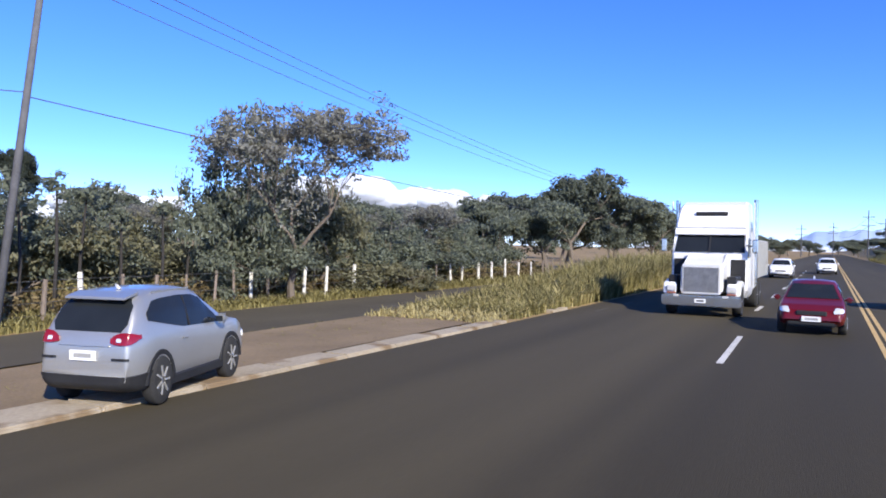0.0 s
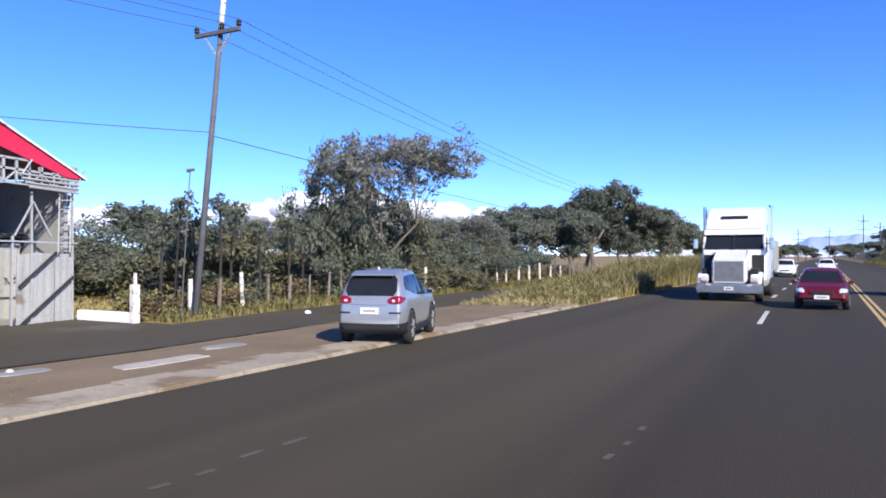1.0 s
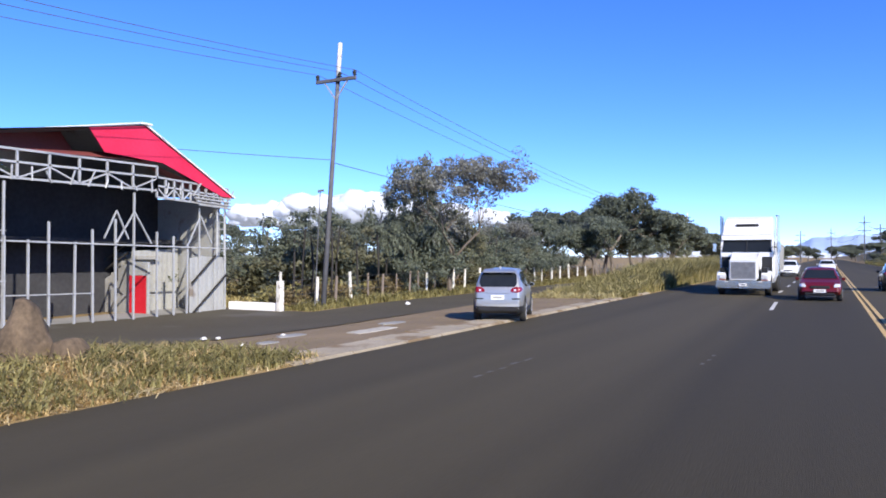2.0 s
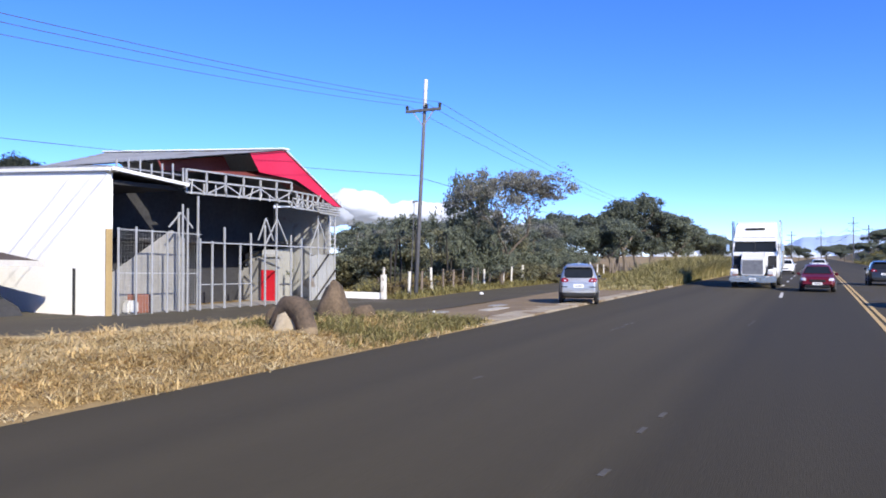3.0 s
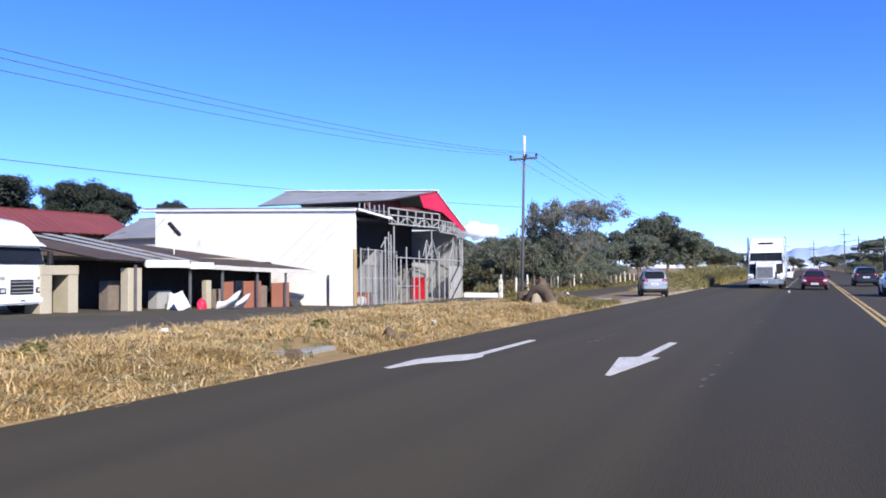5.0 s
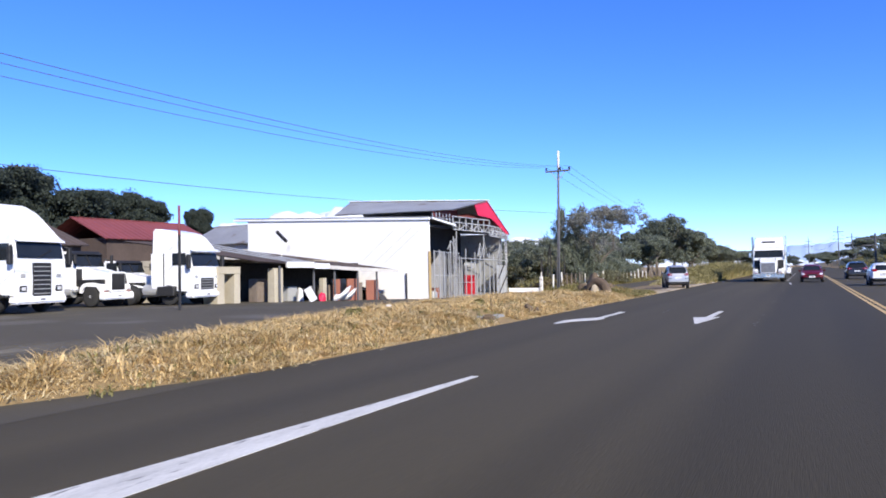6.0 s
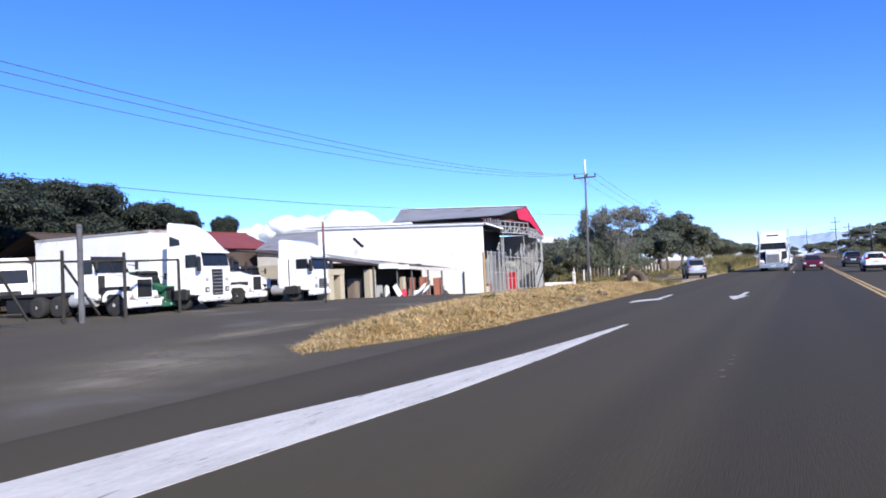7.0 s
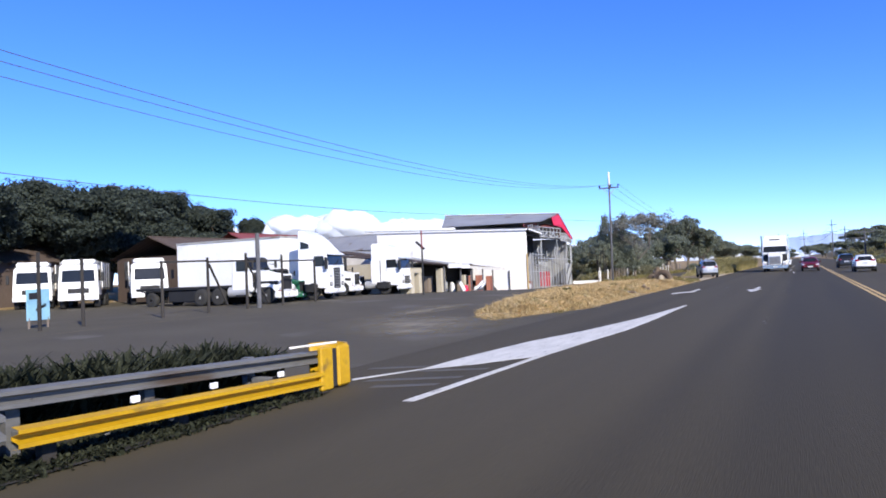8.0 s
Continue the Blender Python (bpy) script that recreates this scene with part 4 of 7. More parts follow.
part("rear_block", box(-31, -26.0, -13.0, -0.6, -0.4, 2.4), "cream", shop)
for ya, yb, x, h, mat in ((-5.2, -4.0, -22.1, 1.25, "terracotta"), (-3.3, -2.0, -22.0, 1.2, "terracotta"), (-6.4, -5.8, -22.2, 1.2, "terracotta"), (-3.95, -3.35, -22.3, 1.05, "wood")):
    part("counter_panel", box(x - 0.1, x, ya, yb, ground_z(x, ya) - 0.05, ground_z(x, ya) + h, 0.015), mat, shop)
part("roof_mast", rod((-27.45, -4.5, 2.3), (-27.45, -4.5, 3.9), 0.03), "post_white", shop, "thin white mast on the shop roof")
part("mast_lamp", bar((-27.8, -4.5, 4.22), (-27.05, -4.5, 3.58), 0.16), "plastic", shop, "dark slanted lamp head on the mast")
part("low_ramp", prism([(-25, -0.3), (-25, 1.0), (-22.4, 0.15), (-22.0, -0.3)], -1.5, -0.7, 0.02), "room_shade", shop)


def lump(name, x, y, sx, sy, sz, mat, label, category, seed=0, z=None, lean=0.0):
    """A soft or broken lump on the ground: a rock, a sack or a tarp."""
    bm = bmesh.new()
    bmesh.ops.create_icosphere(bm, subdivisions=3, radius=1.0)
    for v in bm.verts:
        d = 1 + 0.35 * noise.noise(v.co * 1.3 + Vector((seed * 3.1, seed, 0))) + 0.12 * noise.noise(v.co * 4 + Vector((seed, 0, 0)))
        v.co = Vector((v.co.x * sx * d, v.co.y * sy * d, max(-0.25, v.co.z * d) * sz))
    ob = obj(name, bm, mat, smooth=True)
    ob.location = (x, y, (ground_z(x, y) if z is None else z) + 0.05)
    ob.rotation_euler = (0, lean, seed)
    return tagged(ob, label, category)


for x, y, k in ((-21.1, -7.7, 1.0), (-21.25, -6.75, 0.85)):
    ob = obj("folded_tarp", loft([[(x + d + 0.35 * z + 0.05 * math.sin(v * 7 + d), y + v * k, ground_z(x, y) + 0.03 + z * k) for v, z in ((0, 0), (0.45, 0.02), (0.95, 0), (1.12, 0.35), (1.2, 0.78), (0.95, 0.62), (0.7, 0.36), (0.3, 0.3), (0.05, 0.33))] for d in (-0.06, -0.02, 0.02, 0.06)]), "cloth_white", smooth=True)
    tagged(ob, "white tarpaulin propped up before the shop", "tarpaulin", "tarpaulins")
lump("sack", -22.2, -9.1, 0.2, 0.3, 0.7, "cloth_white", "white sack standing under the porch roof", "sack", 4)
ob = obj("white_board", box(-0.02, 0.02, -0.45, 0.45, 0, 0.75, 0.01), "cloth_white")
ob.matrix_basis = pose(-21.0, -9.5, ground_z(-21, -10) + 0.03, 12, -25, 10)
tagged(ob, "white board leaning outside the shop", "board")
lump("red_bag", -21.6, -8.0, 0.15, 0.2, 0.42, "red_sheet", "red sack standing under the shop roof", "bag", 9)
for i, (x, y, h, mat, lab) in enumerate(((-23.2, -11.2, 1.2, "wood", "dark wooden shelf at the back of the porch"), (-23.0, -5.8, 0.9, "wood", "brown crate under the porch roof"), (-23.4, -3.9, 1.3, "sheet_grey", "grey metal locker at the back of the porch"), (-23.2, -8.8, 0.8, "sheet_grey", "grey drum under the porch roof"))):
    tagged(obj("porch_box", box(x - 0.3, x + 0.3, y - 0.4, y + 0.4, ground_z(x, y), ground_z(x, y) + h, 0.04, seg=2), mat), lab, "box")
ob = obj("shop_crate", box(-22.3, -22.0, -7.3, -7.0, ground_z(-22, -7), 1.3, 0.02), "cream")
tagged(ob, "tall cream cupboard under the porch roof", "cupboard")

kiosk = thing("kiosk", pose(-22.6, -13.9, ground_z(-22.6, -14)), "small cream kiosk with an open dark doorway", "kiosk")
part("wall", box(-0.9, 0.0, -0.75, -0.3, -0.1, 1.65, 0.02), "cream", kiosk)
part("wall", box(-0.9, 0.0, 0.35, 0.75, -0.1, 1.65, 0.02), "cream", kiosk)
part("lintel", box(-0.9, 0.02, -0.76, 0.76, 1.4, 1.75, 0.02), "cream", kiosk)
# back coloured near-black for the shade in the doorway
part("back", box(-1.0, -0.9, -0.75, 0.75, -0.1, 1.7), "room_shade", kiosk)

# ---- houses behind the yard ----
def shed(name, x0, x1, y0, y1, wall, ridge, roof_mat, label, along="y", wall_mat="cream"):
    h = thing(name, pose(0, 0, 0), label, "building")
    g = ground_z((x0 + x1) / 2, (y0 + y1) / 2)
    part("wall", box(x0 + 0.4, x1 - 0.4, y0 + 0.4, y1 - 0.4, g - 0.6, wall), wall_mat, h)
    xm, ym = (x0 + x1) / 2, (y0 + y1) / 2
    for s in (-1, 1):
        bm = bmesh.new()
        k = 40
        for lift in (0.0, -0.06):
            rows = []
            for i in range(k + 1):
                r = (0.04 if i % 2 else 0) + lift
                if along == "y":
                    y = y0 + (y1 - y0) * i / k
                    rows.append([(xm, y, ridge + r), (xm + s * (x1 - x0) / 2, y, wall - 0.1 + r)])
                else:
                    x = x0 + (x1 - x0) * i / k
                    rows.append([(x, ym, ridge + r), (x, ym + s * (y1 - y0) / 2, wall - 0.1 + r)])
            sheet(rows, bm)
        part("roof_slope", bm, roof_mat, h)
    part("ridge_cap", bar((xm, y0, ridge + 0.03), (xm, y1, ridge + 0.03), 0.25, 0.06) if along == "y" else bar((x0, ym, ridge + 0.03), (x1, ym, ridge + 0.03), 0.06, 0.25), roof_mat, h)
    return h


shed("red_roofed_house", -55, -46.8, -1.3, 10.6, 4.75, 6.5, "red_roof", "house with a dull red ribbed metal roof", wall_mat="brown_roof")
shed("grey_roofed_house", -46.4, -37.0, 6.2, 13.4, 4.3, 5.9, "zinc", "house with a grey ribbed metal roof", along="x", wall_mat="concrete")
shed("brown_roofed_shed", -57, -49, -33, -19, 3.7, 5.0, "brown_roof", "low shed with a rusty brown roof", wall_mat="brown_roof")
shed("brown_roofed_shed", -47, -38.5, -18.8, -9, 3.7, 5.2, "brown_roof", "tall shed with a faded brown roof", wall_mat="brown_roof")

# ---- vehicles ----
def wheel(parent, x, y, r, w, dual=False, rim_mat="steel", spokes=True):
    e = new("wheel")
    e.parent = parent
    e.location = (x, y, r)
    s = 1 if y > 0 else -1
    bm = bmesh.new()
    prof = [(r * 0.62, -w / 2), (r * 0.93, -w / 2), (r, -w * 0.34), (r, w * 0.34), (r * 0.93, w / 2), (r * 0.62, w / 2)]
    k = 24
    loft([[(math.cos(2 * math.pi * i / k) * q, v, math.sin(2 * math.pi * i / k) * q) for i in range(k)] for q, v in prof], bm)
    part("tyre", bm, "rubber", e, smooth=True)
    bm = bmesh.new()
    prof = [(r * 0.6, 0.0), (r * 0.63, s * w * 0.5), (r * 0.56, s * w * 0.42), (r * 0.3, s * w * 0.3), (r * 0.16, s * w * 0.5), (0.01, s * w * 0.5)]
    loft([[(math.cos(2 * math.pi * i / k) * q, v, math.sin(2 * math.pi * i / k) * q) for i in range(k)] for q, v in prof], bm)
    if spokes:
        for i in range(7):
            a = 2 * math.pi * i / 7
            bar((math.cos(a) * r * 0.15, s * w * 0.46, math.sin(a) * r * 0.15), (math.cos(a) * r * 0.6, s * w * 0.46, math.sin(a) * r * 0.6), r * 0.17, w * 0.12, bm=bm)
    part("rim", bm, rim_mat, e, smooth=False)
    return e


def car(name, m, paint, label, style="suv", category="car", group="", lamps=("lamp_clear", "lamp_red")):
    """A car as one swept shell with windows laid onto it; it points to +x."""
    c = thing(name, m, label, category, group)
    if style == "suv":
        L, W, H, r = 4.42, 1.85, 1.66, 0.36
        top = [(-2.21, 0.62), (-2.19, 0.9), (-2.14, 1.04), (-2.02, 1.2), (-1.88, 1.38), (-1.74, 1.52), (-1.55, 1.6), (-1.1, 1.645), (-0.5, 1.66), (0.05, 1.64), (0.38, 1.56), (0.75, 1.34), (1.08, 1.12), (1.25, 1.06), (1.7, 1.0), (2.0, 0.9), (2.15, 0.74), (2.21, 0.56)]
        belt = [(-2.2, 1.0), (-1.6, 1.08), (-0.8, 1.04), (1.0, 0.98)]
        win = (-1.62, 0.92)
    else:
        L, W, H, r = 4.0, 1.72, 1.49, 0.31
        top = [(-2.0, 0.55), (-1.98, 0.85), (-1.92, 0.96), (-1.75, 1.08), (-1.5, 1.27), (-1.25, 1.4), (-0.9, 1.46), (-0.3, 1.49), (0.1, 1.46), (0.4, 1.36), (0.75, 1.14), (1.05, 0.97), (1.2, 0.92), (1.6, 0.83), (1.88, 0.7), (1.98, 0.56), (2.0, 0.45)]
        belt = [(-2.0, 0.92), (-1.2, 0.94), (0.0, 0.9), (1.0, 0.86)]
        win = (-1.35, 0.86)
    w = W / 2

    def prof(x):
        zt, e = interp(x, top), abs(x) / (L / 2)
        n = 1 - 0.16 * max(0.0, (e - 0.7) / 0.3) ** 2.2
        z0 = 0.26 + 0.1 * max(0.0, (e - 0.88) / 0.12)
        zb = min(interp(x, belt), zt - 0.05)
        zm = z0 + (zb - z0) * 0.55
        up = max(0.0, zt - zb)
        ww = w * n
        return [(ww * 0.84, z0), (ww * 0.955, z0 + 0.07), (ww * 0.99, z0 + (zm - z0) * 0.6), (ww, zm), (ww * 0.985, zm + (zb - zm) * 0.6), (ww * 0.955, zb), (ww * (0.955 - 0.11 * min(1, up / 0.5)), zb + up * 0.5), (ww * (0.955 - 0.23 * min(1, up / 0.5)), zb + up * 0.84), (ww * (0.88 - 0.24 * min(1, up / 0.5)), zb + up * 0.955), (ww * 0.32, zt), (0.0, zt + 0.008)]

    xs = sorted(set([x for x, _ in top] + steps(-L / 2, L / 2, 0.12)))
    rings = []
    for x in xs:
        h = prof(x)
        rings.append([(x, -a, b) for a, b in h] + [(x, a, b) for a, b in h[-2::-1]])
    shell = loft(rings)
    shell.normal_update()
    tree_ = BVHTree.FromBMesh(shell)
    part("body", shell, paint, c, smooth=True)

    def patch(nm, aim, nu, nv, mat, lab="", lift=0.012, thick=0.03):
        nu, nv = nu * 2, nv * 2
        """A panel that follows the shell: aim(u, v) gives a point inside the car and the way out to it."""
        rows, back = [], []
        for i in range(nu + 1):
            row, bk = [], []
            for j in range(nv + 1):
                p, d = aim(i / nu, j / nv)
                p, d = Vector(p), Vector(d).normalized()
                hit, nrm, _, _ = tree_.ray_cast(p + d * 5, -d)
                hit, nrm = (hit, nrm if nrm.dot(d) > 0 else -nrm) if hit else (p, d)
                row.append(hit + nrm * lift), bk.append(hit - nrm * thick)
            rows.append(row), back.append(bk)
        bm = sheet(rows)
        edge = [r[0] for r in rows] + rows[-1][1:] + [r[-1] for r in rows[-2::-1]] + rows[0][-2:0:-1]
        inner = [r[0] for r in back] + back[-1][1:] + [r[-1] for r in back[-2::-1]] + back[0][-2:0:-1]
        loft([edge, inner], bm, caps=False)
        return part(nm, bm, mat, c, lab, smooth=True)

    def width_at(x, z):
        h = prof(x)
        return float(np.interp(z, [b for _, b in h], [a for a, _ in h]))

    big_ = style == "suv"
    for s in (-1, 1):
        def side_glass(u, v, s=s):
            x = win[0] + (win[1] - win[0]) * u
            lo = interp(x, belt) + 0.03 + (0.11 * max(0.0, (-0.5 - x) / 1.0) if big_ else 0.0)
            hi = min(interp(x, top) - (0.13 if big_ else 0.11), lo + 0.02 + (win[1] - x) * 0.7, lo + 0.1 + (x - win[0]) * 0.7)
            return (x, 0, lo + (hi - lo) * v), (0, s, 0)
        part_ = patch("side_window", side_glass, 26, 5, "glass", "dark tinted side window")
        part("window_post", bar((-0.32, s * (width_at(-0.32, 1.05) + 0.024), interp(-0.3, belt) + 0.04), (-0.3, s * (width_at(-0.3, H - 0.15) + 0.024), H - 0.15), 0.035, 0.012), "plastic", part_)
        mir = part("mirror", box(0.66, 0.88, s * (w + 0.08) - 0.1, s * (w + 0.08) + 0.1, interp(0.8, belt) + 0.02, interp(0.8, belt) + 0.17, 0.05, seg=2), paint, c)
        part("mirror_glass", box(0.645, 0.665, s * (w + 0.08) - 0.07, s * (w + 0.08) + 0.07, interp(0.8, belt) + 0.05, interp(0.8, belt) + 0.14), "glass", mir)

        def front_lamp(u, v, s=s):
            a = radians(18 + 42 * u)
            return (L / 2 - 0.45, s * w * 0.5, 0.6 + 0.06 * u + 0.12 * v * (0.6 + 0.4 * math.sin(math.pi * u))), (math.cos(a), s * math.sin(a), 0)
        patch("headlight", front_lamp, 10, 3, lamps[0], "clear headlight", lift=0.03)

        def rear_lamp(u, v, s=s):
            a = radians(2 + 74 * u)
            half = 0.028 + 0.05 * math.sin(math.pi * min(1.0, u * 1.15)) ** 0.8
            return (-L / 2 + 0.42, s * w * 0.5, 0.985 + 0.05 * u + half * (2 * v - 1)), (-math.cos(a), s * math.sin(a), 0)
        patch("tail_lamp", rear_lamp, 14, 3, lamps[1], "red tail lamp", lift=0.03)
        if big_:
            def lamp_eye(u, v, s=s):
                a = radians(20 + 10 * u)
                return (-L / 2 + 0.42, s * w * 0.5, 0.965 + 0.05 * v), (-math.cos(a), s * math.sin(a), 0)
            patch("reversing_lamp", lamp_eye, 3, 2, "lamp_clear", "small clear reversing lamp", lift=0.045)

            def slot(u, v, s=s):
                a = radians(8 + 36 * u)
                return (-L / 2 + 0.4, s * w * 0.5, 0.72 + 0.035 * v), (-math.cos(a), s * math.sin(a), 0)
            patch("bumper_slot", slot, 6, 1, "plastic", "dark slot in the bumper", lift=0.02)
        part("door_handle", box(-0.62, -0.42, s * w - 0.02, s * w + 0.012, 0.88, 0.91, 0.01), paint, c)
        for x in (L * 0.305, -L * 0.305):
            k = 16
            ring = lambda q, yy: [(x + math.cos(math.pi * i / (k - 1)) * q, yy, r + math.sin(math.pi * i / (k - 1)) * q - 0.02) for i in range(k)]
            part("wheel_arch", sheet([ring(0.05, s * (w - 0.015)), ring(r * 1.08, s * (w - 0.012)), ring(r * 1.1, s * (w + 0.014)), ring(r * 1.28, s * (w + 0.016)), ring(r * 1.32, s * (w - 0.05))]), "plastic", c, "black plastic wheel arch")
            wheel(c, x, s * (w - 0.085), r, 0.22, rim_mat="alloy")
        part("sill", box(-L * 0.24, L * 0.24, s * w * 0.97 - 0.03, s * w * 0.97 + 0.025, 0.23, 0.38, 0.02), "plastic", c)
    zr = (1.1, 1.53) if big_ else (1.0, 1.34)
    zw = (1.13, 1.52) if big_ else (0.98, 1.36)

    def rear_glass(u, v):
        z = zr[0] + (zr[1] - zr[0]) * v
        half = w * (interp(v, [(0, 0.66), (0.25, 0.74), (0.8, 0.7), (1, 0.6)]) if big_ else interp(v, [(0, 0.68), (1, 0.56)]))
        return (-0.6, (2 * u - 1) * half, z), (-1, 0, 0.0)
    patch("rear_window", rear_glass, 14, 8, "glass", "dark rear window")

    def screen(u, v):
        z = zw[0] + (zw[1] - zw[0]) * v
        return (-0.4, (2 * u - 1) * w * interp(v, [(0, 0.8), (1, 0.62)]), z), (1, 0, 0.0)
    patch("windscreen", screen, 14, 8, "glass", "dark windscreen")

    def low_rear(u, v):
        a = radians(-78 + 156 * u)
        return (-L / 2 + 0.75, w * 0.45 * math.sin(a), 0.3 + (0.2 + 0.06 * abs(2 * u - 1) ** 3) * v), (-math.cos(a), math.sin(a), 0)
    patch("rear_bumper", low_rear, 24, 4, "plastic", "black lower bumper", lift=0.03)

    def chrome_strip(u, v):
        return (-1.0, (2 * u - 1) * w * 0.5, 0.905 + 0.022 * v), (-1, 0, 0)
    patch("hatch_strip", chrome_strip, 10, 1, paint, "slim strip over the plate", lift=0.026)
    part("front_bumper", box(L / 2 - 0.25, L / 2 + 0.01, -w * 0.74, w * 0.74, 0.24, 0.44, 0.06, seg=2), "plastic", c)
    part("grille", box(L / 2 - 0.12, L / 2 + 0.005, -w * 0.45, w * 0.45, 0.54, 0.68, 0.03), "plastic", c)
    part("aerial_fin", prism([(-1.25, H - 0.02), (-1.3, H + 0.07), (-1.12, H - 0.02)], -0.03, 0.03, 0.01), "lamp_clear", c)
    for s, z in ((1, 0.46), (-1, 0.78)):
        hit = tree_.ray_cast(Vector((s * 5, 0, z)), Vector((-s, 0, 0)))[0]
        x = hit.x + s * 0.03
        pl = part("number_plate", box(x - 0.012, x + 0.012, -0.24, 0.24, z - 0.07, z + 0.07), "plate", c, "white number plate")
        part("plate_bar", box(x + s * 0.014 - 0.003, x + s * 0.014 + 0.003, -0.16, 0.16, z - 0.03, z + 0.03), "sheet_grey", pl)
    if style == "suv":
        part("rear_spoiler", prism([(-1.93, 1.535), (-1.9, 1.57), (-1.5, 1.635), (-1.5, 1.59)], -w * 0.62, w * 0.62, 0.012), paint, c)
        for s in (-1, 1):
            part("roof_rail", bar((-1.2, s * w * 0.66, H - 0.05), (0.1, s * w * 0.66, H - 0.05), 0.03), paint, c)
    return c


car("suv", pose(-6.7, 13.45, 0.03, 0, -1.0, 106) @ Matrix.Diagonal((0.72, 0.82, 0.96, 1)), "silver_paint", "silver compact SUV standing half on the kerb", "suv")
car("red_car", pose(2.05, 30.2, 0, 0, 0, -90), "red_paint", "small dark red hatchback with headlights facing up the road", "hatch")
car("white_car", pose(6.2, 17.0, 0, 0, 0, 90), "white_paint", "white sedan on the far carriageway", "hatch")
car("dark_car", pose(6.0, 42.0, 0, 0, 0, 90), "dark_paint", "dark car on the far carriageway", "suv")
car("white_van", pose(2.2, 92.0, 0, 0, 0, -90), "white_paint", "white car following far down the road", "suv")
car("white_pickup", pose(-1.2, 75.0, 0, 0, 0, -90), "white_paint", "white car behind the lorry", "suv")


def semi(name, m, label, paint="white_paint", hood=1.55, cab=1.45, sleeper=1.7, high=True, slope=False, box_len=0.0, box_top=3.55, box_mat="white_paint", chrome=True, group="", low=False, stacks=True, visor=True, grille_mat="grille"):
    """A bonneted lorry. Its nose is at x = 0, it points to +x."""
    t = thing(name, m, label, "lorry", group)
    W = 1.22
    xc, xw = -hood - 0.2, -hood - 0.62           # base and head of the windscreen
    zb, zt = (2.06, 2.86) if high and not slope else (1.95, 2.72)
    xr = xc - cab - sleeper                      # back of the cab
    part("chassis", box(xr - (box_len or 1.8) * 0.9, -0.3, -0.45, 0.45, 0.55, 0.8, 0.02), "plastic", t)
    hb = prism([(-0.1, 0.75), (-0.06, 1.5), (-0.16, 1.62), (xc + 0.1, zb - 0.05), (xc, zb), (xc, 0.75)], -0.66, 0.66, 0.06, top=(1.2, 0.94))
    part("bonnet", hb, paint, t)
    g = part("grille", box(-0.1, 0.03, -0.6, 0.6, 0.72, 1.68, 0.03), "lamp_clear" if chrome else paint, t, "bright grille surround")
    for i in range(11):
        part("grille_bar", box(0.03, 0.045, -0.52 + i * 0.1, -0.5 + i * 0.1, 0.8, 1.6), grille_mat, g)
    part("grille_mesh", box(0.025, 0.037, -0.53, 0.53, 0.8, 1.6), "plastic" if grille_mat == "plastic" else "grille", g)
    part("bumper", box(-0.25, 0.12, -W, W, 0.34, 0.7, 0.05, seg=2), "chrome" if chrome else paint, t, "broad front bumper")
    for s in (-1, 1):
        part("fender", prism([(-1.55, 0.65), (-1.5, 0.95), (-1.25, 1.15), (-0.7, 1.18), (-0.15, 1.08), (-0.05, 0.9), (-0.05, 0.7), (-0.25, 0.7), (-0.3, 0.85), (-0.45, 1.0), (-1.1, 1.02), (-1.3, 0.9), (-1.36, 0.65)], s * 1.18 - 0.2 * (s + 1) * 0.5 * 2 + 0.0, s * 1.18 + 0.2 * (1 - s) * 0.5 * 2, 0.03), paint, t)
        hl = part("headlight", box(-0.12, 0.02, s * 0.92 - 0.16, s * 0.92 + 0.16, 0.78, 1.0, 0.04, seg=2), "lamp_clear", t)
        part("indicator", box(-0.1, 0.02, s * 0.92 - 0.14, s * 0.92 + 0.14, 0.72, 0.77, 0.01), "terracotta", hl)
        part("fog_lamp", box(0.1, 0.14, s * 0.75 - 0.09, s * 0.75 + 0.09, 0.62, 0.7, 0.02), "lamp_clear", t)
        wheel(t, -0.85, s * 1.03, 0.5, 0.28, rim_mat="white_paint", spokes=False)
        for dx in (0.0, -1.25):
            wheel(t, xr - 1.0 + dx, s * 0.98, 0.5, 0.5, rim_mat="white_paint", spokes=False)
        part("fuel_tank", rod((xc - 0.3, s * 0.95, 0.75), (xc - 1.7, s * 0.95, 0.75), 0.3, seg=16), "steel", t)
        mir = part("mirror", box(xc + 0.15, xc + 0.27, s * (W + 0.24) - 0.09, s * (W + 0.24) + 0.09, 2.1, 2.55, 0.03), "chrome" if chrome else "plastic", t)
        part("mirror_arm", bar((xc + 0.2, s * (W + 0.28), 2.3), (xc - 0.1, s * (W - 0.05), 2.35), 0.04), "plastic", mir)
        part("side_window", box(xc - 1.05, xc - 0.25, s * W - 0.012, s * W + 0.012, 1.95, 2.6, 0.0), "glass", t)
        part("door", box(xc - 1.15, xc - 0.1, s * W - 0.008, s * W + 0.006, 0.95, 1.93, 0.0), paint, t)
        part("step", box(xc - 1.0, xc - 0.3, s * W - 0.25, s * W - 0.02, 0.5, 0.58, 0.01), "plastic", t)
        if sleeper:
            part("sleeper_window", box(xr + 0.35, xr + 0.95, s * W - 0.015, s * W + 0.012, 2.95 if high else 2.1, 3.3 if high else 2.4, 0.0), "glass", t)
        if stacks:
            part("exhaust_pipe", rod((xc - cab - 0.25, s * (W + 0.1), 0.9), (xc - cab - 0.25, s * (W + 0.1), 4.0), 0.08, seg=10), "chrome", t)
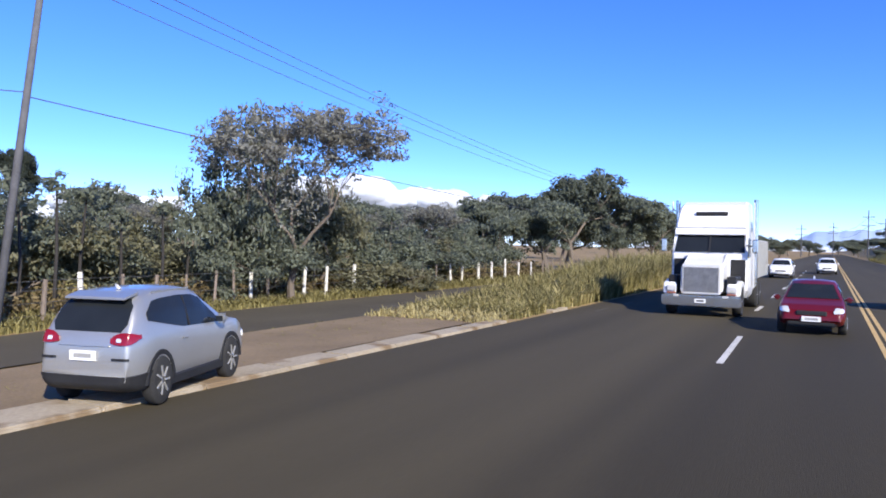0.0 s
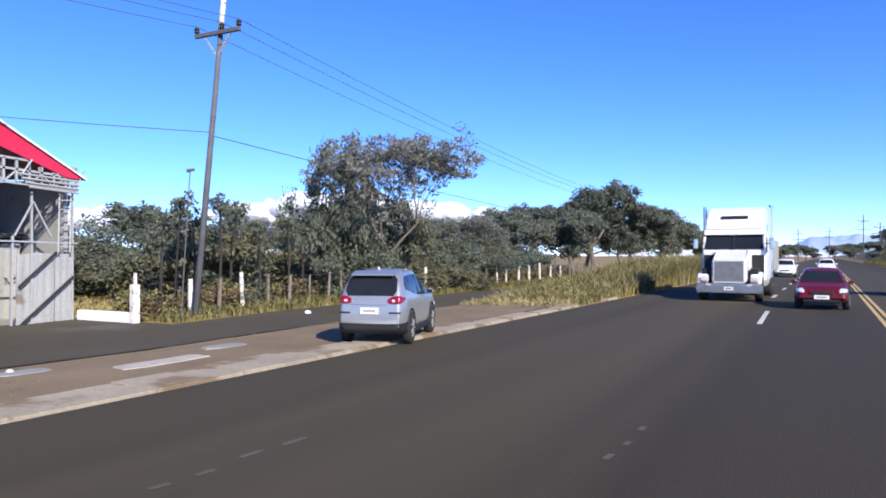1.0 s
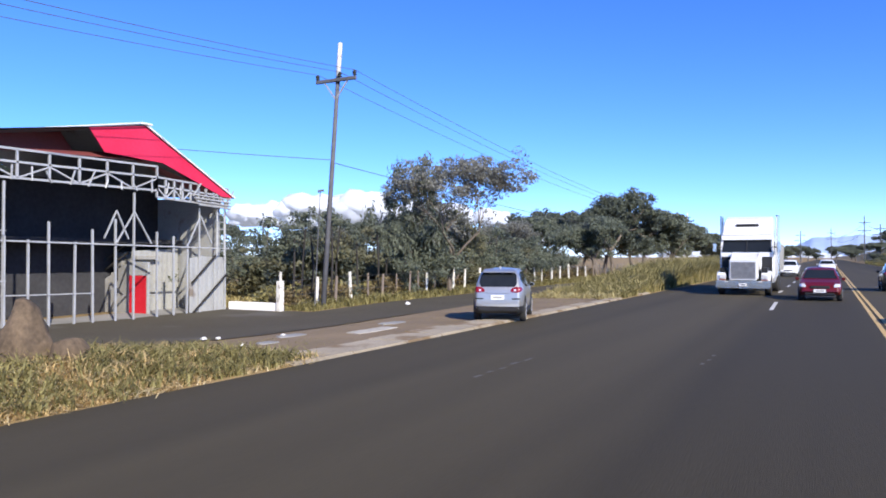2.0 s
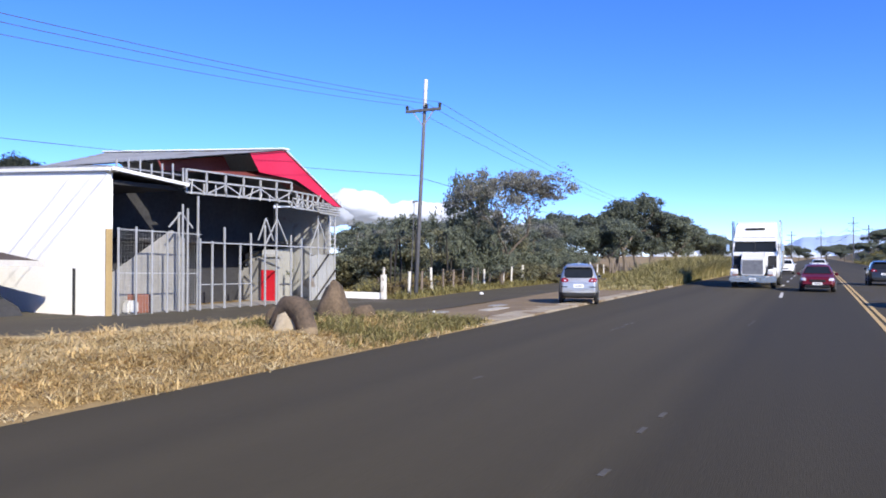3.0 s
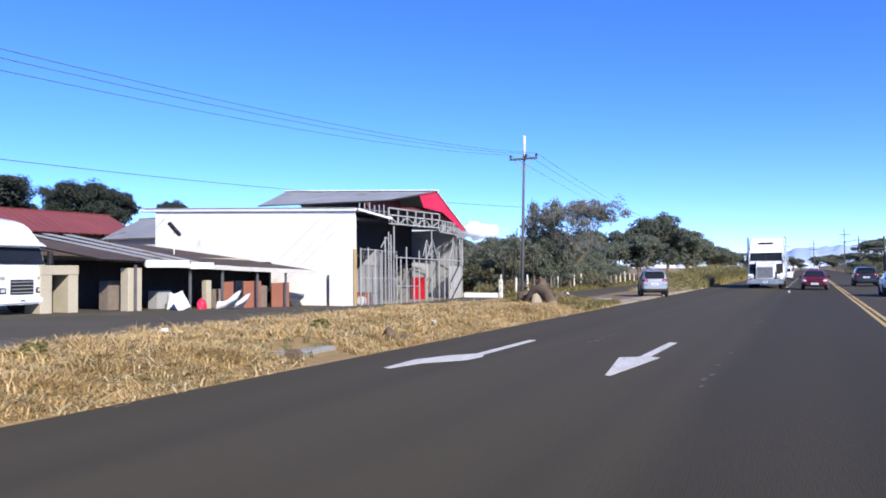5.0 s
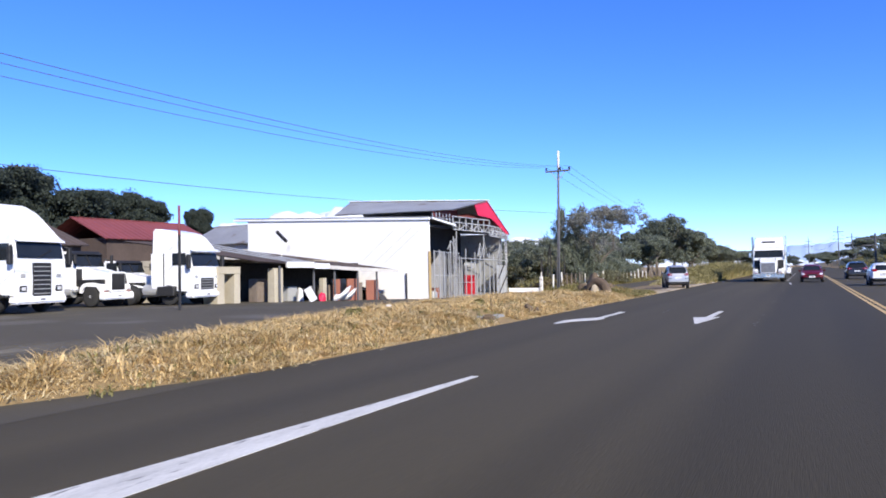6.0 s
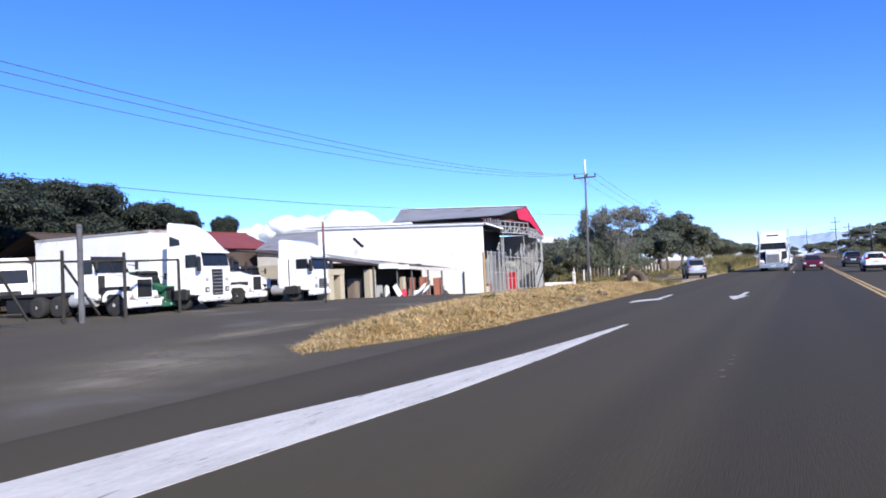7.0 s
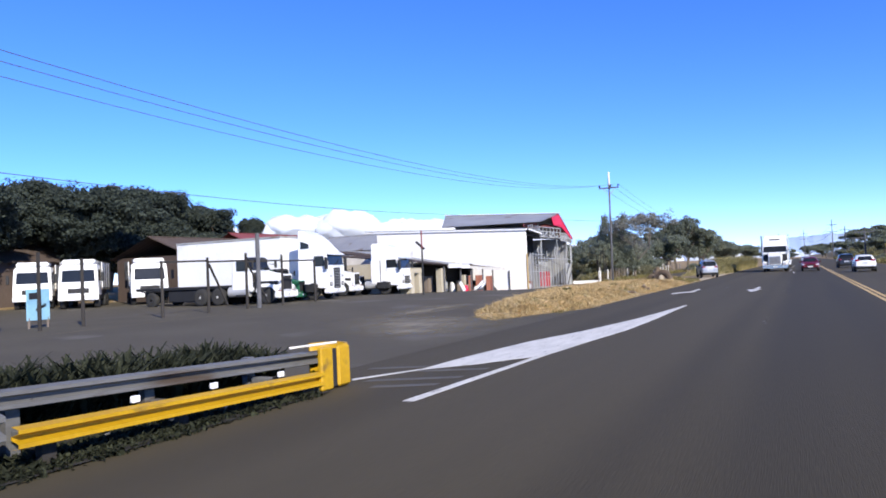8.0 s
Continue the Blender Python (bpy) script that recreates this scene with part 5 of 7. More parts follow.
    for s in (-1, 1):
        # black fillers added where shade falls between bonnet, cab and fenders
        part("bonnet_dark_plate", box(xc - 0.02, xc + 0.03, s * 0.92 - 0.22, s * 0.92 + 0.24, 1.0, 1.86, 0.02), "plastic", t, "black plate added for the dark area beside the bonnet")
        part("bonnet_shade_box", box(-hood - 0.15, -0.2, s * 0.9 - 0.14, s * 0.9 + 0.14, 0.72, 1.32, 0.02), "plastic", t, "black box added for the shade between bonnet and fender")
    if low:
        prof = [(xc, 0.75), (xc, zb), (xw, zt - 0.1), (xw - 0.2, zt), (xr, zt), (xr, 0.75)]
    elif slope:
        prof = [(xc, 0.75), (xc, zb), (xw, zt), (xw - 0.35, zt + 0.32), (xw - 1.0, zt + 0.8), (xw - 1.7, zt + 1.15), (xr + 0.5, 4.02), (xr, 4.0), (xr, 0.75)]
    else:
        prof = [(xc, 0.75), (xc, zb), (xw, zt), (xw + 0.1, zt + 0.06), (xw - 0.1, zt + 0.55), (xw - 0.5, 3.75), (xw - 1.1, 3.92), (xr + 0.2, 3.95), (xr, 3.85), (xr, 0.75)]
    part("cab", prism(prof, -W, W, 0.08, top=(zt - 0.3, 0.88)), paint, t)
    ws = part("windscreen", prism([(xc + 0.012, zb + 0.04), (xw + 0.035, zt - 0.06), (xw - 0.05, zt - 0.06), (xc - 0.1, zb + 0.04)], -W * 0.93, W * 0.93, 0.0, top=(zb, 0.95)), "glass", t, "dark windscreen")
    part("screen_bar", bar((xc + 0.03, 0, zb + 0.03), (xw + 0.05, 0, zt - 0.05), 0.05), "plastic", ws)
    if visor:
        part("sun_visor", prism([(xw + 0.02, zt - 0.02), (xw + 0.22, zt - 0.16), (xw + 0.24, zt - 0.13), (xw + 0.03, zt + 0.03)], -W * 0.95, W * 0.95, 0.0), "plastic" if not chrome else paint, t)
    if high and not slope and not low:
        part("roof_slot", box(xw - 0.4, xw - 0.06, -0.52, 0.52, 3.38, 3.52, 0.02), "plastic", t, "dark slot in the roof fairing")
    pl = part("number_plate", box(0.12, 0.135, -0.17, 0.17, 0.45, 0.58), "plate", t, "white number plate")
    part("plate_bar", box(0.135, 0.14, -0.11, 0.11, 0.49, 0.54), "plastic", pl)
    if box_len:
        b = part("trailer_box", box(xr - 0.4 - box_len, xr - 0.4, -W, W, 1.1, box_top, 0.04), box_mat, t, "white box body")
        for i in range(int(box_len / 0.6)):
            part("box_rib", box(xr - 0.7 - i * 0.6, xr - 0.66 - i * 0.6, -W - 0.02, W + 0.02, 1.15, box_top - 0.05), box_mat, b)
    return t


semi("lorry", pose(-1.45, 32.0, 0, 0, 0, -90) @ Matrix.Diagonal((1, 1.08, 1.06, 1)), "white bonneted lorry with chrome bumper and tall roof", box_len=6.0, box_top=2.6, box_mat="sheet_grey")


def parked(y):
    return ground_z(-23, y) + 0.02


def flat_lorry(name, m, label, L=2.6, roof="slope", group="parked lorries", face="tall"):
    """A flat-nosed long-haul lorry; its front is at x = 0, it points to +x."""
    t = thing(name, m, label, "lorry", group)
    W = 1.2
    if roof == "slope":
        prof = [(0.0, 0.55), (0.03, 1.2), (-0.02, 1.95), (-0.16, 2.62), (-0.3, 2.74), (-0.62, 3.0), (-1.0, 3.38), (-1.5, 3.72), (-L + 0.35, 4.02), (-L, 4.05), (-L, 0.75)]
    else:
        prof = [(0.0, 0.55), (0.04, 1.1), (0.0, 1.85), (-0.22, 2.6), (-0.32, 2.78), (-0.5, 3.1), (-0.85, 3.42), (-1.3, 3.58), (-L + 0.3, 3.72), (-L, 3.7), (-L, 0.75)]
    part("cab", prism(prof, -W, W, 0.09, seg=3, top=(2.5, 0.86)), "white_paint", t)
    zs = (1.98, 2.56) if roof == "slope" else (1.88, 2.5)
    xs = (-0.0, -0.145) if roof == "slope" else (0.02, -0.18)
    ws = part("windscreen", prism([(xs[0], zs[0]), (xs[1] + 0.02, zs[1]), (xs[1] - 0.1, zs[1]), (xs[0] - 0.1, zs[0])], -W * 0.9, W * 0.9, 0.0, top=(zs[0], 0.98)), "glass", t, "dark windscreen")
    part("wiper", bar((0.03, -0.1, zs[0] + 0.04), (-0.05, 0.55, zs[0] + 0.3), 0.03), "plastic", ws)
    part("sun_visor", prism([(-0.16, 2.62), (0.1, 2.56), (0.1, 2.6), (-0.2, 2.74)], -W * 0.93, W * 0.93, 0.01), "white_paint", t, "white sun visor over the screen")
    if face == "tall":
        g = part("grille", box(-0.02, 0.06, -0.42, 0.46, 0.62, 1.82, 0.02), "plastic", t, "tall dark grille")
        for i in range(7):
            part("grille_bar", box(0.06, 0.075, -0.4, 0.44, 0.7 + i * 0.16, 0.73 + i * 0.16), "sheet_grey", g)
    else:
        g = part("grille", box(-0.02, 0.07, -0.5, 0.55, 0.75, 1.3, 0.02), "plastic", t, "broad dark grille")
        for i in range(4):
            part("grille_bar", box(0.07, 0.085, -0.48, 0.53, 0.8 + i * 0.13, 0.83 + i * 0.13), "sheet_grey", g)
    part("bumper", box(-0.4, 0.1, -W, W, 0.36, 0.66, 0.06, seg=2), "white_paint", t, "white front bumper")
    part("chassis", box(-L - 3.0, -0.4, -0.45, 0.45, 0.55, 0.85), "plastic", t)
    for s in (-1, 1):
        hl = part("headlight", box(-0.05, 0.06, s * 0.85 - 0.17, s * 0.85 + 0.17, 0.78, 1.0, 0.03), "plastic", t, "dark-framed headlight")
        part("lens", box(0.055, 0.07, s * 0.85 - 0.1, s * 0.85 + 0.1, 0.83, 0.95, 0.02), "lamp_clear", hl)
        part("vent", box(-0.02, 0.05, s * 0.85 - 0.13, s * 0.85 + 0.1, 1.28, 1.42, 0.02), "sheet_grey", t)
        dr = part("door", box(-1.15, -0.2, s * W - 0.01, s * W + 0.008, 0.95, 1.9, 0.0), "white_paint", t)
        part("door_handle", box(-1.08, -0.92, s * W + 0.008, s * W + 0.035, 1.3, 1.36), "plastic", dr)
        part("side_window", prism([(-1.12, 1.93), (-1.12, 2.5), (-0.38, 2.5), (-0.24, 1.93)], s * W - 0.012, s * W + 0.012), "glass", t)
        if roof == "slope":
            part("sleeper_window", prism([(-L + 0.3, 2.95), (-L + 0.3, 3.4), (-L + 0.95, 3.22), (-L + 0.98, 2.98)], s * W * 0.93 - 0.02, s * W * 0.93 + 0.05), "glass", t, "small dark sleeper window")
        else:
            part("side_flap", box(-L + 0.05, -L + 0.75, s * W - 0.01, s * W + 0.02, 0.9, 2.5, 0.02), "white_paint", t)
            part("seam", box(-L + 0.78, -L + 0.83, s * W - 0.01, s * W + 0.012, 0.8, 2.5), "plastic", t, "dark gap behind the door")
        mir = part("mirror", box(-0.12, 0.08, s * (W + 0.22) - 0.09, s * (W + 0.22) + 0.09, 1.75, 2.4, 0.03), "plastic", t)
        part("mirror_arm", bar((0.0, s * (W + 0.22), 2.38), (-0.25, s * (W - 0.05), 2.45), 0.04), "plastic", mir)
        part("wheel_arch", box(-1.85, -0.85, s * W - 0.3, s * W + 0.012, 0.45, 0.92, 0.04), "plastic", t, "dark wheel well")
        wheel(t, -1.35, s * 1.06, 0.5, 0.3, rim_mat="white_paint", spokes=False)
        for dx in (0.0, -1.25):
            wheel(t, -L - 1.4 + dx, s * 0.98, 0.5, 0.5, rim_mat="white_paint", spokes=False)
        part("step", box(-0.72, -0.3, s * W - 0.2, s * W + 0.01, 0.6, 0.68, 0.01), "plastic", t)
        part("fuel_tank", rod((-2.1, s * 0.9, 0.72), (-L - 0.5, s * 0.9, 0.72), 0.3, seg=14), "steel", t)
    pl = part("number_plate", box(0.1, 0.112, -0.17, 0.17, 0.44, 0.56), "plate", t, "white number plate")
    part("plate_bar", box(0.112, 0.116, -0.11, 0.11, 0.48, 0.53), "plastic", pl)
    return t


flat_lorry("parked_lorry", pose(-22.9, -23.05, parked(-23), 0, 0, 10) @ Matrix.Diagonal((0.76, 0.92, 0.99, 1)), "white flat-nosed lorry with sloping high roof and tall dark grille", L=2.55)
flat_lorry("parked_lorry", pose(-22.55, -15.4, parked(-16), 0, 0, 9.5) @ Matrix.Diagonal((0.88, 0.88, 0.92, 1)), "white flat-nosed lorry with rounded roof beside the shop", L=2.45, roof="round", face="low")
small = dict(low=True, sleeper=0.0, high=False, chrome=False, grille_mat="plastic", stacks=False, group="parked lorries")
semi("small_lorry", pose(-24.5, -18.5, parked(-20), 0, 0, 10) @ Matrix.Diagonal((0.8, 0.72, 0.86, 1)), "small white bonneted lorry parked in the yard", **small)
semi("small_lorry", pose(-26.6, -14.6, parked(-17), 0, 0, 10) @ Matrix.Diagonal((0.75, 0.74, 0.76, 1)), "small white bonneted lorry with a dusty bonnet", **small)
semi("day_cab_lorry", pose(-23.9, -26.3, parked(-27), 0, 0, 8) @ Matrix.Diagonal((0.9, 0.8, 0.93, 1)), "white day-cab lorry with square grille parked among the trailers", **small)
semi("green_lorry", pose(-24.2, -24.6, parked(-24), 0, 0, 0) @ Matrix.Diagonal((0.7, 0.5, 0.68, 1)), "old dark green bonneted lorry parked in the yard", paint="green_paint", **small)


def box_truck(name, m, label, body=6.0, group="parked lorries", stake=True):
    """A cab-over lorry with a long bed; its front is at x = 0, it points to +x."""
    t = thing(name, m, label, "lorry", group)
    W = 1.15
    part("cab", prism([(0, 0.8), (0.02, 1.5), (-0.2, 2.7), (-0.4, 2.8), (-1.7, 2.8), (-1.7, 0.8)], -W, W, 0.06, top=(1.5, 0.92)), "white_paint", t)
    part("windscreen", prism([(0.012, 1.72), (-0.125, 2.45), (-0.25, 2.45), (-0.1, 1.72)], -W * 0.82, W * 0.82, top=(1.7, 0.95)), "glass", t, "dark windscreen")
    part("bumper", box(-0.15, 0.1, -W, W, 0.55, 0.85, 0.03), "white_paint", t)
    part("grille", box(0.0, 0.05, -0.6, 0.6, 1.0, 1.3, 0.02), "plastic", t)
    part("roof_box", box(-1.6, -0.3, -0.95, 0.95, 2.82, 3.12, 0.08, seg=2), "white_paint", t)
    part("chassis", box(-2.2 - body, -0.3, -0.45, 0.45, 0.6, 0.85), "plastic", t)
    # black block added for the shade and dark clutter below the bed
    part("underbody_filler", box(-1.9 - body * 0.6, -2.0, -W * 0.9, W * 0.9, 0.55, 1.14, 0.03), "plastic", t, "black block under the bed for shade and clutter")
    part("bed", box(-2.0 - body, -1.95, -W, W, 1.15, 1.3, 0.02), "wood", t)
    for s in (-1, 1):
        part("headlight", box(-0.05, 0.06, s * 0.85 - 0.15, s * 0.85 + 0.15, 0.95, 1.15, 0.03), "lamp_clear", t)
        part("side_window", box(-1.2, -0.35, s * W * 0.985 - 0.01, s * W * 0.985 + 0.012, 1.75, 2.45), "glass", t)
        part("mirror", box(-0.1, 0.05, s * (W + 0.25) - 0.09, s * (W + 0.25) + 0.09, 1.7, 2.3, 0.03), "plastic", t)
        part("side_panel", box(-2.0 - body, -1.95, s * W - 0.03, s * W + 0.03, 1.3, 2.95, 0.01), "white_paint", t, "white panelled side of the bed")
        for i in range(4):
            x = -2.0 - i * body / 3.2
            part("stake", bar((x, s * (W + 0.05), 1.2), (x, s * (W + 0.05), 3.0), 0.07), "plastic", t)
            if stake and i < 3:
                part("brace", bar((x - 0.1, s * (W + 0.05), 2.85), (x - body / 3.2 * 0.6, s * (W + 0.05), 1.4), 0.05), "plastic", t)
        for x in (-0.8, -1.2 - body * 0.75, -2.2 - body * 0.75):
            wheel(t, x, s * 0.98, 0.45, 0.3, rim_mat="white_paint", spokes=False)
    return t


box_truck("cab_over_lorry", pose(-37.3, -23.6, 0.24, 0, 0, -37), "white cab-over lorry parked behind the flat trailer", 3.4, stake=False)
box_truck("cab_over_lorry", pose(-44.0, -27.2, 0.28, 0, 0, -42), "white cab-over lorry parked at the back of the yard", 5.0, stake=False)
box_truck("cab_over_lorry", pose(-39.4, -27.3, 0.26, 0, 0, -45), "white cab-over lorry parked beside the yard fence", 4.0, stake=False)

flat = thing("flat_trailer", pose(-30.2, -26.4, 0.22), "low black flatbed trailer with white wheel discs", "trailer")
part("deck", box(-3.9, 3.9, -1.1, 1.1, 0.98, 1.14, 0.02), "plastic", flat)
for y in (-0.5, 0.5):
    part("girder", box(-3.8, 3.8, y - 0.07, y + 0.07, 0.62, 0.97, 0.01), "plastic", flat)
# filler that blackens the shaded space between deck and wheels
part("underbody_filler", box(-1.4, 0.9, -1.0, 1.0, 0.3, 0.96, 0.03), "plastic", flat, "black block under the deck for shade and clutter")
part("mudguard", box(-3.5, -1.7, -1.08, 1.08, 0.9, 0.97, 0.02), "plastic", flat)
part("headboard", box(3.82, 3.9, -1.05, 1.05, 1.14, 1.5, 0.01), "plastic", flat)
for x in (-2.7, 1.5, 2.6):
    for sd in (-1, 1):
        wheel(flat, x, sd * 0.95, 0.45, 0.28, rim_mat="white_paint", spokes=False)


def container(name, m, size, mat, label, pitch=0.5):
    c = thing(name, m, label, "container", "containers")
    sx, sy, sz = size
    b = part("body", box(-sx / 2, sx / 2, -sy / 2, sy / 2, 0.9, sz, 0.03), mat, c)
    for i in range(int(sx / pitch)):
        u = -sx / 2 + (i + 0.5) * pitch
        part("rib", box(u - 0.025, u + 0.025, -sy / 2 - 0.015, sy / 2 + 0.015, 0.95, sz - 0.05), mat, b)
    part("top_rail", box(-sx / 2 - 0.02, sx / 2 + 0.02, -sy / 2 - 0.03, sy / 2 + 0.03, sz - 0.1, sz + 0.02, 0.01), "sheet_grey", b)
    for x in (-sx * 0.3, sx * 0.3):
        for s in (-1, 1):
            wheel(c, x, s * sy * 0.42, 0.45, 0.28, rim_mat="white_paint", spokes=False)
    # full-width black frame also stands for shade under the trailer
    part("underframe", box(-sx / 2, sx / 2, -sy * 0.47, sy * 0.47, 0.55, 0.9, 0.02), "plastic", c, "underframe widened in black for the shade and clutter below")
    return c


container("box_trailer", pose(-30.25, -22.85, 0.25), (8.3, 2.3, 3.85), "white_paint", "long white panelled box trailer standing in the yard", 2.1)
container("box_trailer", pose(-43.6, -23.8, 0.25, 0, 0, -45), (2.6, 2.3, 3.1), "concrete_dark", "grey-tan box trailer standing behind the lorries")

# ---- guardrail where the roads part ----
def w_profile(h):
    """Depth and height of a W-beam rail of height h."""
    return [(0.0, 0.0), (0.1, 0.1 * h), (0.1, 0.28 * h), (0.0, 0.42 * h), (0.0, 0.58 * h), (0.1, 0.72 * h), (0.1, 0.9 * h), (0.0, h)]


rail = thing("guardrail", pose(0, 0.3, 0), "double guardrail with yellow painted front beam and end cap", "guardrail")


def beam(x0, x1, y0, y1, z, h, mat, label, face=1, rise=0.0):
    prof = w_profile(h)
    loop = [(d * face, q) for d, q in prof] + [(d * face - 0.015 * face, q) for d, q in prof[::-1]]
    bm = loft([[(x0 + (x1 - x0) * f + d, y0 + (y1 - y0) * f, z + rise * f + q) for d, q in loop] for f in (0, 0.25, 0.5, 0.75, 1)])
    return part("beam", bm, mat, rail, label)


beam(-4.9, -4.95, -49.95, -54.3, 0.09, 0.2, "yellow_paint", "yellow painted steel beam with scuffs", rise=0.14)
beam(-5.42, -5.5, -49.2, -54.2, 0.3, 0.2, "rail_steel", "grey galvanised steel beam", rise=0.2)
beam(-5.05, -5.25, -54.35, -66.0, 0.3, 0.26, "rail_steel", "grey galvanised steel beam", rise=0.1)
beam(-5.5, -5.8, -54.2, -66.0, 0.5, 0.26, "rail_steel", "grey galvanised steel beam", rise=0.1)
for y in (-50.6, -52.3, -53.9, -55.6, -57.6, -59.6, -62.0, -64.0):
    part("post", bar((-5.08, y, -0.1), (-5.08, y, 0.32), 0.1, 0.14), "wood_dark", rail)
    part("post", bar((-5.6, y, -0.1), (-5.6, y, 0.56), 0.1, 0.14), "rail_steel", rail)
    part("spacer", box(-5.5, -5.1, y - 0.06, y + 0.06, 0.2, 0.3, 0.01), "rail_steel", rail)
for y in (-50.7, -51.9, -53.0):
    part("reflector", box(-4.99, -4.94, y - 0.05, y + 0.05, 0.3 - 0.035 * (y + 49.95), 0.37 - 0.035 * (y + 49.95), 0.01), "plate", rail, "small white reflector")
for y in (-51.0, -51.8, -52.6, -53.4):
    part("beam_bolt", box(-4.93, -4.88, y - 0.03, y + 0.03, 0.07 - 0.03 * (y + 50), 0.1 - 0.03 * (y + 50), 0.01), "rail_steel", rail)
bm = bmesh.new()
k = 10
loft([[(-5.16 + math.cos(math.pi * i / (k - 1)) * 0.31, -49.42 + math.sin(math.pi * i / (k - 1)) * 0.34, z) for i in range(k)] + [(-5.16 + math.cos(math.pi * (k - 1 - i) / (k - 1)) * 0.28, -49.42 + math.sin(math.pi * (k - 1 - i) / (k - 1)) * 0.3, z) for i in range(k)] for z in (0.03, 0.3, 0.62)], bm)
part("end_cap", bm, "yellow_paint", rail, "rounded yellow end cap", smooth=True)
part("cap_plate", box(-4.9, -4.82, -50.0, -49.72, 0.02, 0.62, 0.02), "yellow_paint", rail, "yellow side plate, dented")
part("cap_plate", box(-4.88, -4.81, -49.6, -49.3, 0.03, 0.61, 0.03), "yellow_paint", rail, "yellow side plate, dented")
part("cap_seam", box(-4.9, -4.835, -49.71, -49.61, 0.04, 0.58, 0.01), "plastic", rail, "dark gap between the cap plates")
part("cap_rod", rod((-5.45, -49.9, 0.6), (-5.05, -49.3, 0.63), 0.018), "post_white", rail, "pale rod over the cap")
part("foot_block", box(-5.5, -5.0, -54.95, -54.45, -0.05, 0.3, 0.08, seg=2), "concrete", rail, "rough concrete foot")
# near-black strip fills the shaded gap below the beams
lay("rail_island", steps(-6.9, -4.72, 0.35), steps(-66, -49.6, 0.8), 0.02, "soil", "earth strip under the guardrail, near-black for the shade there", category="verge")

# ---- fence posts, wires and yard rails ----
fence = thing("post_fence", pose(0, 0, 0), "field fence of weathered and whitewashed posts with wire strands", "fence")
rf = random.Random(5)
white_at = (16.9, 19.4, 26.4, 29.5, 31.0, 33.1, 42.8, 44.2, 46.5, 48.5, 50.7, 53.0, 55.5)
posts = [(y, True) for y in white_at] + [(y + rf.uniform(-0.3, 0.3), False) for y in (18.1, 20.6, 21.8, 23.0, 24.4, 25.3, 27.6, 34.4, 35.6, 36.9, 38.2, 39.6, 41.0, 58, 60, 62, 64.5, 67)]
for y, pale in posts:
    g = ground_z(-16.8, y)
    h = rf.uniform(1.25, 1.5)
    lean = rf.uniform(-0.06, 0.06)
    r = rf.uniform(0.07, 0.1) if pale else rf.uniform(0.045, 0.08)
    part("fence_post", rod((-16.8, y, g - 0.2), (-16.8 + lean, y + rf.uniform(-0.08, 0.08), g + h), r, r * 0.85, seg=7), "post_white" if pale else "wood", fence)
for z in (0.3, 0.65, 1.0, 1.25):
    pts = [(-16.75, y, ground_z(-16.8, y) + z + 0.01 * math.sin(y * 2)) for y in steps(15.2, 68, 2.0)]
    part("strand", loft([[(x, y, z), (x + 0.012, y, z), (x + 0.012, y, z + 0.012), (x, y, z + 0.012)] for x, y, z in pts]), "wire", fence)

yard = thing("yard_fence", pose(0, 0, 0), "dark timber yard fence with braces and a top rail", "fence")
ys = (-43.2, -41.6, -39.9, -36.2, -33.6, -31.1, -28.45, -25.7)
for y in ys:
    part("fence_post", rod((-22.5, y, ground_z(-22.5, y) - 0.1), (-22.5, y, 2.75 + 0.2 * math.sin(y * 3)), 0.07, 0.06, seg=7), "wood_dark", yard)
for a, b in zip(ys, ys[1:]):
    if b > -34:
        part("top_rail", bar((-22.5, a, 2.5), (-22.5, b, 2.55), 0.08), "wood_dark", yard)
for ya, yb in ((-31.1, -29.7), (-33.6, -32.5)):
    part("brace", bar((-22.42, ya, 2.4), (-22.42, yb, 0.5), 0.07), "wood_dark", yard)
part("tall_post", rod((-22.2, -30.6, ground_z(-22.2, -30.6) - 0.1), (-22.2, -30.6, 3.85), 0.11, 0.1, seg=8), "pole", yard, "taller grey post")
mast = thing("red_post", pose(-18.4, -20.9, ground_z(-18.4, -20.9)), "slim post, dark below and red above, before the parked lorries", "post")
part("foot", rod((0, 0, -0.1), (0, 0, 2.7), 0.05, seg=8), "plastic", mast, "dark lower length")
part("upper_length", rod((0, 0, 2.7), (0, 0, 3.75), 0.047, 0.045, seg=8), "red_roof", mast, "red upper length")

sign = thing("blue_sign", pose(-24.3, -40.4, ground_z(-24, -40), 0, 0, 8), "pale blue notice board on two short legs", "sign")
part("board", box(-0.03, 0.03, -0.5, 0.5, 0.3, 1.45, 0.01), "sign_blue", sign)
for y in (-0.42, 0.42):
    part("leg", bar((0, y, -0.1), (0, y, 0.4), 0.06), "wood", sign)
part("picture", box(0.03, 0.036, -0.42, -0.05, 1.08, 1.32), "plastic", sign)
part("picture", box(0.03, 0.036, -0.1, 0.38, 0.62, 0.72, m=Matrix.Rotation(0.4, 4, "X") @ Matrix.Translation((0, 0.25, 0.0))), "plastic", sign)

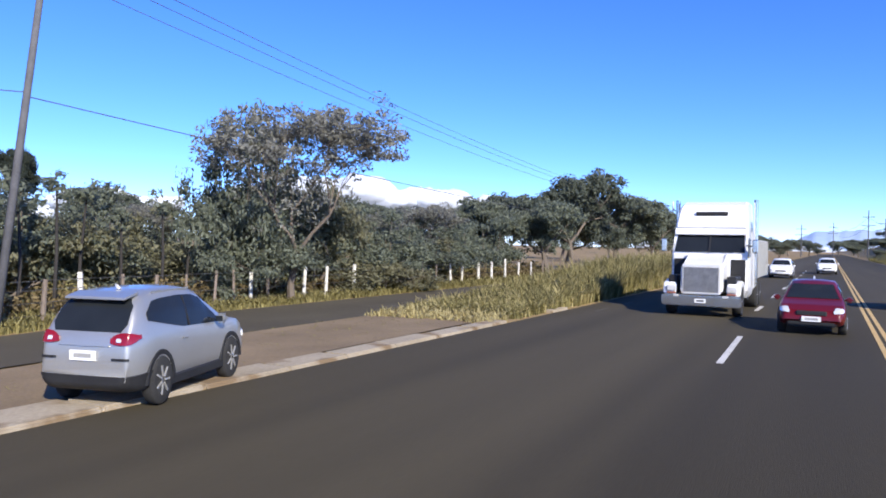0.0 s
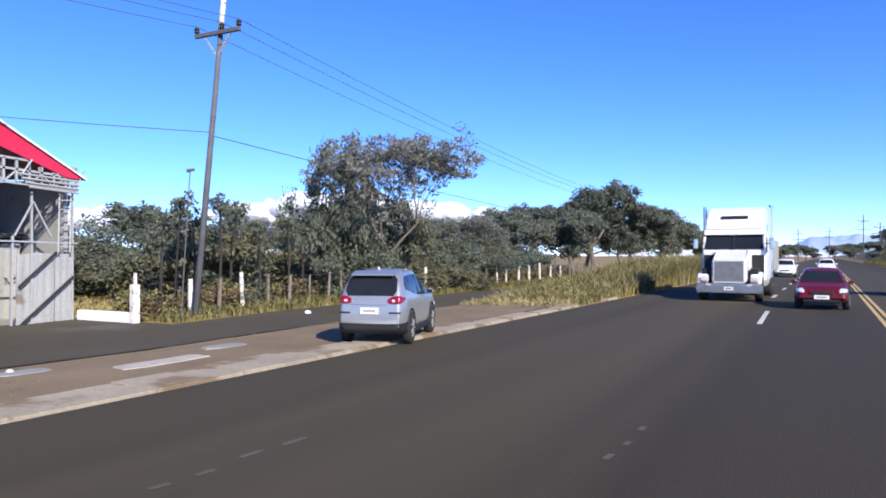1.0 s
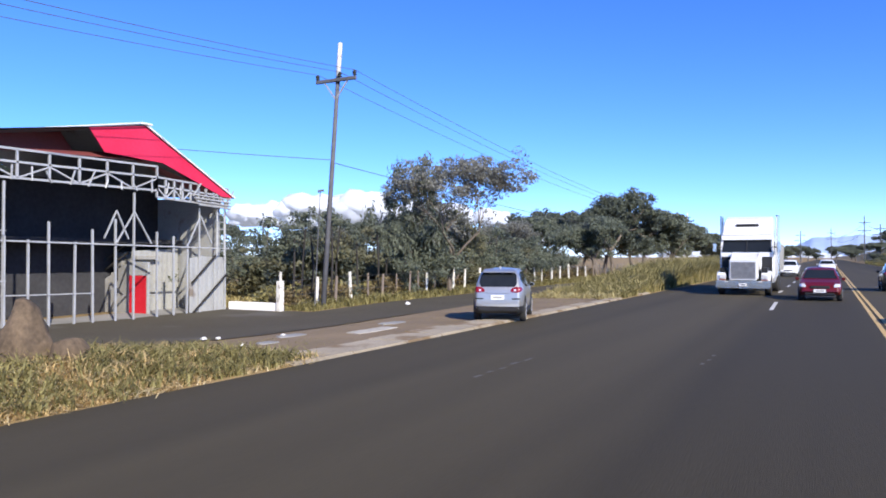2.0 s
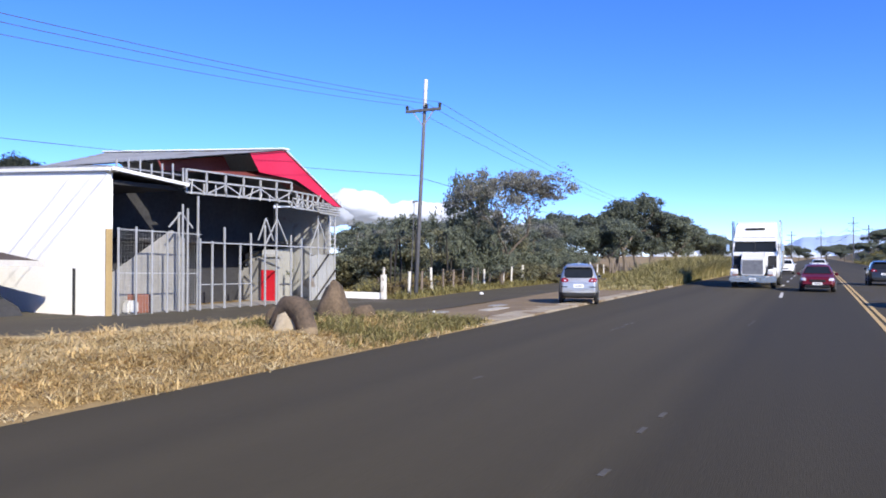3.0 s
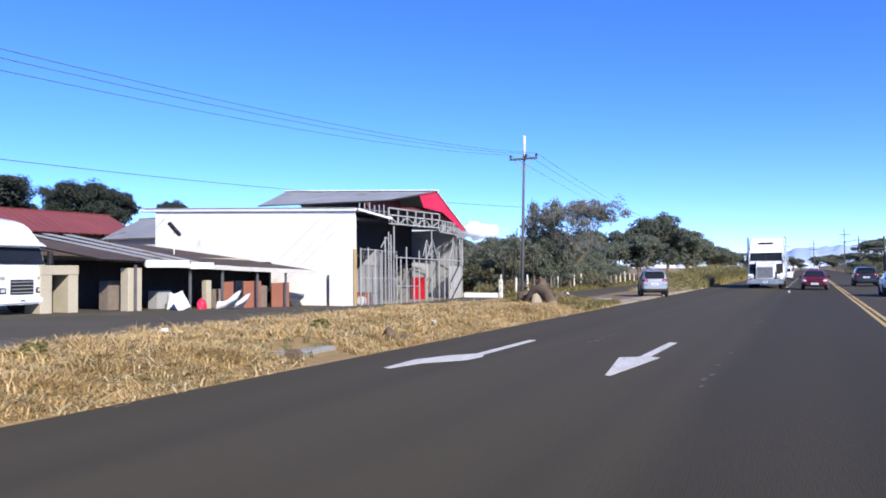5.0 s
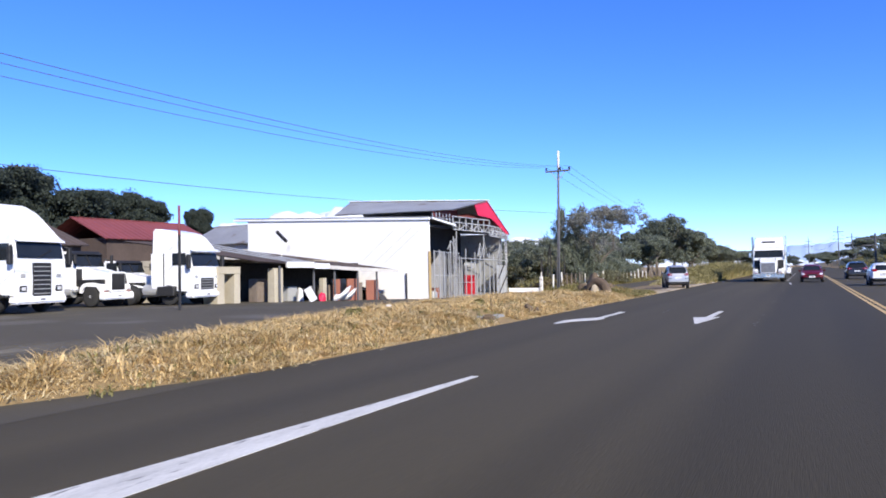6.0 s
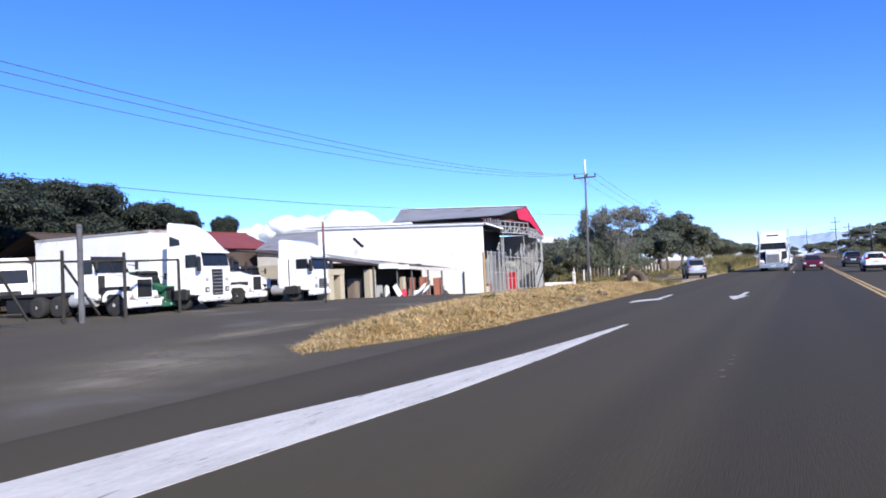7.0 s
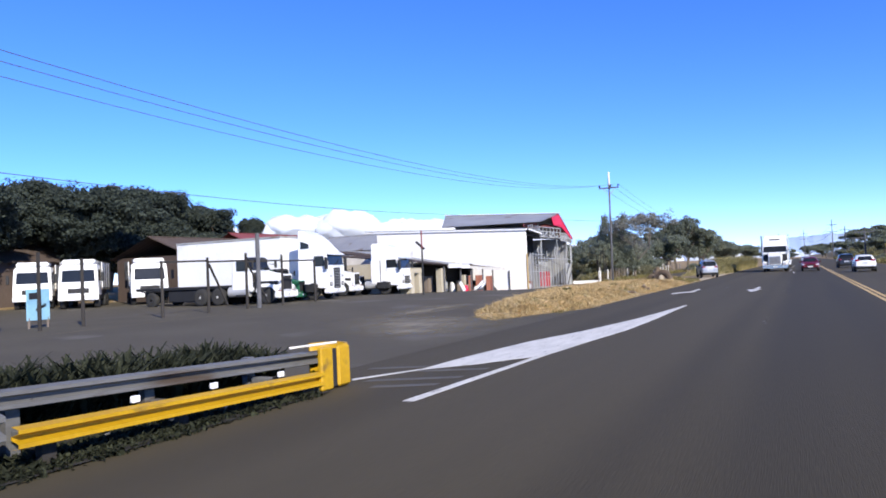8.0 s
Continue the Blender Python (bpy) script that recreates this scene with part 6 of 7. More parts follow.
# ---- power line ----
def power_pole(name, x, y, h, lean=(0.0, 0.0), label="grey utility pole with a crossarm and three insulators"):
    p = thing(name, pose(x, y, ground_z(x, y)), label, "utility pole", "power line")
    top = (lean[0], lean[1], h)
    part("pole", rod((0, 0, -0.3), top, 0.115, 0.08, seg=12), "pole", p, smooth=True)
    f = 0.855
    part("pole_tip", rod((lean[0] * 0.86, lean[1] * 0.86, h * 0.86), (lean[0] * 1.003, lean[1] * 1.003, h * 1.003), 0.098, 0.092, seg=12), "post_white", p, "pale top of the pole", smooth=True)
    ax, ay, az = lean[0] * f, lean[1] * f, h * f
    part("crossarm", box(ax - 1.05, ax + 1.05, ay - 0.2, ay - 0.08, az - 0.07, az + 0.07, 0.01), "pole", p)
    for s in (-1, 1):
        part("brace", bar((ax + s * 0.62, ay - 0.14, az - 0.05), (ax, ay - 0.14, az - 0.85), 0.05), "steel", p)
    for dx in (-0.98, 0.2, 0.98):
        bm = bmesh.new()
        for i, (q, r) in enumerate(((0.07, 0.05), (0.13, 0.1), (0.18, 0.07), (0.23, 0.1), (0.28, 0.05))):
            rod((ax + dx, ay - 0.14, az + q), (ax + dx, ay - 0.14, az + q + 0.05), r, r * 0.8, seg=10, bm=bm)
        part("insulator", bm, "plastic", p)
    return p


power_pole("utility_pole", -16.2, 16.5, 11.5, (-0.25, 1.55))
power_pole("utility_pole", -17.4, -80.0, 11.6, (0.6, 0.0))
power_pole("utility_pole", -17.4, 112.0, 9.0)
tagged(obj("lamp_pole", rod((-16.15, 15.9, -0.2), (-16.1, 16.2, 4.65), 0.022, 0.018, seg=8, bm=rod((-16.15, 16.1, 4.65), (-15.95, 16.25, 4.7), 0.06, 0.04)), "pole"), "thin post with a small lamp head", "lamp post")


def wire(a, b, sag, name="power_line", r=0.012):
    pts = []
    for i in range(33):
        f = i / 32
        p = Vector(a).lerp(Vector(b), f)
        p.z -= 4 * sag * f * (1 - f)
        pts.append(p)
    rings = [[p + Vector((math.cos(a) * r, 0, math.sin(a) * r)) for a in (0.8, 2.4, 3.9, 5.5)] for p in pts]
    return tagged(obj(name, loft(rings), "wire"), "dark overhead wire strung between the poles", "wire", "overhead wires")


for dx, lift in ((-0.98, 0.3), (0.2, 0.3), (0.98, 0.3)):
    wire((-16.41 + dx, 17.7, 9.65 + lift), (-16.9 + dx, -80, 9.95 + lift), 3.1)
    wire((-16.41 + dx, 17.7, 9.65 + lift), (-17.4 + dx, 112, 7.9 + lift), 1.5)
wire((-16.35, 17.3, 6.1), (-31.6, 8.3, 7.5), 0.1, r=0.018)
wire((-31.6, 8.3, 7.5), (-28.0, -80.0, 8.3), 1.2, r=0.022)
power_pole("utility_pole", -28.0, -80.4, 9.9)
wire((-16.35, 17.3, 6.0), (-17.4, 112, 5.2), 0.8, r=0.018)


def far_pylon(x, y, h):
    p = thing("far_pole", pose(x, y, ground_z(x, y)), "tall far utility pole with two crossarms", "utility pole", "far poles")
    part("pole", rod((0, 0, -0.5), (0, 0, h), 0.22, 0.14, seg=8), "pole", p)
    for f, w in ((0.86, 1.9), (0.68, 2.3)):
        part("crossarm", box(-w, w, -0.08, 0.08, h * f - 0.1, h * f + 0.1), "pole", p)


for x, y, h in ((14.0, 300, 16.5), (17.0, 262, 10.5), (3.5, 420, 17), (13.6, 120, 7.0), (-8.0, 330, 13)):
    far_pylon(x, y, h)
for dz in (0.86, 0.68):
    wire((14.0, 300, ground_z(14.0, 300) + 16.5 * dz), (13.6, 120, ground_z(13.6, 120) + 7.0 * dz), 1.5, r=0.03)
    wire((14.0, 300, ground_z(14.0, 300) + 16.5 * dz), (3.5, 420, 17 * dz), 3.0, r=0.05)

# ---- trees ----
def tubes(segs, name, mat, parent, sides=6):
    """Tapered limbs as one mesh: segments of start, end and two radii."""
    quads = []
    for p, q, r0, r1 in segs:
        p, q = np.array(p), np.array(q)
        d = (q - p) / (np.linalg.norm(q - p) + 1e-9)
        u = np.cross(d, (0.31, 0.87, 0.2))
        u /= np.linalg.norm(u) + 1e-9
        v = np.cross(d, u)
        for i in range(sides):
            a, b = 2 * math.pi * i / sides, 2 * math.pi * (i + 1) / sides
            ca, cb = np.cos(a) * u + np.sin(a) * v, np.cos(b) * u + np.sin(b) * v
            quads += [p + ca * r0, p + cb * r0, q + cb * r1, q + ca * r1]
    return from_arrays(name, np.array(quads), 4, mat, parent)


def leaves(rng, centres, radii, per, size, flat=0.6):
    """Corner array of leaf quads scattered round the clump centres."""
    c = np.repeat(np.asarray(centres), per, 0)
    r = np.repeat(np.asarray(radii), per)
    n = len(c)
    d = rng.normal(size=(n, 3))
    d /= np.linalg.norm(d, axis=1)[:, None]
    pos = c + d * (r * rng.random(n) ** 0.45)[:, None] * np.array([1, 1, flat])
    nrm = d * 0.7 + rng.normal(size=(n, 3)) * 0.6 + np.array([0, 0, 0.45])
    nrm /= np.linalg.norm(nrm, axis=1)[:, None]
    t = np.cross(nrm, rng.normal(size=(n, 3)))
    t /= np.linalg.norm(t, axis=1)[:, None]
    b = np.cross(nrm, t)
    s = size * (0.6 + 0.8 * rng.random(n))[:, None]
    corners = np.stack([pos - t * s, pos + b * s * 0.42 + nrm * s * 0.12, pos + t * s, pos - b * s * 0.42 + nrm * s * 0.12], 1)
    return corners.reshape(-1, 3)


def tree(name, m, label, height, spread, trunk=0.12, first=0.35, levels=4, seed=1, leaf="leaf_mid", per=60, clump=0.5, size=0.13, open_=0.5, kids=3, fill=0, group="", up=0.55, sprouts=0):
    """A tapered trunk that forks into limbs, with leaf clumps on the twigs."""
    rng = np.random.default_rng(seed)
    t = thing(name, m, label, "tree", group)
    segs, tips = [], []

    def grow(p, d, ln, r, lev):
        q = p
        for _ in range(2):
            d = d + rng.normal(size=3) * 0.14
            d /= np.linalg.norm(d)
            n = q + d * ln / 2
            r1 = r * 0.84
            segs.append((q, n, r, r1))
            q, r = n, r1
        if lev <= 1:
            tips.append(q)
        if lev == 0:
            return
        for k in range(kids if lev > 1 else kids + 1):
            a = rng.random() * 6.283
            out = np.array([math.cos(a), math.sin(a), rng.uniform(-0.1, 0.45)])
            e = d * up + out * open_
            e /= np.linalg.norm(e)
            grow(q, e, ln * rng.uniform(0.62, 0.85), r * 0.66, lev - 1)

    grow(np.zeros(3) - np.array([0, 0, 0.15]), np.array([0, 0, 1.0]), 1.0, 0.09, levels)
    tips = np.array(tips)
    lo, hi = np.percentile(tips, 1, axis=0), np.percentile(tips, 99, axis=0)
    zs = height * 0.94 / hi[2]
    xs = np.array([spread / max(1e-3, (hi[0] - lo[0])), spread / max(1e-3, (hi[1] - lo[1]))])
    S = np.array([xs[0], xs[1], zs])
    rs = trunk / 0.09
    wood = [(p * S, q * S, a * rs, b * rs) for p, q, a, b in segs]
    c = tips * S
    if fill:
        j = rng.integers(0, len(c), fill)
        c = np.concatenate([c, c[j] * np.array([0.8, 0.8, 1]) * rng.uniform(0.55, 1.0, (fill, 1)) + rng.normal(size=(fill, 3)) * 0.3])
        c = c[c[:, 2] > height * first * 0.6]
    if sprouts:
        for _ in range(sprouts):
            b = c[rng.integers(0, len(c))]
            b = np.array([b[0] * 0.85, b[1] * 0.85, height * 0.72])
            e = b + np.array([rng.normal() * 0.15, rng.normal() * 0.15, rng.uniform(0.3, 1.0) ** 1.5 * height * 0.8])
            wood.append((b, e, 0.022, 0.01))
            c = np.concatenate([c, e[None] + rng.normal(size=(3, 3)) * 0.14, b[None] * 0.4 + e[None] * 0.6 + rng.normal(size=(1, 3)) * 0.12])
    tubes(wood, "trunk", "bark", t)
    c = c[c[:, 2] > height * first]
    from_arrays("crown", leaves(rng, c, clump * rng.uniform(0.6, 1.3, len(c)), per, size), 4, leaf, t)
    return t


tall = tree("tall_tree", pose(-16.3, 28.2, -0.2, 0, 0, 75), "tall feathery tree with open grey-green crown", 8.0, 7.4, trunk=0.17, levels=6, seed=4, leaf="leaf_grey", per=10, clump=0.3, size=0.085, open_=0.6, kids=3, fill=260, group="roadside trees", first=0.3, up=0.85)
copy = dict(leaf="leaf_mid", group="field trees", size=0.1, sprouts=12, first=0.2)
protos = [
    tree("field_tree", pose(-21.0, 19.2, -0.2), "low bushy tree with upright sprouts behind the fence", 2.75, 5.0, trunk=0.1, levels=4, seed=21, per=52, clump=0.55, fill=60, **copy),
    tree("field_tree", pose(-20.2, 24.0, -0.2), "low bushy tree with upright sprouts behind the fence", 2.6, 5.4, trunk=0.09, levels=4, seed=22, per=52, clump=0.6, fill=70, **{**copy, "leaf": "leaf_olive"}),
    tree("field_tree", pose(-20.0, 33.0, -0.2), "broad bushy tree with dense olive leaves behind the fence", 3.0, 6.0, trunk=0.12, levels=4, seed=23, per=56, clump=0.65, fill=80, **copy),
]
rg = random.Random(8)
for x, y, s in ((-20.5, 37.0, 0.55), (-27.0, 31.0, 0.55), (-21.0, 47.0, 0.66)):
    copy_thing(tall, pose(x, y, ground_z(x, y) - 0.1, 0, 0, rg.uniform(0, 360)) @ Matrix.Diagonal((s, s, s, 1)))
spots = [(-18.2, 27.2, 2, 0.85), (-18.4, 30.6, 0, 0.95), (-18.0, 33.4, 1, 0.9), (-23, 15.2, 0, 0.95), (-25.5, 18.5, 1, 1.0), (-24, 22.0, 2, 0.9), (-26, 25.5, 0, 1.0), (-22.5, 28, 1, 1.0), (-27, 30, 2, 1.0), (-20.5, 29.5, 0, 0.9), (-23, 35, 1, 1.15), (-19.5, 37, 2, 1.0), (-20, 41, 0, 1.15), (-25, 41, 2, 1.0), (-19.5, 45.5, 1, 1.1), (-22, 48, 2, 1.05), (-19, 51, 0, 1.05), (-20, 55, 2, 1.05), (-29, 20.5, 2, 1.0), (-31, 26, 1, 1.1), (-30, 34, 0, 1.2), (-29, 14, 1, 1.0), (-34, 17, 2, 1.05), (-35, 23, 0, 1.15), (-28, 38, 1, 1.1), (-27, 47, 2, 1.2), (-26, 54, 0, 1.2), (-38, 20, 1, 1.1), (-40, 27, 2, 1.1), (-36, 31, 0, 1.1)]
for x, y, k, s in spots:
    copy_thing(protos[k], pose(x, y, ground_z(x, y) - 0.1, 0, 0, rg.uniform(0, 360)) @ Matrix.Diagonal((s * rg.uniform(0.85, 1.15), s * rg.uniform(0.85, 1.15), s * rg.uniform(0.62, 0.95), 1)))
for x, y, k, w, h in ((-18.0, 27.0, 2, 0.75, 1.55), (-18.5, 29.6, 0, 0.8, 1.75), (-18.2, 31.8, 1, 0.75, 1.6)):
    copy_thing(protos[k], pose(x, y, ground_z(x, y) - 0.1, 0, 0, rg.uniform(0, 360)) @ Matrix.Diagonal((w, w, h, 1)))
big = [
    tree("large_tree", pose(-17.2, 66.5, 0, 0, 0, 10), "large spreading tree with dark layered crown", 8.9, 9.5, trunk=0.3, levels=5, seed=31, leaf="leaf_dark", per=48, clump=0.7, size=0.17, open_=0.7, fill=60, group="roadside trees"),
    tree("large_tree", pose(-17, 80, 0, 0, 0, 80), "large round tree with dense dark crown", 7.6, 9.0, trunk=0.3, levels=5, seed=32, leaf="leaf_mid", per=48, clump=0.8, size=0.17, open_=0.65, fill=90, group="roadside trees"),
]
for x, y, k, s in ((-16.5, 58.5, 1, 0.8), (-20, 73, 0, 0.85), (-15.5, 92, 1, 0.9), (-18, 104, 1, 0.95), (-14, 118, 1, 0.8), (-16, 135, 1, 0.7), (-13, 160, 1, 0.7), (-24, 62, 1, 0.85), (-28, 75, 0, 0.9),
                   (17, 118, 1, 0.6), (19, 150, 1, 0.7), (16.5, 190, 1, 0.55), (20, 205, 1, 0.8), (22, 92, 0, 0.6), (17.5, 260, 1, 0.6), (21, 300, 1, 0.8), (18, 350, 1, 0.7), (-9, 210, 1, 0.6), (-12, 260, 1, 0.7), (14.5, 240, 1, 0.35), (13.8, 170, 1, 0.3),
                   (-34, 64, 1, 0.7), (-44, 58, 0, 0.7), (-40, 75, 1, 0.8), (-54, 66, 1, 0.75), (-66, 58, 0, 0.8), (-60, 80, 1, 0.9), (-80, 70, 1, 0.9), (-50, 96, 1, 1.0), (-34, 92, 0, 0.9), (-26, 112, 1, 0.9), (-40, 130, 1, 1.0), (-70, 110, 1, 1.1),
                   (-22, 170, 1, 0.9), (-16, 230, 1, 0.9), (-26, 300, 1, 1.1), (-14, 360, 1, 1.0), (-7, 400, 1, 1.0), (-3, 380, 1, 0.55), (12, 330, 1, 0.75), (16, 370, 1, 0.9), (24, 330, 1, 0.9), (26, 240, 1, 0.8), (30, 180, 1, 0.8), (28, 130, 1, 0.7), (6, 450, 1, 1.1), (-12, 470, 1, 1.2), (14, 470, 1, 1.2)):
    copy_thing(big[k], pose(x, y, ground_z(x, y) - 0.15, 0, 0, rg.uniform(0, 360)) @ Matrix.Diagonal((s * rg.uniform(0.95, 1.1), s * rg.uniform(0.95, 1.1), s, 1)))

# dark grove behind the truck yard
grove = tree("grove_tree", pose(-55, -13, 0, 0, 0, 40), "large dark tree of the grove behind the yard", 9.6, 11.0, trunk=0.32, levels=5, seed=33, leaf="leaf_deep", per=110, clump=0.85, size=0.15, open_=0.65, fill=130, first=0.2, group="grove")
for x, y, s, k in ((-112, 52, 1.25, 1.35), (-117, 78, 0.72, 2.2), (-66, 2.4, 1.2, 1.08), (-64, 7.5, 1.06, 1.06), (-64, -3, 1.16, 1.06), (-58, -24, 1.1, 1.0), (-53, -33, 1.0, 1.0), (-62, -16, 1.1, 1.0), (-67, 13, 0.8, 1.0), (-50, -41, 0.95, 1.0), (-54, -28, 0.95, 1.0), (-51, -19, 0.98, 1.0), (-74, 3, 1.1, 1.0), (-50, -36, 0.95, 1.0), (-56, -18, 1.05, 1.0), (-48, -30, 0.9, 1.0)):
    copy_thing(grove, pose(x, y, ground_z(x, y) - 0.15, 0, 0, rg.uniform(0, 360)) @ Matrix.Diagonal((s * rg.uniform(0.95, 1.1), s * rg.uniform(0.95, 1.1), s * k, 1)))


# ---- grass ----
def blades(name, rng, count, place, height, mat, label, width=0.012, lean=0.5, tuft=8, category="grass", spread=0.06):
    """Tufts of thin bent blades; place() gives x, y; height() gives metres."""
    k = count * tuft
    xy = np.array([place(rng) for _ in range(count)])
    h = np.array([height(rng, x, y) for x, y in xy])
    z = np.array([ground_z(x, y) for x, y in xy])
    base = np.repeat(np.c_[xy, z - 0.02], tuft, 0)
    base[:, :2] += rng.normal(size=(k, 2)) * spread
    hh = np.repeat(h, tuft) * rng.uniform(0.5, 1.15, k)
    a = rng.random(k) * 6.283
    d = np.c_[np.cos(a), np.sin(a), np.zeros(k)]
    s = np.c_[-np.sin(a), np.cos(a), np.zeros(k)] * (width * (0.6 + rng.random(k)))[:, None]
    l1, l2 = (hh * lean * rng.uniform(0.1, 0.5, k))[:, None], (hh * lean * rng.uniform(0.6, 1.6, k))[:, None]
    up = np.array([0, 0, 1.0])
    mid = base + d * l1 + up * (hh * 0.6)[:, None]
    tip = base + d * l2 + up * (hh * rng.uniform(0.7, 1.0, k))[:, None]
    quad = np.stack([base - s, base + s, mid + s * 0.9, mid - s * 0.9, mid - s * 0.9, mid + s * 0.9, tip + s * 0.2, tip - s * 0.2], 1)
    ob = from_arrays(name, quad.reshape(-1, 3), 4, mat)
    return tagged(ob, label, category, kind="stuff")


rng = np.random.default_rng(77)
edge_in = lambda y: -6.03 - 0.13 * (1 + math.sin(y * 1.7) * math.sin(y * 0.6 + 1))


def verge_place(r):
    while True:
        x, y = r.uniform(-13.0, -6.0), r.uniform(-38.2, 3.5)
        if x < verge_edge(y) + 0.25 * r.random() or x > edge_in(y) + nose(y) + 6.03 or (y > 0.5 and x < -10.6):
            continue
        if y < -34 and r.random() < (-34 - y) / 5.5:
            continue
        if not (-20.7 < y < -19.1 and x > -7.6):
            return x, y


blades("verge_grass", rng, 31000, verge_place, lambda r, x, y: r.uniform(0.035, 0.1) * (1.0 - 0.2 * smooth01((-30 - y) / 6)) * (1.6 if noise.noise((x * 0.9, y * 0.9, 0)) > 0.15 else 0.8), "grass_dry", "golden dry grass on the verge", width=0.007, lean=1.6, tuft=9)
blades("verge_straw", rng, 2600, verge_place, lambda r, x, y: r.uniform(0.05, 0.15), "grass_straw", "pale matted straw on the verge", width=0.008, lean=2.2, tuft=22, spread=0.13)
blades("verge_clumps", rng, 900, verge_place, lambda r, x, y: r.uniform(0.1, 0.28) * (0.5 if y < -35 else 1), "grass_dry", "golden clumps of dry grass on the verge", width=0.009, lean=1.1, tuft=26, spread=0.1)
blades("verge_weeds", rng, 260, lambda r: (r.uniform(-8.6, -6.3), r.uniform(-34, -12)), lambda r, x, y: r.uniform(0.08, 0.2), "grass_olive", "olive weeds along the road edge", lean=0.9)
blades("edge_weeds", rng, 1300, lambda r: (r.uniform(-9.6, -6.15), r.uniform(-3.5, 3.3)), lambda r, x, y: r.uniform(0.1, 0.34), "grass_olive", "olive green weeds at the end of the verge", width=0.011, lean=0.8)
blades("lay_by_grass", rng, 900, lambda r: (r.uniform(-10.8, -6.9), r.choice((r.uniform(3, 6), r.uniform(20, 30), r.uniform(9, 28)))), lambda r, x, y: r.uniform(0.03, 0.1), "grass_olive", "thin dry grass on the lay-by", width=0.008, lean=1.1)
blades("tall_grass", rng, 12000, lambda r: (r.uniform(-10.4, -6.3), 27 + 60 * r.random() ** 1.3), lambda r, x, y: min(1.9, 0.28 + (y - 26) * 0.065) * r.uniform(0.6, 1.1), "grass_olive", "tall olive and straw grass along the road", width=0.018, lean=0.45, tuft=8)
blades("tall_straw", rng, 3200, lambda r: (r.uniform(-10.6, -6.25), 25 + 70 * r.random() ** 1.4), lambda r, x, y: min(2.0, 0.28 + (y - 25) * 0.065) * r.uniform(0.6, 1.1), "grass_pale", "straw-coloured tall grass along the road", width=0.016, lean=0.45, tuft=7)
blades("fence_grass", rng, 7000, lambda r: (r.uniform(-18.5, -15.9), r.uniform(15.5, 68)), lambda r, x, y: r.uniform(0.12, 0.5), "grass_olive", "olive undergrowth along the post fence", width=0.022, lean=0.5, tuft=8)
blades("field_grass", rng, 9000, lambda r: (r.uniform(-40, -18), r.uniform(15.5, 60)), lambda r, x, y: r.uniform(0.12, 0.4), "grass_pale", "dry field grass under the trees", width=0.022, lean=0.6, tuft=7)
blades("bank_grass", rng, 12000, lambda r: (12 + 14 * r.random(), 20 + 230 * r.random()), lambda r, x, y: r.uniform(0.25, 0.8), "grass_olive", "olive grass on the far bank", width=0.05, lean=0.5, tuft=7)


# low weeds added to darken the shaded gap under the yellow beam
blades("rail_undergrowth", rng, 2200, lambda r: (r.uniform(-5.6, -4.75), r.uniform(-60, -49.9)), lambda r, x, y: r.uniform(0.04, 0.13), "weed_dark_shade", "low weeds under the guardrail, darkened for the shade there", width=0.015, lean=0.9)
blades("rail_weeds", rng, 8000, lambda r: (r.uniform(-7.2, -5.95), r.uniform(-60, -49.3)), lambda r, x, y: r.uniform(0.75, 1.15) * (0.56 + 0.03 * min(4, -49.3 - y) + 0.14 * noise.noise((x * 2, y * 1.2, 4))), "weed_dark_shade", "dark weeds behind the guardrail", width=0.035, lean=0.5)


# shrubs
def shrub(x, y, s, seed, leaf="leaf_mid", label="low leafy shrub beside the road", per=60):
    rr = np.random.default_rng(seed)
    t = thing("shrub", pose(x, y, ground_z(x, y)), label, "shrub", "shrubs")
    segs = []
    cs = []
    for _ in range(14):
        d = rr.normal(size=3)
        d[2] = abs(d[2]) + 0.4
        d /= np.linalg.norm(d)
        e = d * s * rr.uniform(0.5, 1.0)
        segs.append((np.array([0, 0, -0.05]), e, 0.02, 0.008))
        cs.append(e)
    tubes(segs, "stems", "bark", t, 5)
    from_arrays("foliage", leaves(rr, cs, np.full(len(cs), s * 0.38), per, 0.07 + 0.02 * s), 4, leaf, t)
    return t


for i, (x, y, s) in enumerate(((-8.2, 36.0, 0.7), (-9.0, 42, 0.9), (-7.6, 48, 0.9), (-9.4, 55, 1.2), (-8.0, 62, 1.2), (-9.0, 70, 1.4), (-7.8, 78, 1.3), (-9.6, 88, 1.6), (-8.4, 98, 1.6), (-9, 112, 1.8), (-17.6, 25.5, 0.9), (-17.8, 30, 0.8), (-17.7, 35.0, 0.9), (-18.0, 39.5, 0.9), (-18.1, 21.0, 0.8), (-18.4, 17.2, 0.7), (-13.5, 60, 1.2), (-14.5, 66, 1.3), (13.5, 70, 1.0), (14.5, 95, 1.2), (13.6, 125, 1.3), (15, 140, 1.6), (13.5, 205, 1.6), (14.6, 60, 0.9))):
    shrub(x, y, s, 100 + i, "leaf_mid" if i % 3 else "leaf_dark")

for x, y in ((-8.2, -17.6), (-9.0, -24.0)):
    shrub(x, y, 0.22, int(90 - y), "grass_olive", "small olive weed in the dry verge", 40)
for i in range(64):
    y = 15.6 + i * 0.72
    shrub(-17.5 - 2.4 * ((i * 7) % 5) / 5, y, 0.75 + 0.55 * ((i * 3) % 4) / 4, 300 + i, ("leaf_brown", "grass_olive", "leaf_olive", "leaf_brown", "leaf_mid")[i % 5], "brownish undergrowth bush behind the post fence", 34)
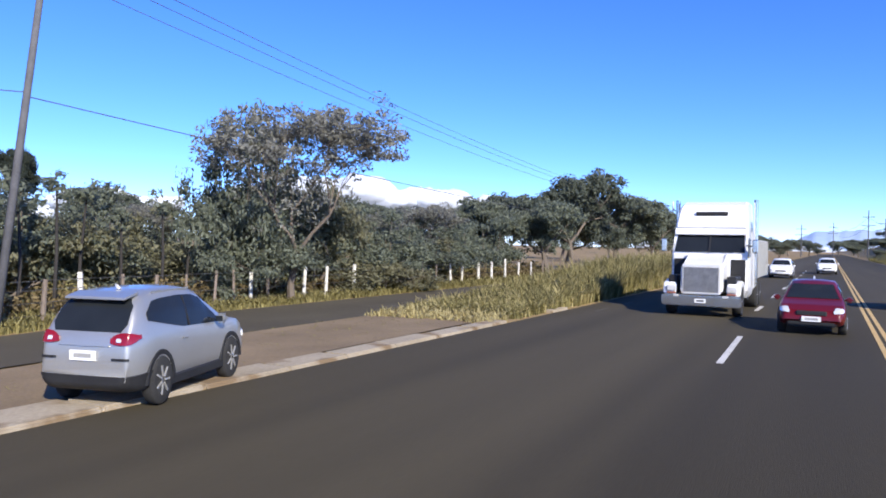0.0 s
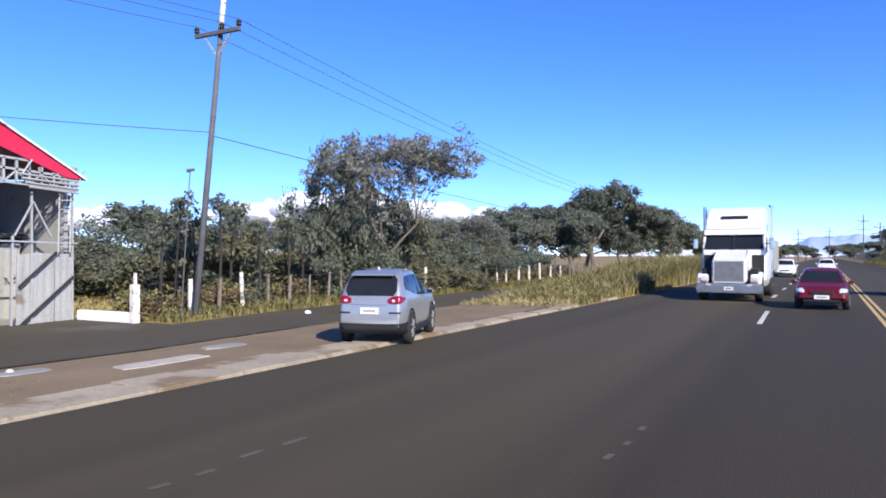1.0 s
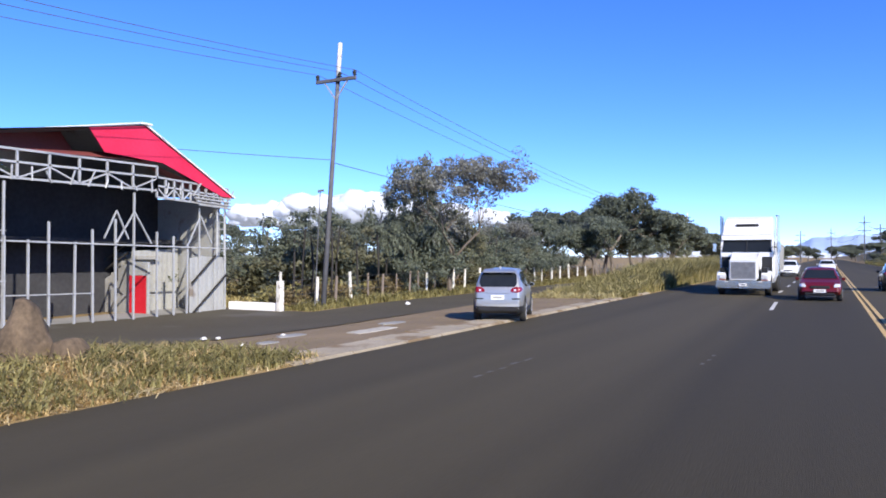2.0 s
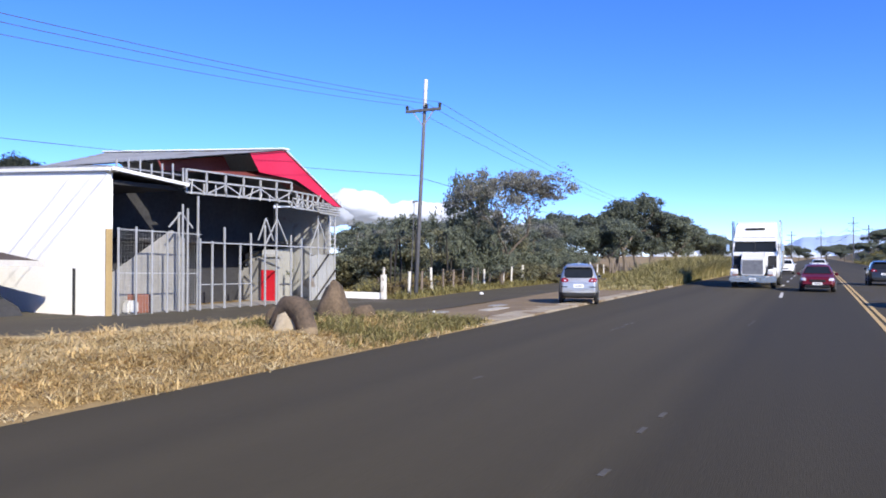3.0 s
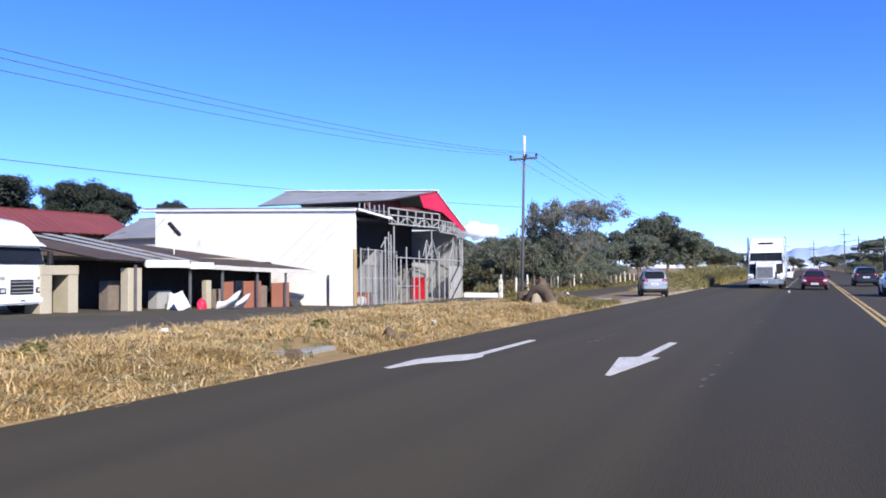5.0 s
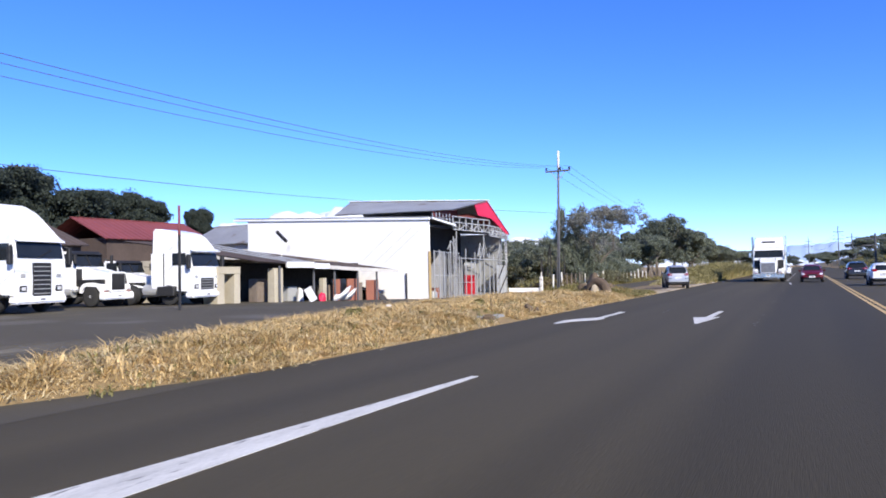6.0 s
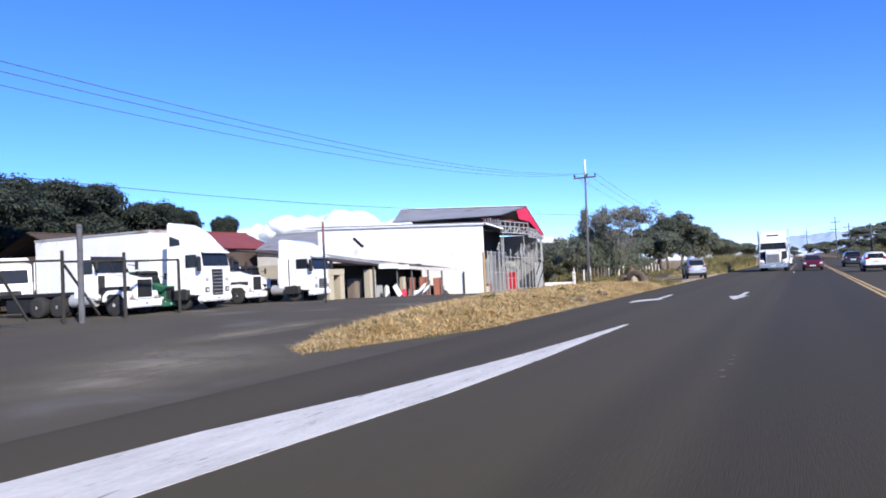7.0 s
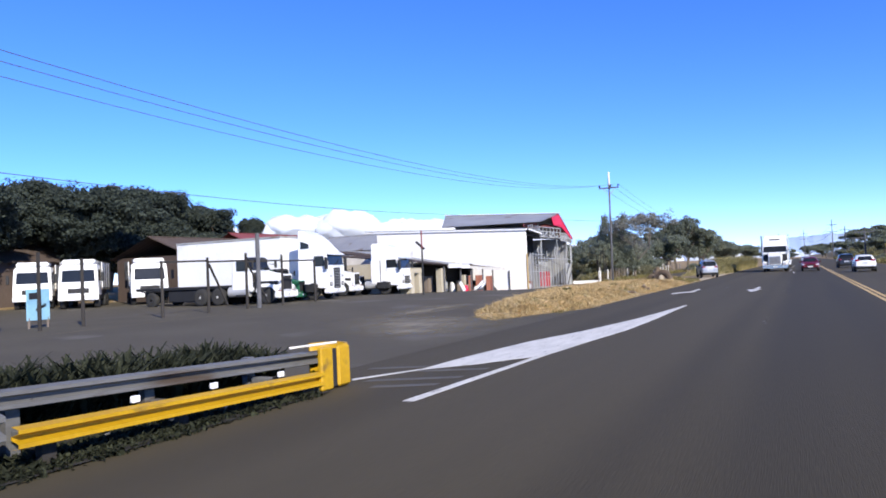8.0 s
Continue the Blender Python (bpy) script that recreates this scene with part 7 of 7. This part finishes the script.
for i, (x, y, h) in enumerate(((-17.6, 16.3, 3.3), (-17.9, 17.2, 3.9), (-18.2, 18.3, 3.5), (-17.7, 19.1, 4.0), (-18.4, 20.4, 3.7), (-18.0, 21.6, 3.2), (-17.7, 23.0, 3.6), (-18.3, 24.6, 3.4), (-17.5, 27.4, 2.8), (-18.1, 31.8, 3.0), (-17.7, 36.0, 2.8), (-18.0, 40.2, 2.8))):
    t = thing("sapling", pose(x, y, ground_z(x, y) - 0.05), "slim dark sapling stem behind the fence", "sapling", "saplings")
    tubes([((0, 0, -0.1), (0.05 * math.sin(i), 0.08, h * 0.5), 0.06, 0.05), ((0.05 * math.sin(i), 0.08, h * 0.5), (0.2 * math.sin(i * 2), 0.1, h), 0.05, 0.03)], "stem", "wood_dark", t, 7)
    rs = np.random.default_rng(700 + i)
    from_arrays("foliage", leaves(rs, np.array([0.2 * math.sin(i * 2), 0.1, h]) + rs.normal(size=(9, 3)) * 0.22, np.full(9, 0.26), 40, 0.08), 4, "leaf_mid", t)
for i in range(46):
    x, y = 13.2 + 9.0 * ((i * 7) % 11) / 11, 30 + i * 5.2
    shrub(x, y, 0.8 + 0.9 * ((i * 5) % 7) / 7, 500 + i, ("leaf_olive", "grass_olive", "leaf_mid")[i % 3], "olive scrub on the far bank", 50)
for i in range(16):
    y = 29.5 + i * 2.1
    shrub(-6.9 - 2.6 * ((i * 5) % 7) / 7, y, 0.35 + 0.035 * i, 600 + i, ("grass_olive", "leaf_olive", "grass_pale")[i % 3], "olive weeds growing through the roadside grass", 46)

# rocks and litter on the verge
drain = thing("drain_slab", pose(-7.1, -19.9, 0.0, 0, 0, 3), "flat grey concrete drain slab at the road edge", "slab")
part("slab", box(-0.55, 0.45, -0.75, 0.75, -0.1, 0.17, 0.04, seg=2), "concrete_dark", drain)
part("headwall", box(0.3, 0.62, -0.85, -0.62, -0.1, 0.24, 0.05, seg=2), "rock", drain, "broken dark edge stone")
tyre = thing("buried_tyre", pose(-7.85, -3.55, ground_z(-7.85, -3.55) - 0.06, 0, 0, -14), "big dusty old tyre half buried upright in the grass", "tyre")
bm = bmesh.new()
k = 20
loft([[(q * math.cos(math.pi * i / (k - 1)), v, q * math.sin(math.pi * i / (k - 1)) * 1.2) for q, v in ((0.34, -0.14), (0.5, -0.18), (0.62, -0.17), (0.69, -0.1), (0.7, 0.1), (0.62, 0.17), (0.5, 0.18), (0.34, 0.14))] for i in range(k)], bm)
for v in bm.verts:
    v.co *= 1 + 0.07 * noise.noise(v.co * 3.0)
part("ring", bm, "old_tyre", tyre, smooth=True)
ob = lump("sand_heap", -7.87, -3.62, 0.34, 0.14, 0.42, "kerb", "pale earth heaped inside the old tyre", "heap", 4)
for i, (x, y, sx, sy, sz, mat, lab) in enumerate(((-8.75, -2.9, 0.35, 0.3, 0.4, "rock", "brown boulder in the dry grass"), (-8.7, -0.9, 0.42, 0.38, 0.85, "rock", "dark upright boulder beside the side road"), (-8.0, -0.6, 0.3, 0.3, 0.3, "rock", "small boulder at the verge"), (-6.65, -17.2, 0.13, 0.2, 0.2, "rock", "grey stone in the verge"), (-6.5, -16.8, 0.1, 0.1, 0.16, "rock", "small stone in the verge"))):
    lump("boulder", x, y, sx, sy, sz, mat, lab, "rock", i + 20)
for i, (x, y, s) in enumerate(((-11.4, 5.4, 0.06), (-11.1, 5.6, 0.055), (-9.8, 6.5, 0.06), (-13.8, 19.4, 0.1), (-9.0, 4.2, 0.05), (-7.2, -14.0, 0.07), (-10.0, -20.5, 0.08))):
    lump("litter_bag", x, y, s, s * 1.3, s * 0.9, "cloth_white", "small white plastic bag lying on the verge", "litter", i + 40)

# ---- distance ----
def ridge(name, x0, x1, y, h, seed, mat, label, k=120, base=0.0):
    bm = bmesh.new()
    lo, hi, hb = [], [], []
    for i in range(k + 1):
        f = i / k
        x = x0 + (x1 - x0) * f
        z = h * (0.55 + 0.45 * noise.fractal((f * 3.0, seed, 0), 0.9, 2.0, 5)) * math.sin(math.pi * min(1, max(0, f))) ** 0.5
        lo.append((x, y - 350, base)), hi.append((x, y, max(0, z))), hb.append((x, y + 300, base))
    return tagged(obj(name, sheet([lo, hi, hb]), mat, smooth=True), label, "mountain", kind="structure")


ridge("mountain_range", -500, 700, 3600, 135, 2.0, "mountain", "far mountain range, its blue colour standing for haze")


# clouds emit a faint blue in place of the air in front of them
cloud_glow = M["cloud"].node_tree.nodes["Principled BSDF"]
cloud_glow.inputs["Emission Color"].default_value, cloud_glow.inputs["Emission Strength"].default_value = (0.5, 0.62, 0.85, 1), 0.25


def cloud(name, x, y, z, w, h, seed):
    rr = random.Random(seed)
    bm = bmesh.new()
    for _ in range(26):
        f = rr.uniform(-1, 1)
        r = h * rr.uniform(0.35, 0.75) * (1 - 0.5 * abs(f))
        m = Matrix.Translation((f * w, rr.uniform(-60, 60), r * 0.3 + rr.uniform(0, h * 0.35))) @ Matrix.Diagonal((1.6, 1.0, 0.8, 1))
        vs = bmesh.ops.create_icosphere(bm, subdivisions=3, radius=r, matrix=m)["verts"]
        for v in vs:
            v.co += v.co.normalized() * 0 + Vector((0, 0, 1)) * noise.noise(v.co * (3.0 / h)) * h * 0.18 + Vector((1, 0, 0)) * noise.noise(v.co * (4.0 / h) + Vector((9, 0, 0))) * h * 0.15
    ob = obj(name, bm, "cloud", smooth=True)
    ob.location = (x, y, z)
    ob.rotation_euler = (0, 0, math.atan2(y, x) - math.pi / 2)
    return tagged(ob, "low white cumulus bank over the horizon", "cloud", "clouds")


for i, (ax, ay, el, w, h) in enumerate(((-0.58, 0.81, 0.05, 260, 110), (-0.66, 0.75, 0.045, 220, 70), (-0.79, 0.61, 0.035, 200, 70), (-0.48, 0.88, 0.045, 240, 90), (-0.35, 0.94, 0.02, 200, 70), (-0.12, 0.99, -0.004, 260, 50), (0.05, 1.0, -0.006, 240, 36), (-0.88, 0.47, 0.02, 250, 85))):
    cloud("cloud_bank", ax * 2600, ay * 2600, el * 2600, w, h, 60 + i)
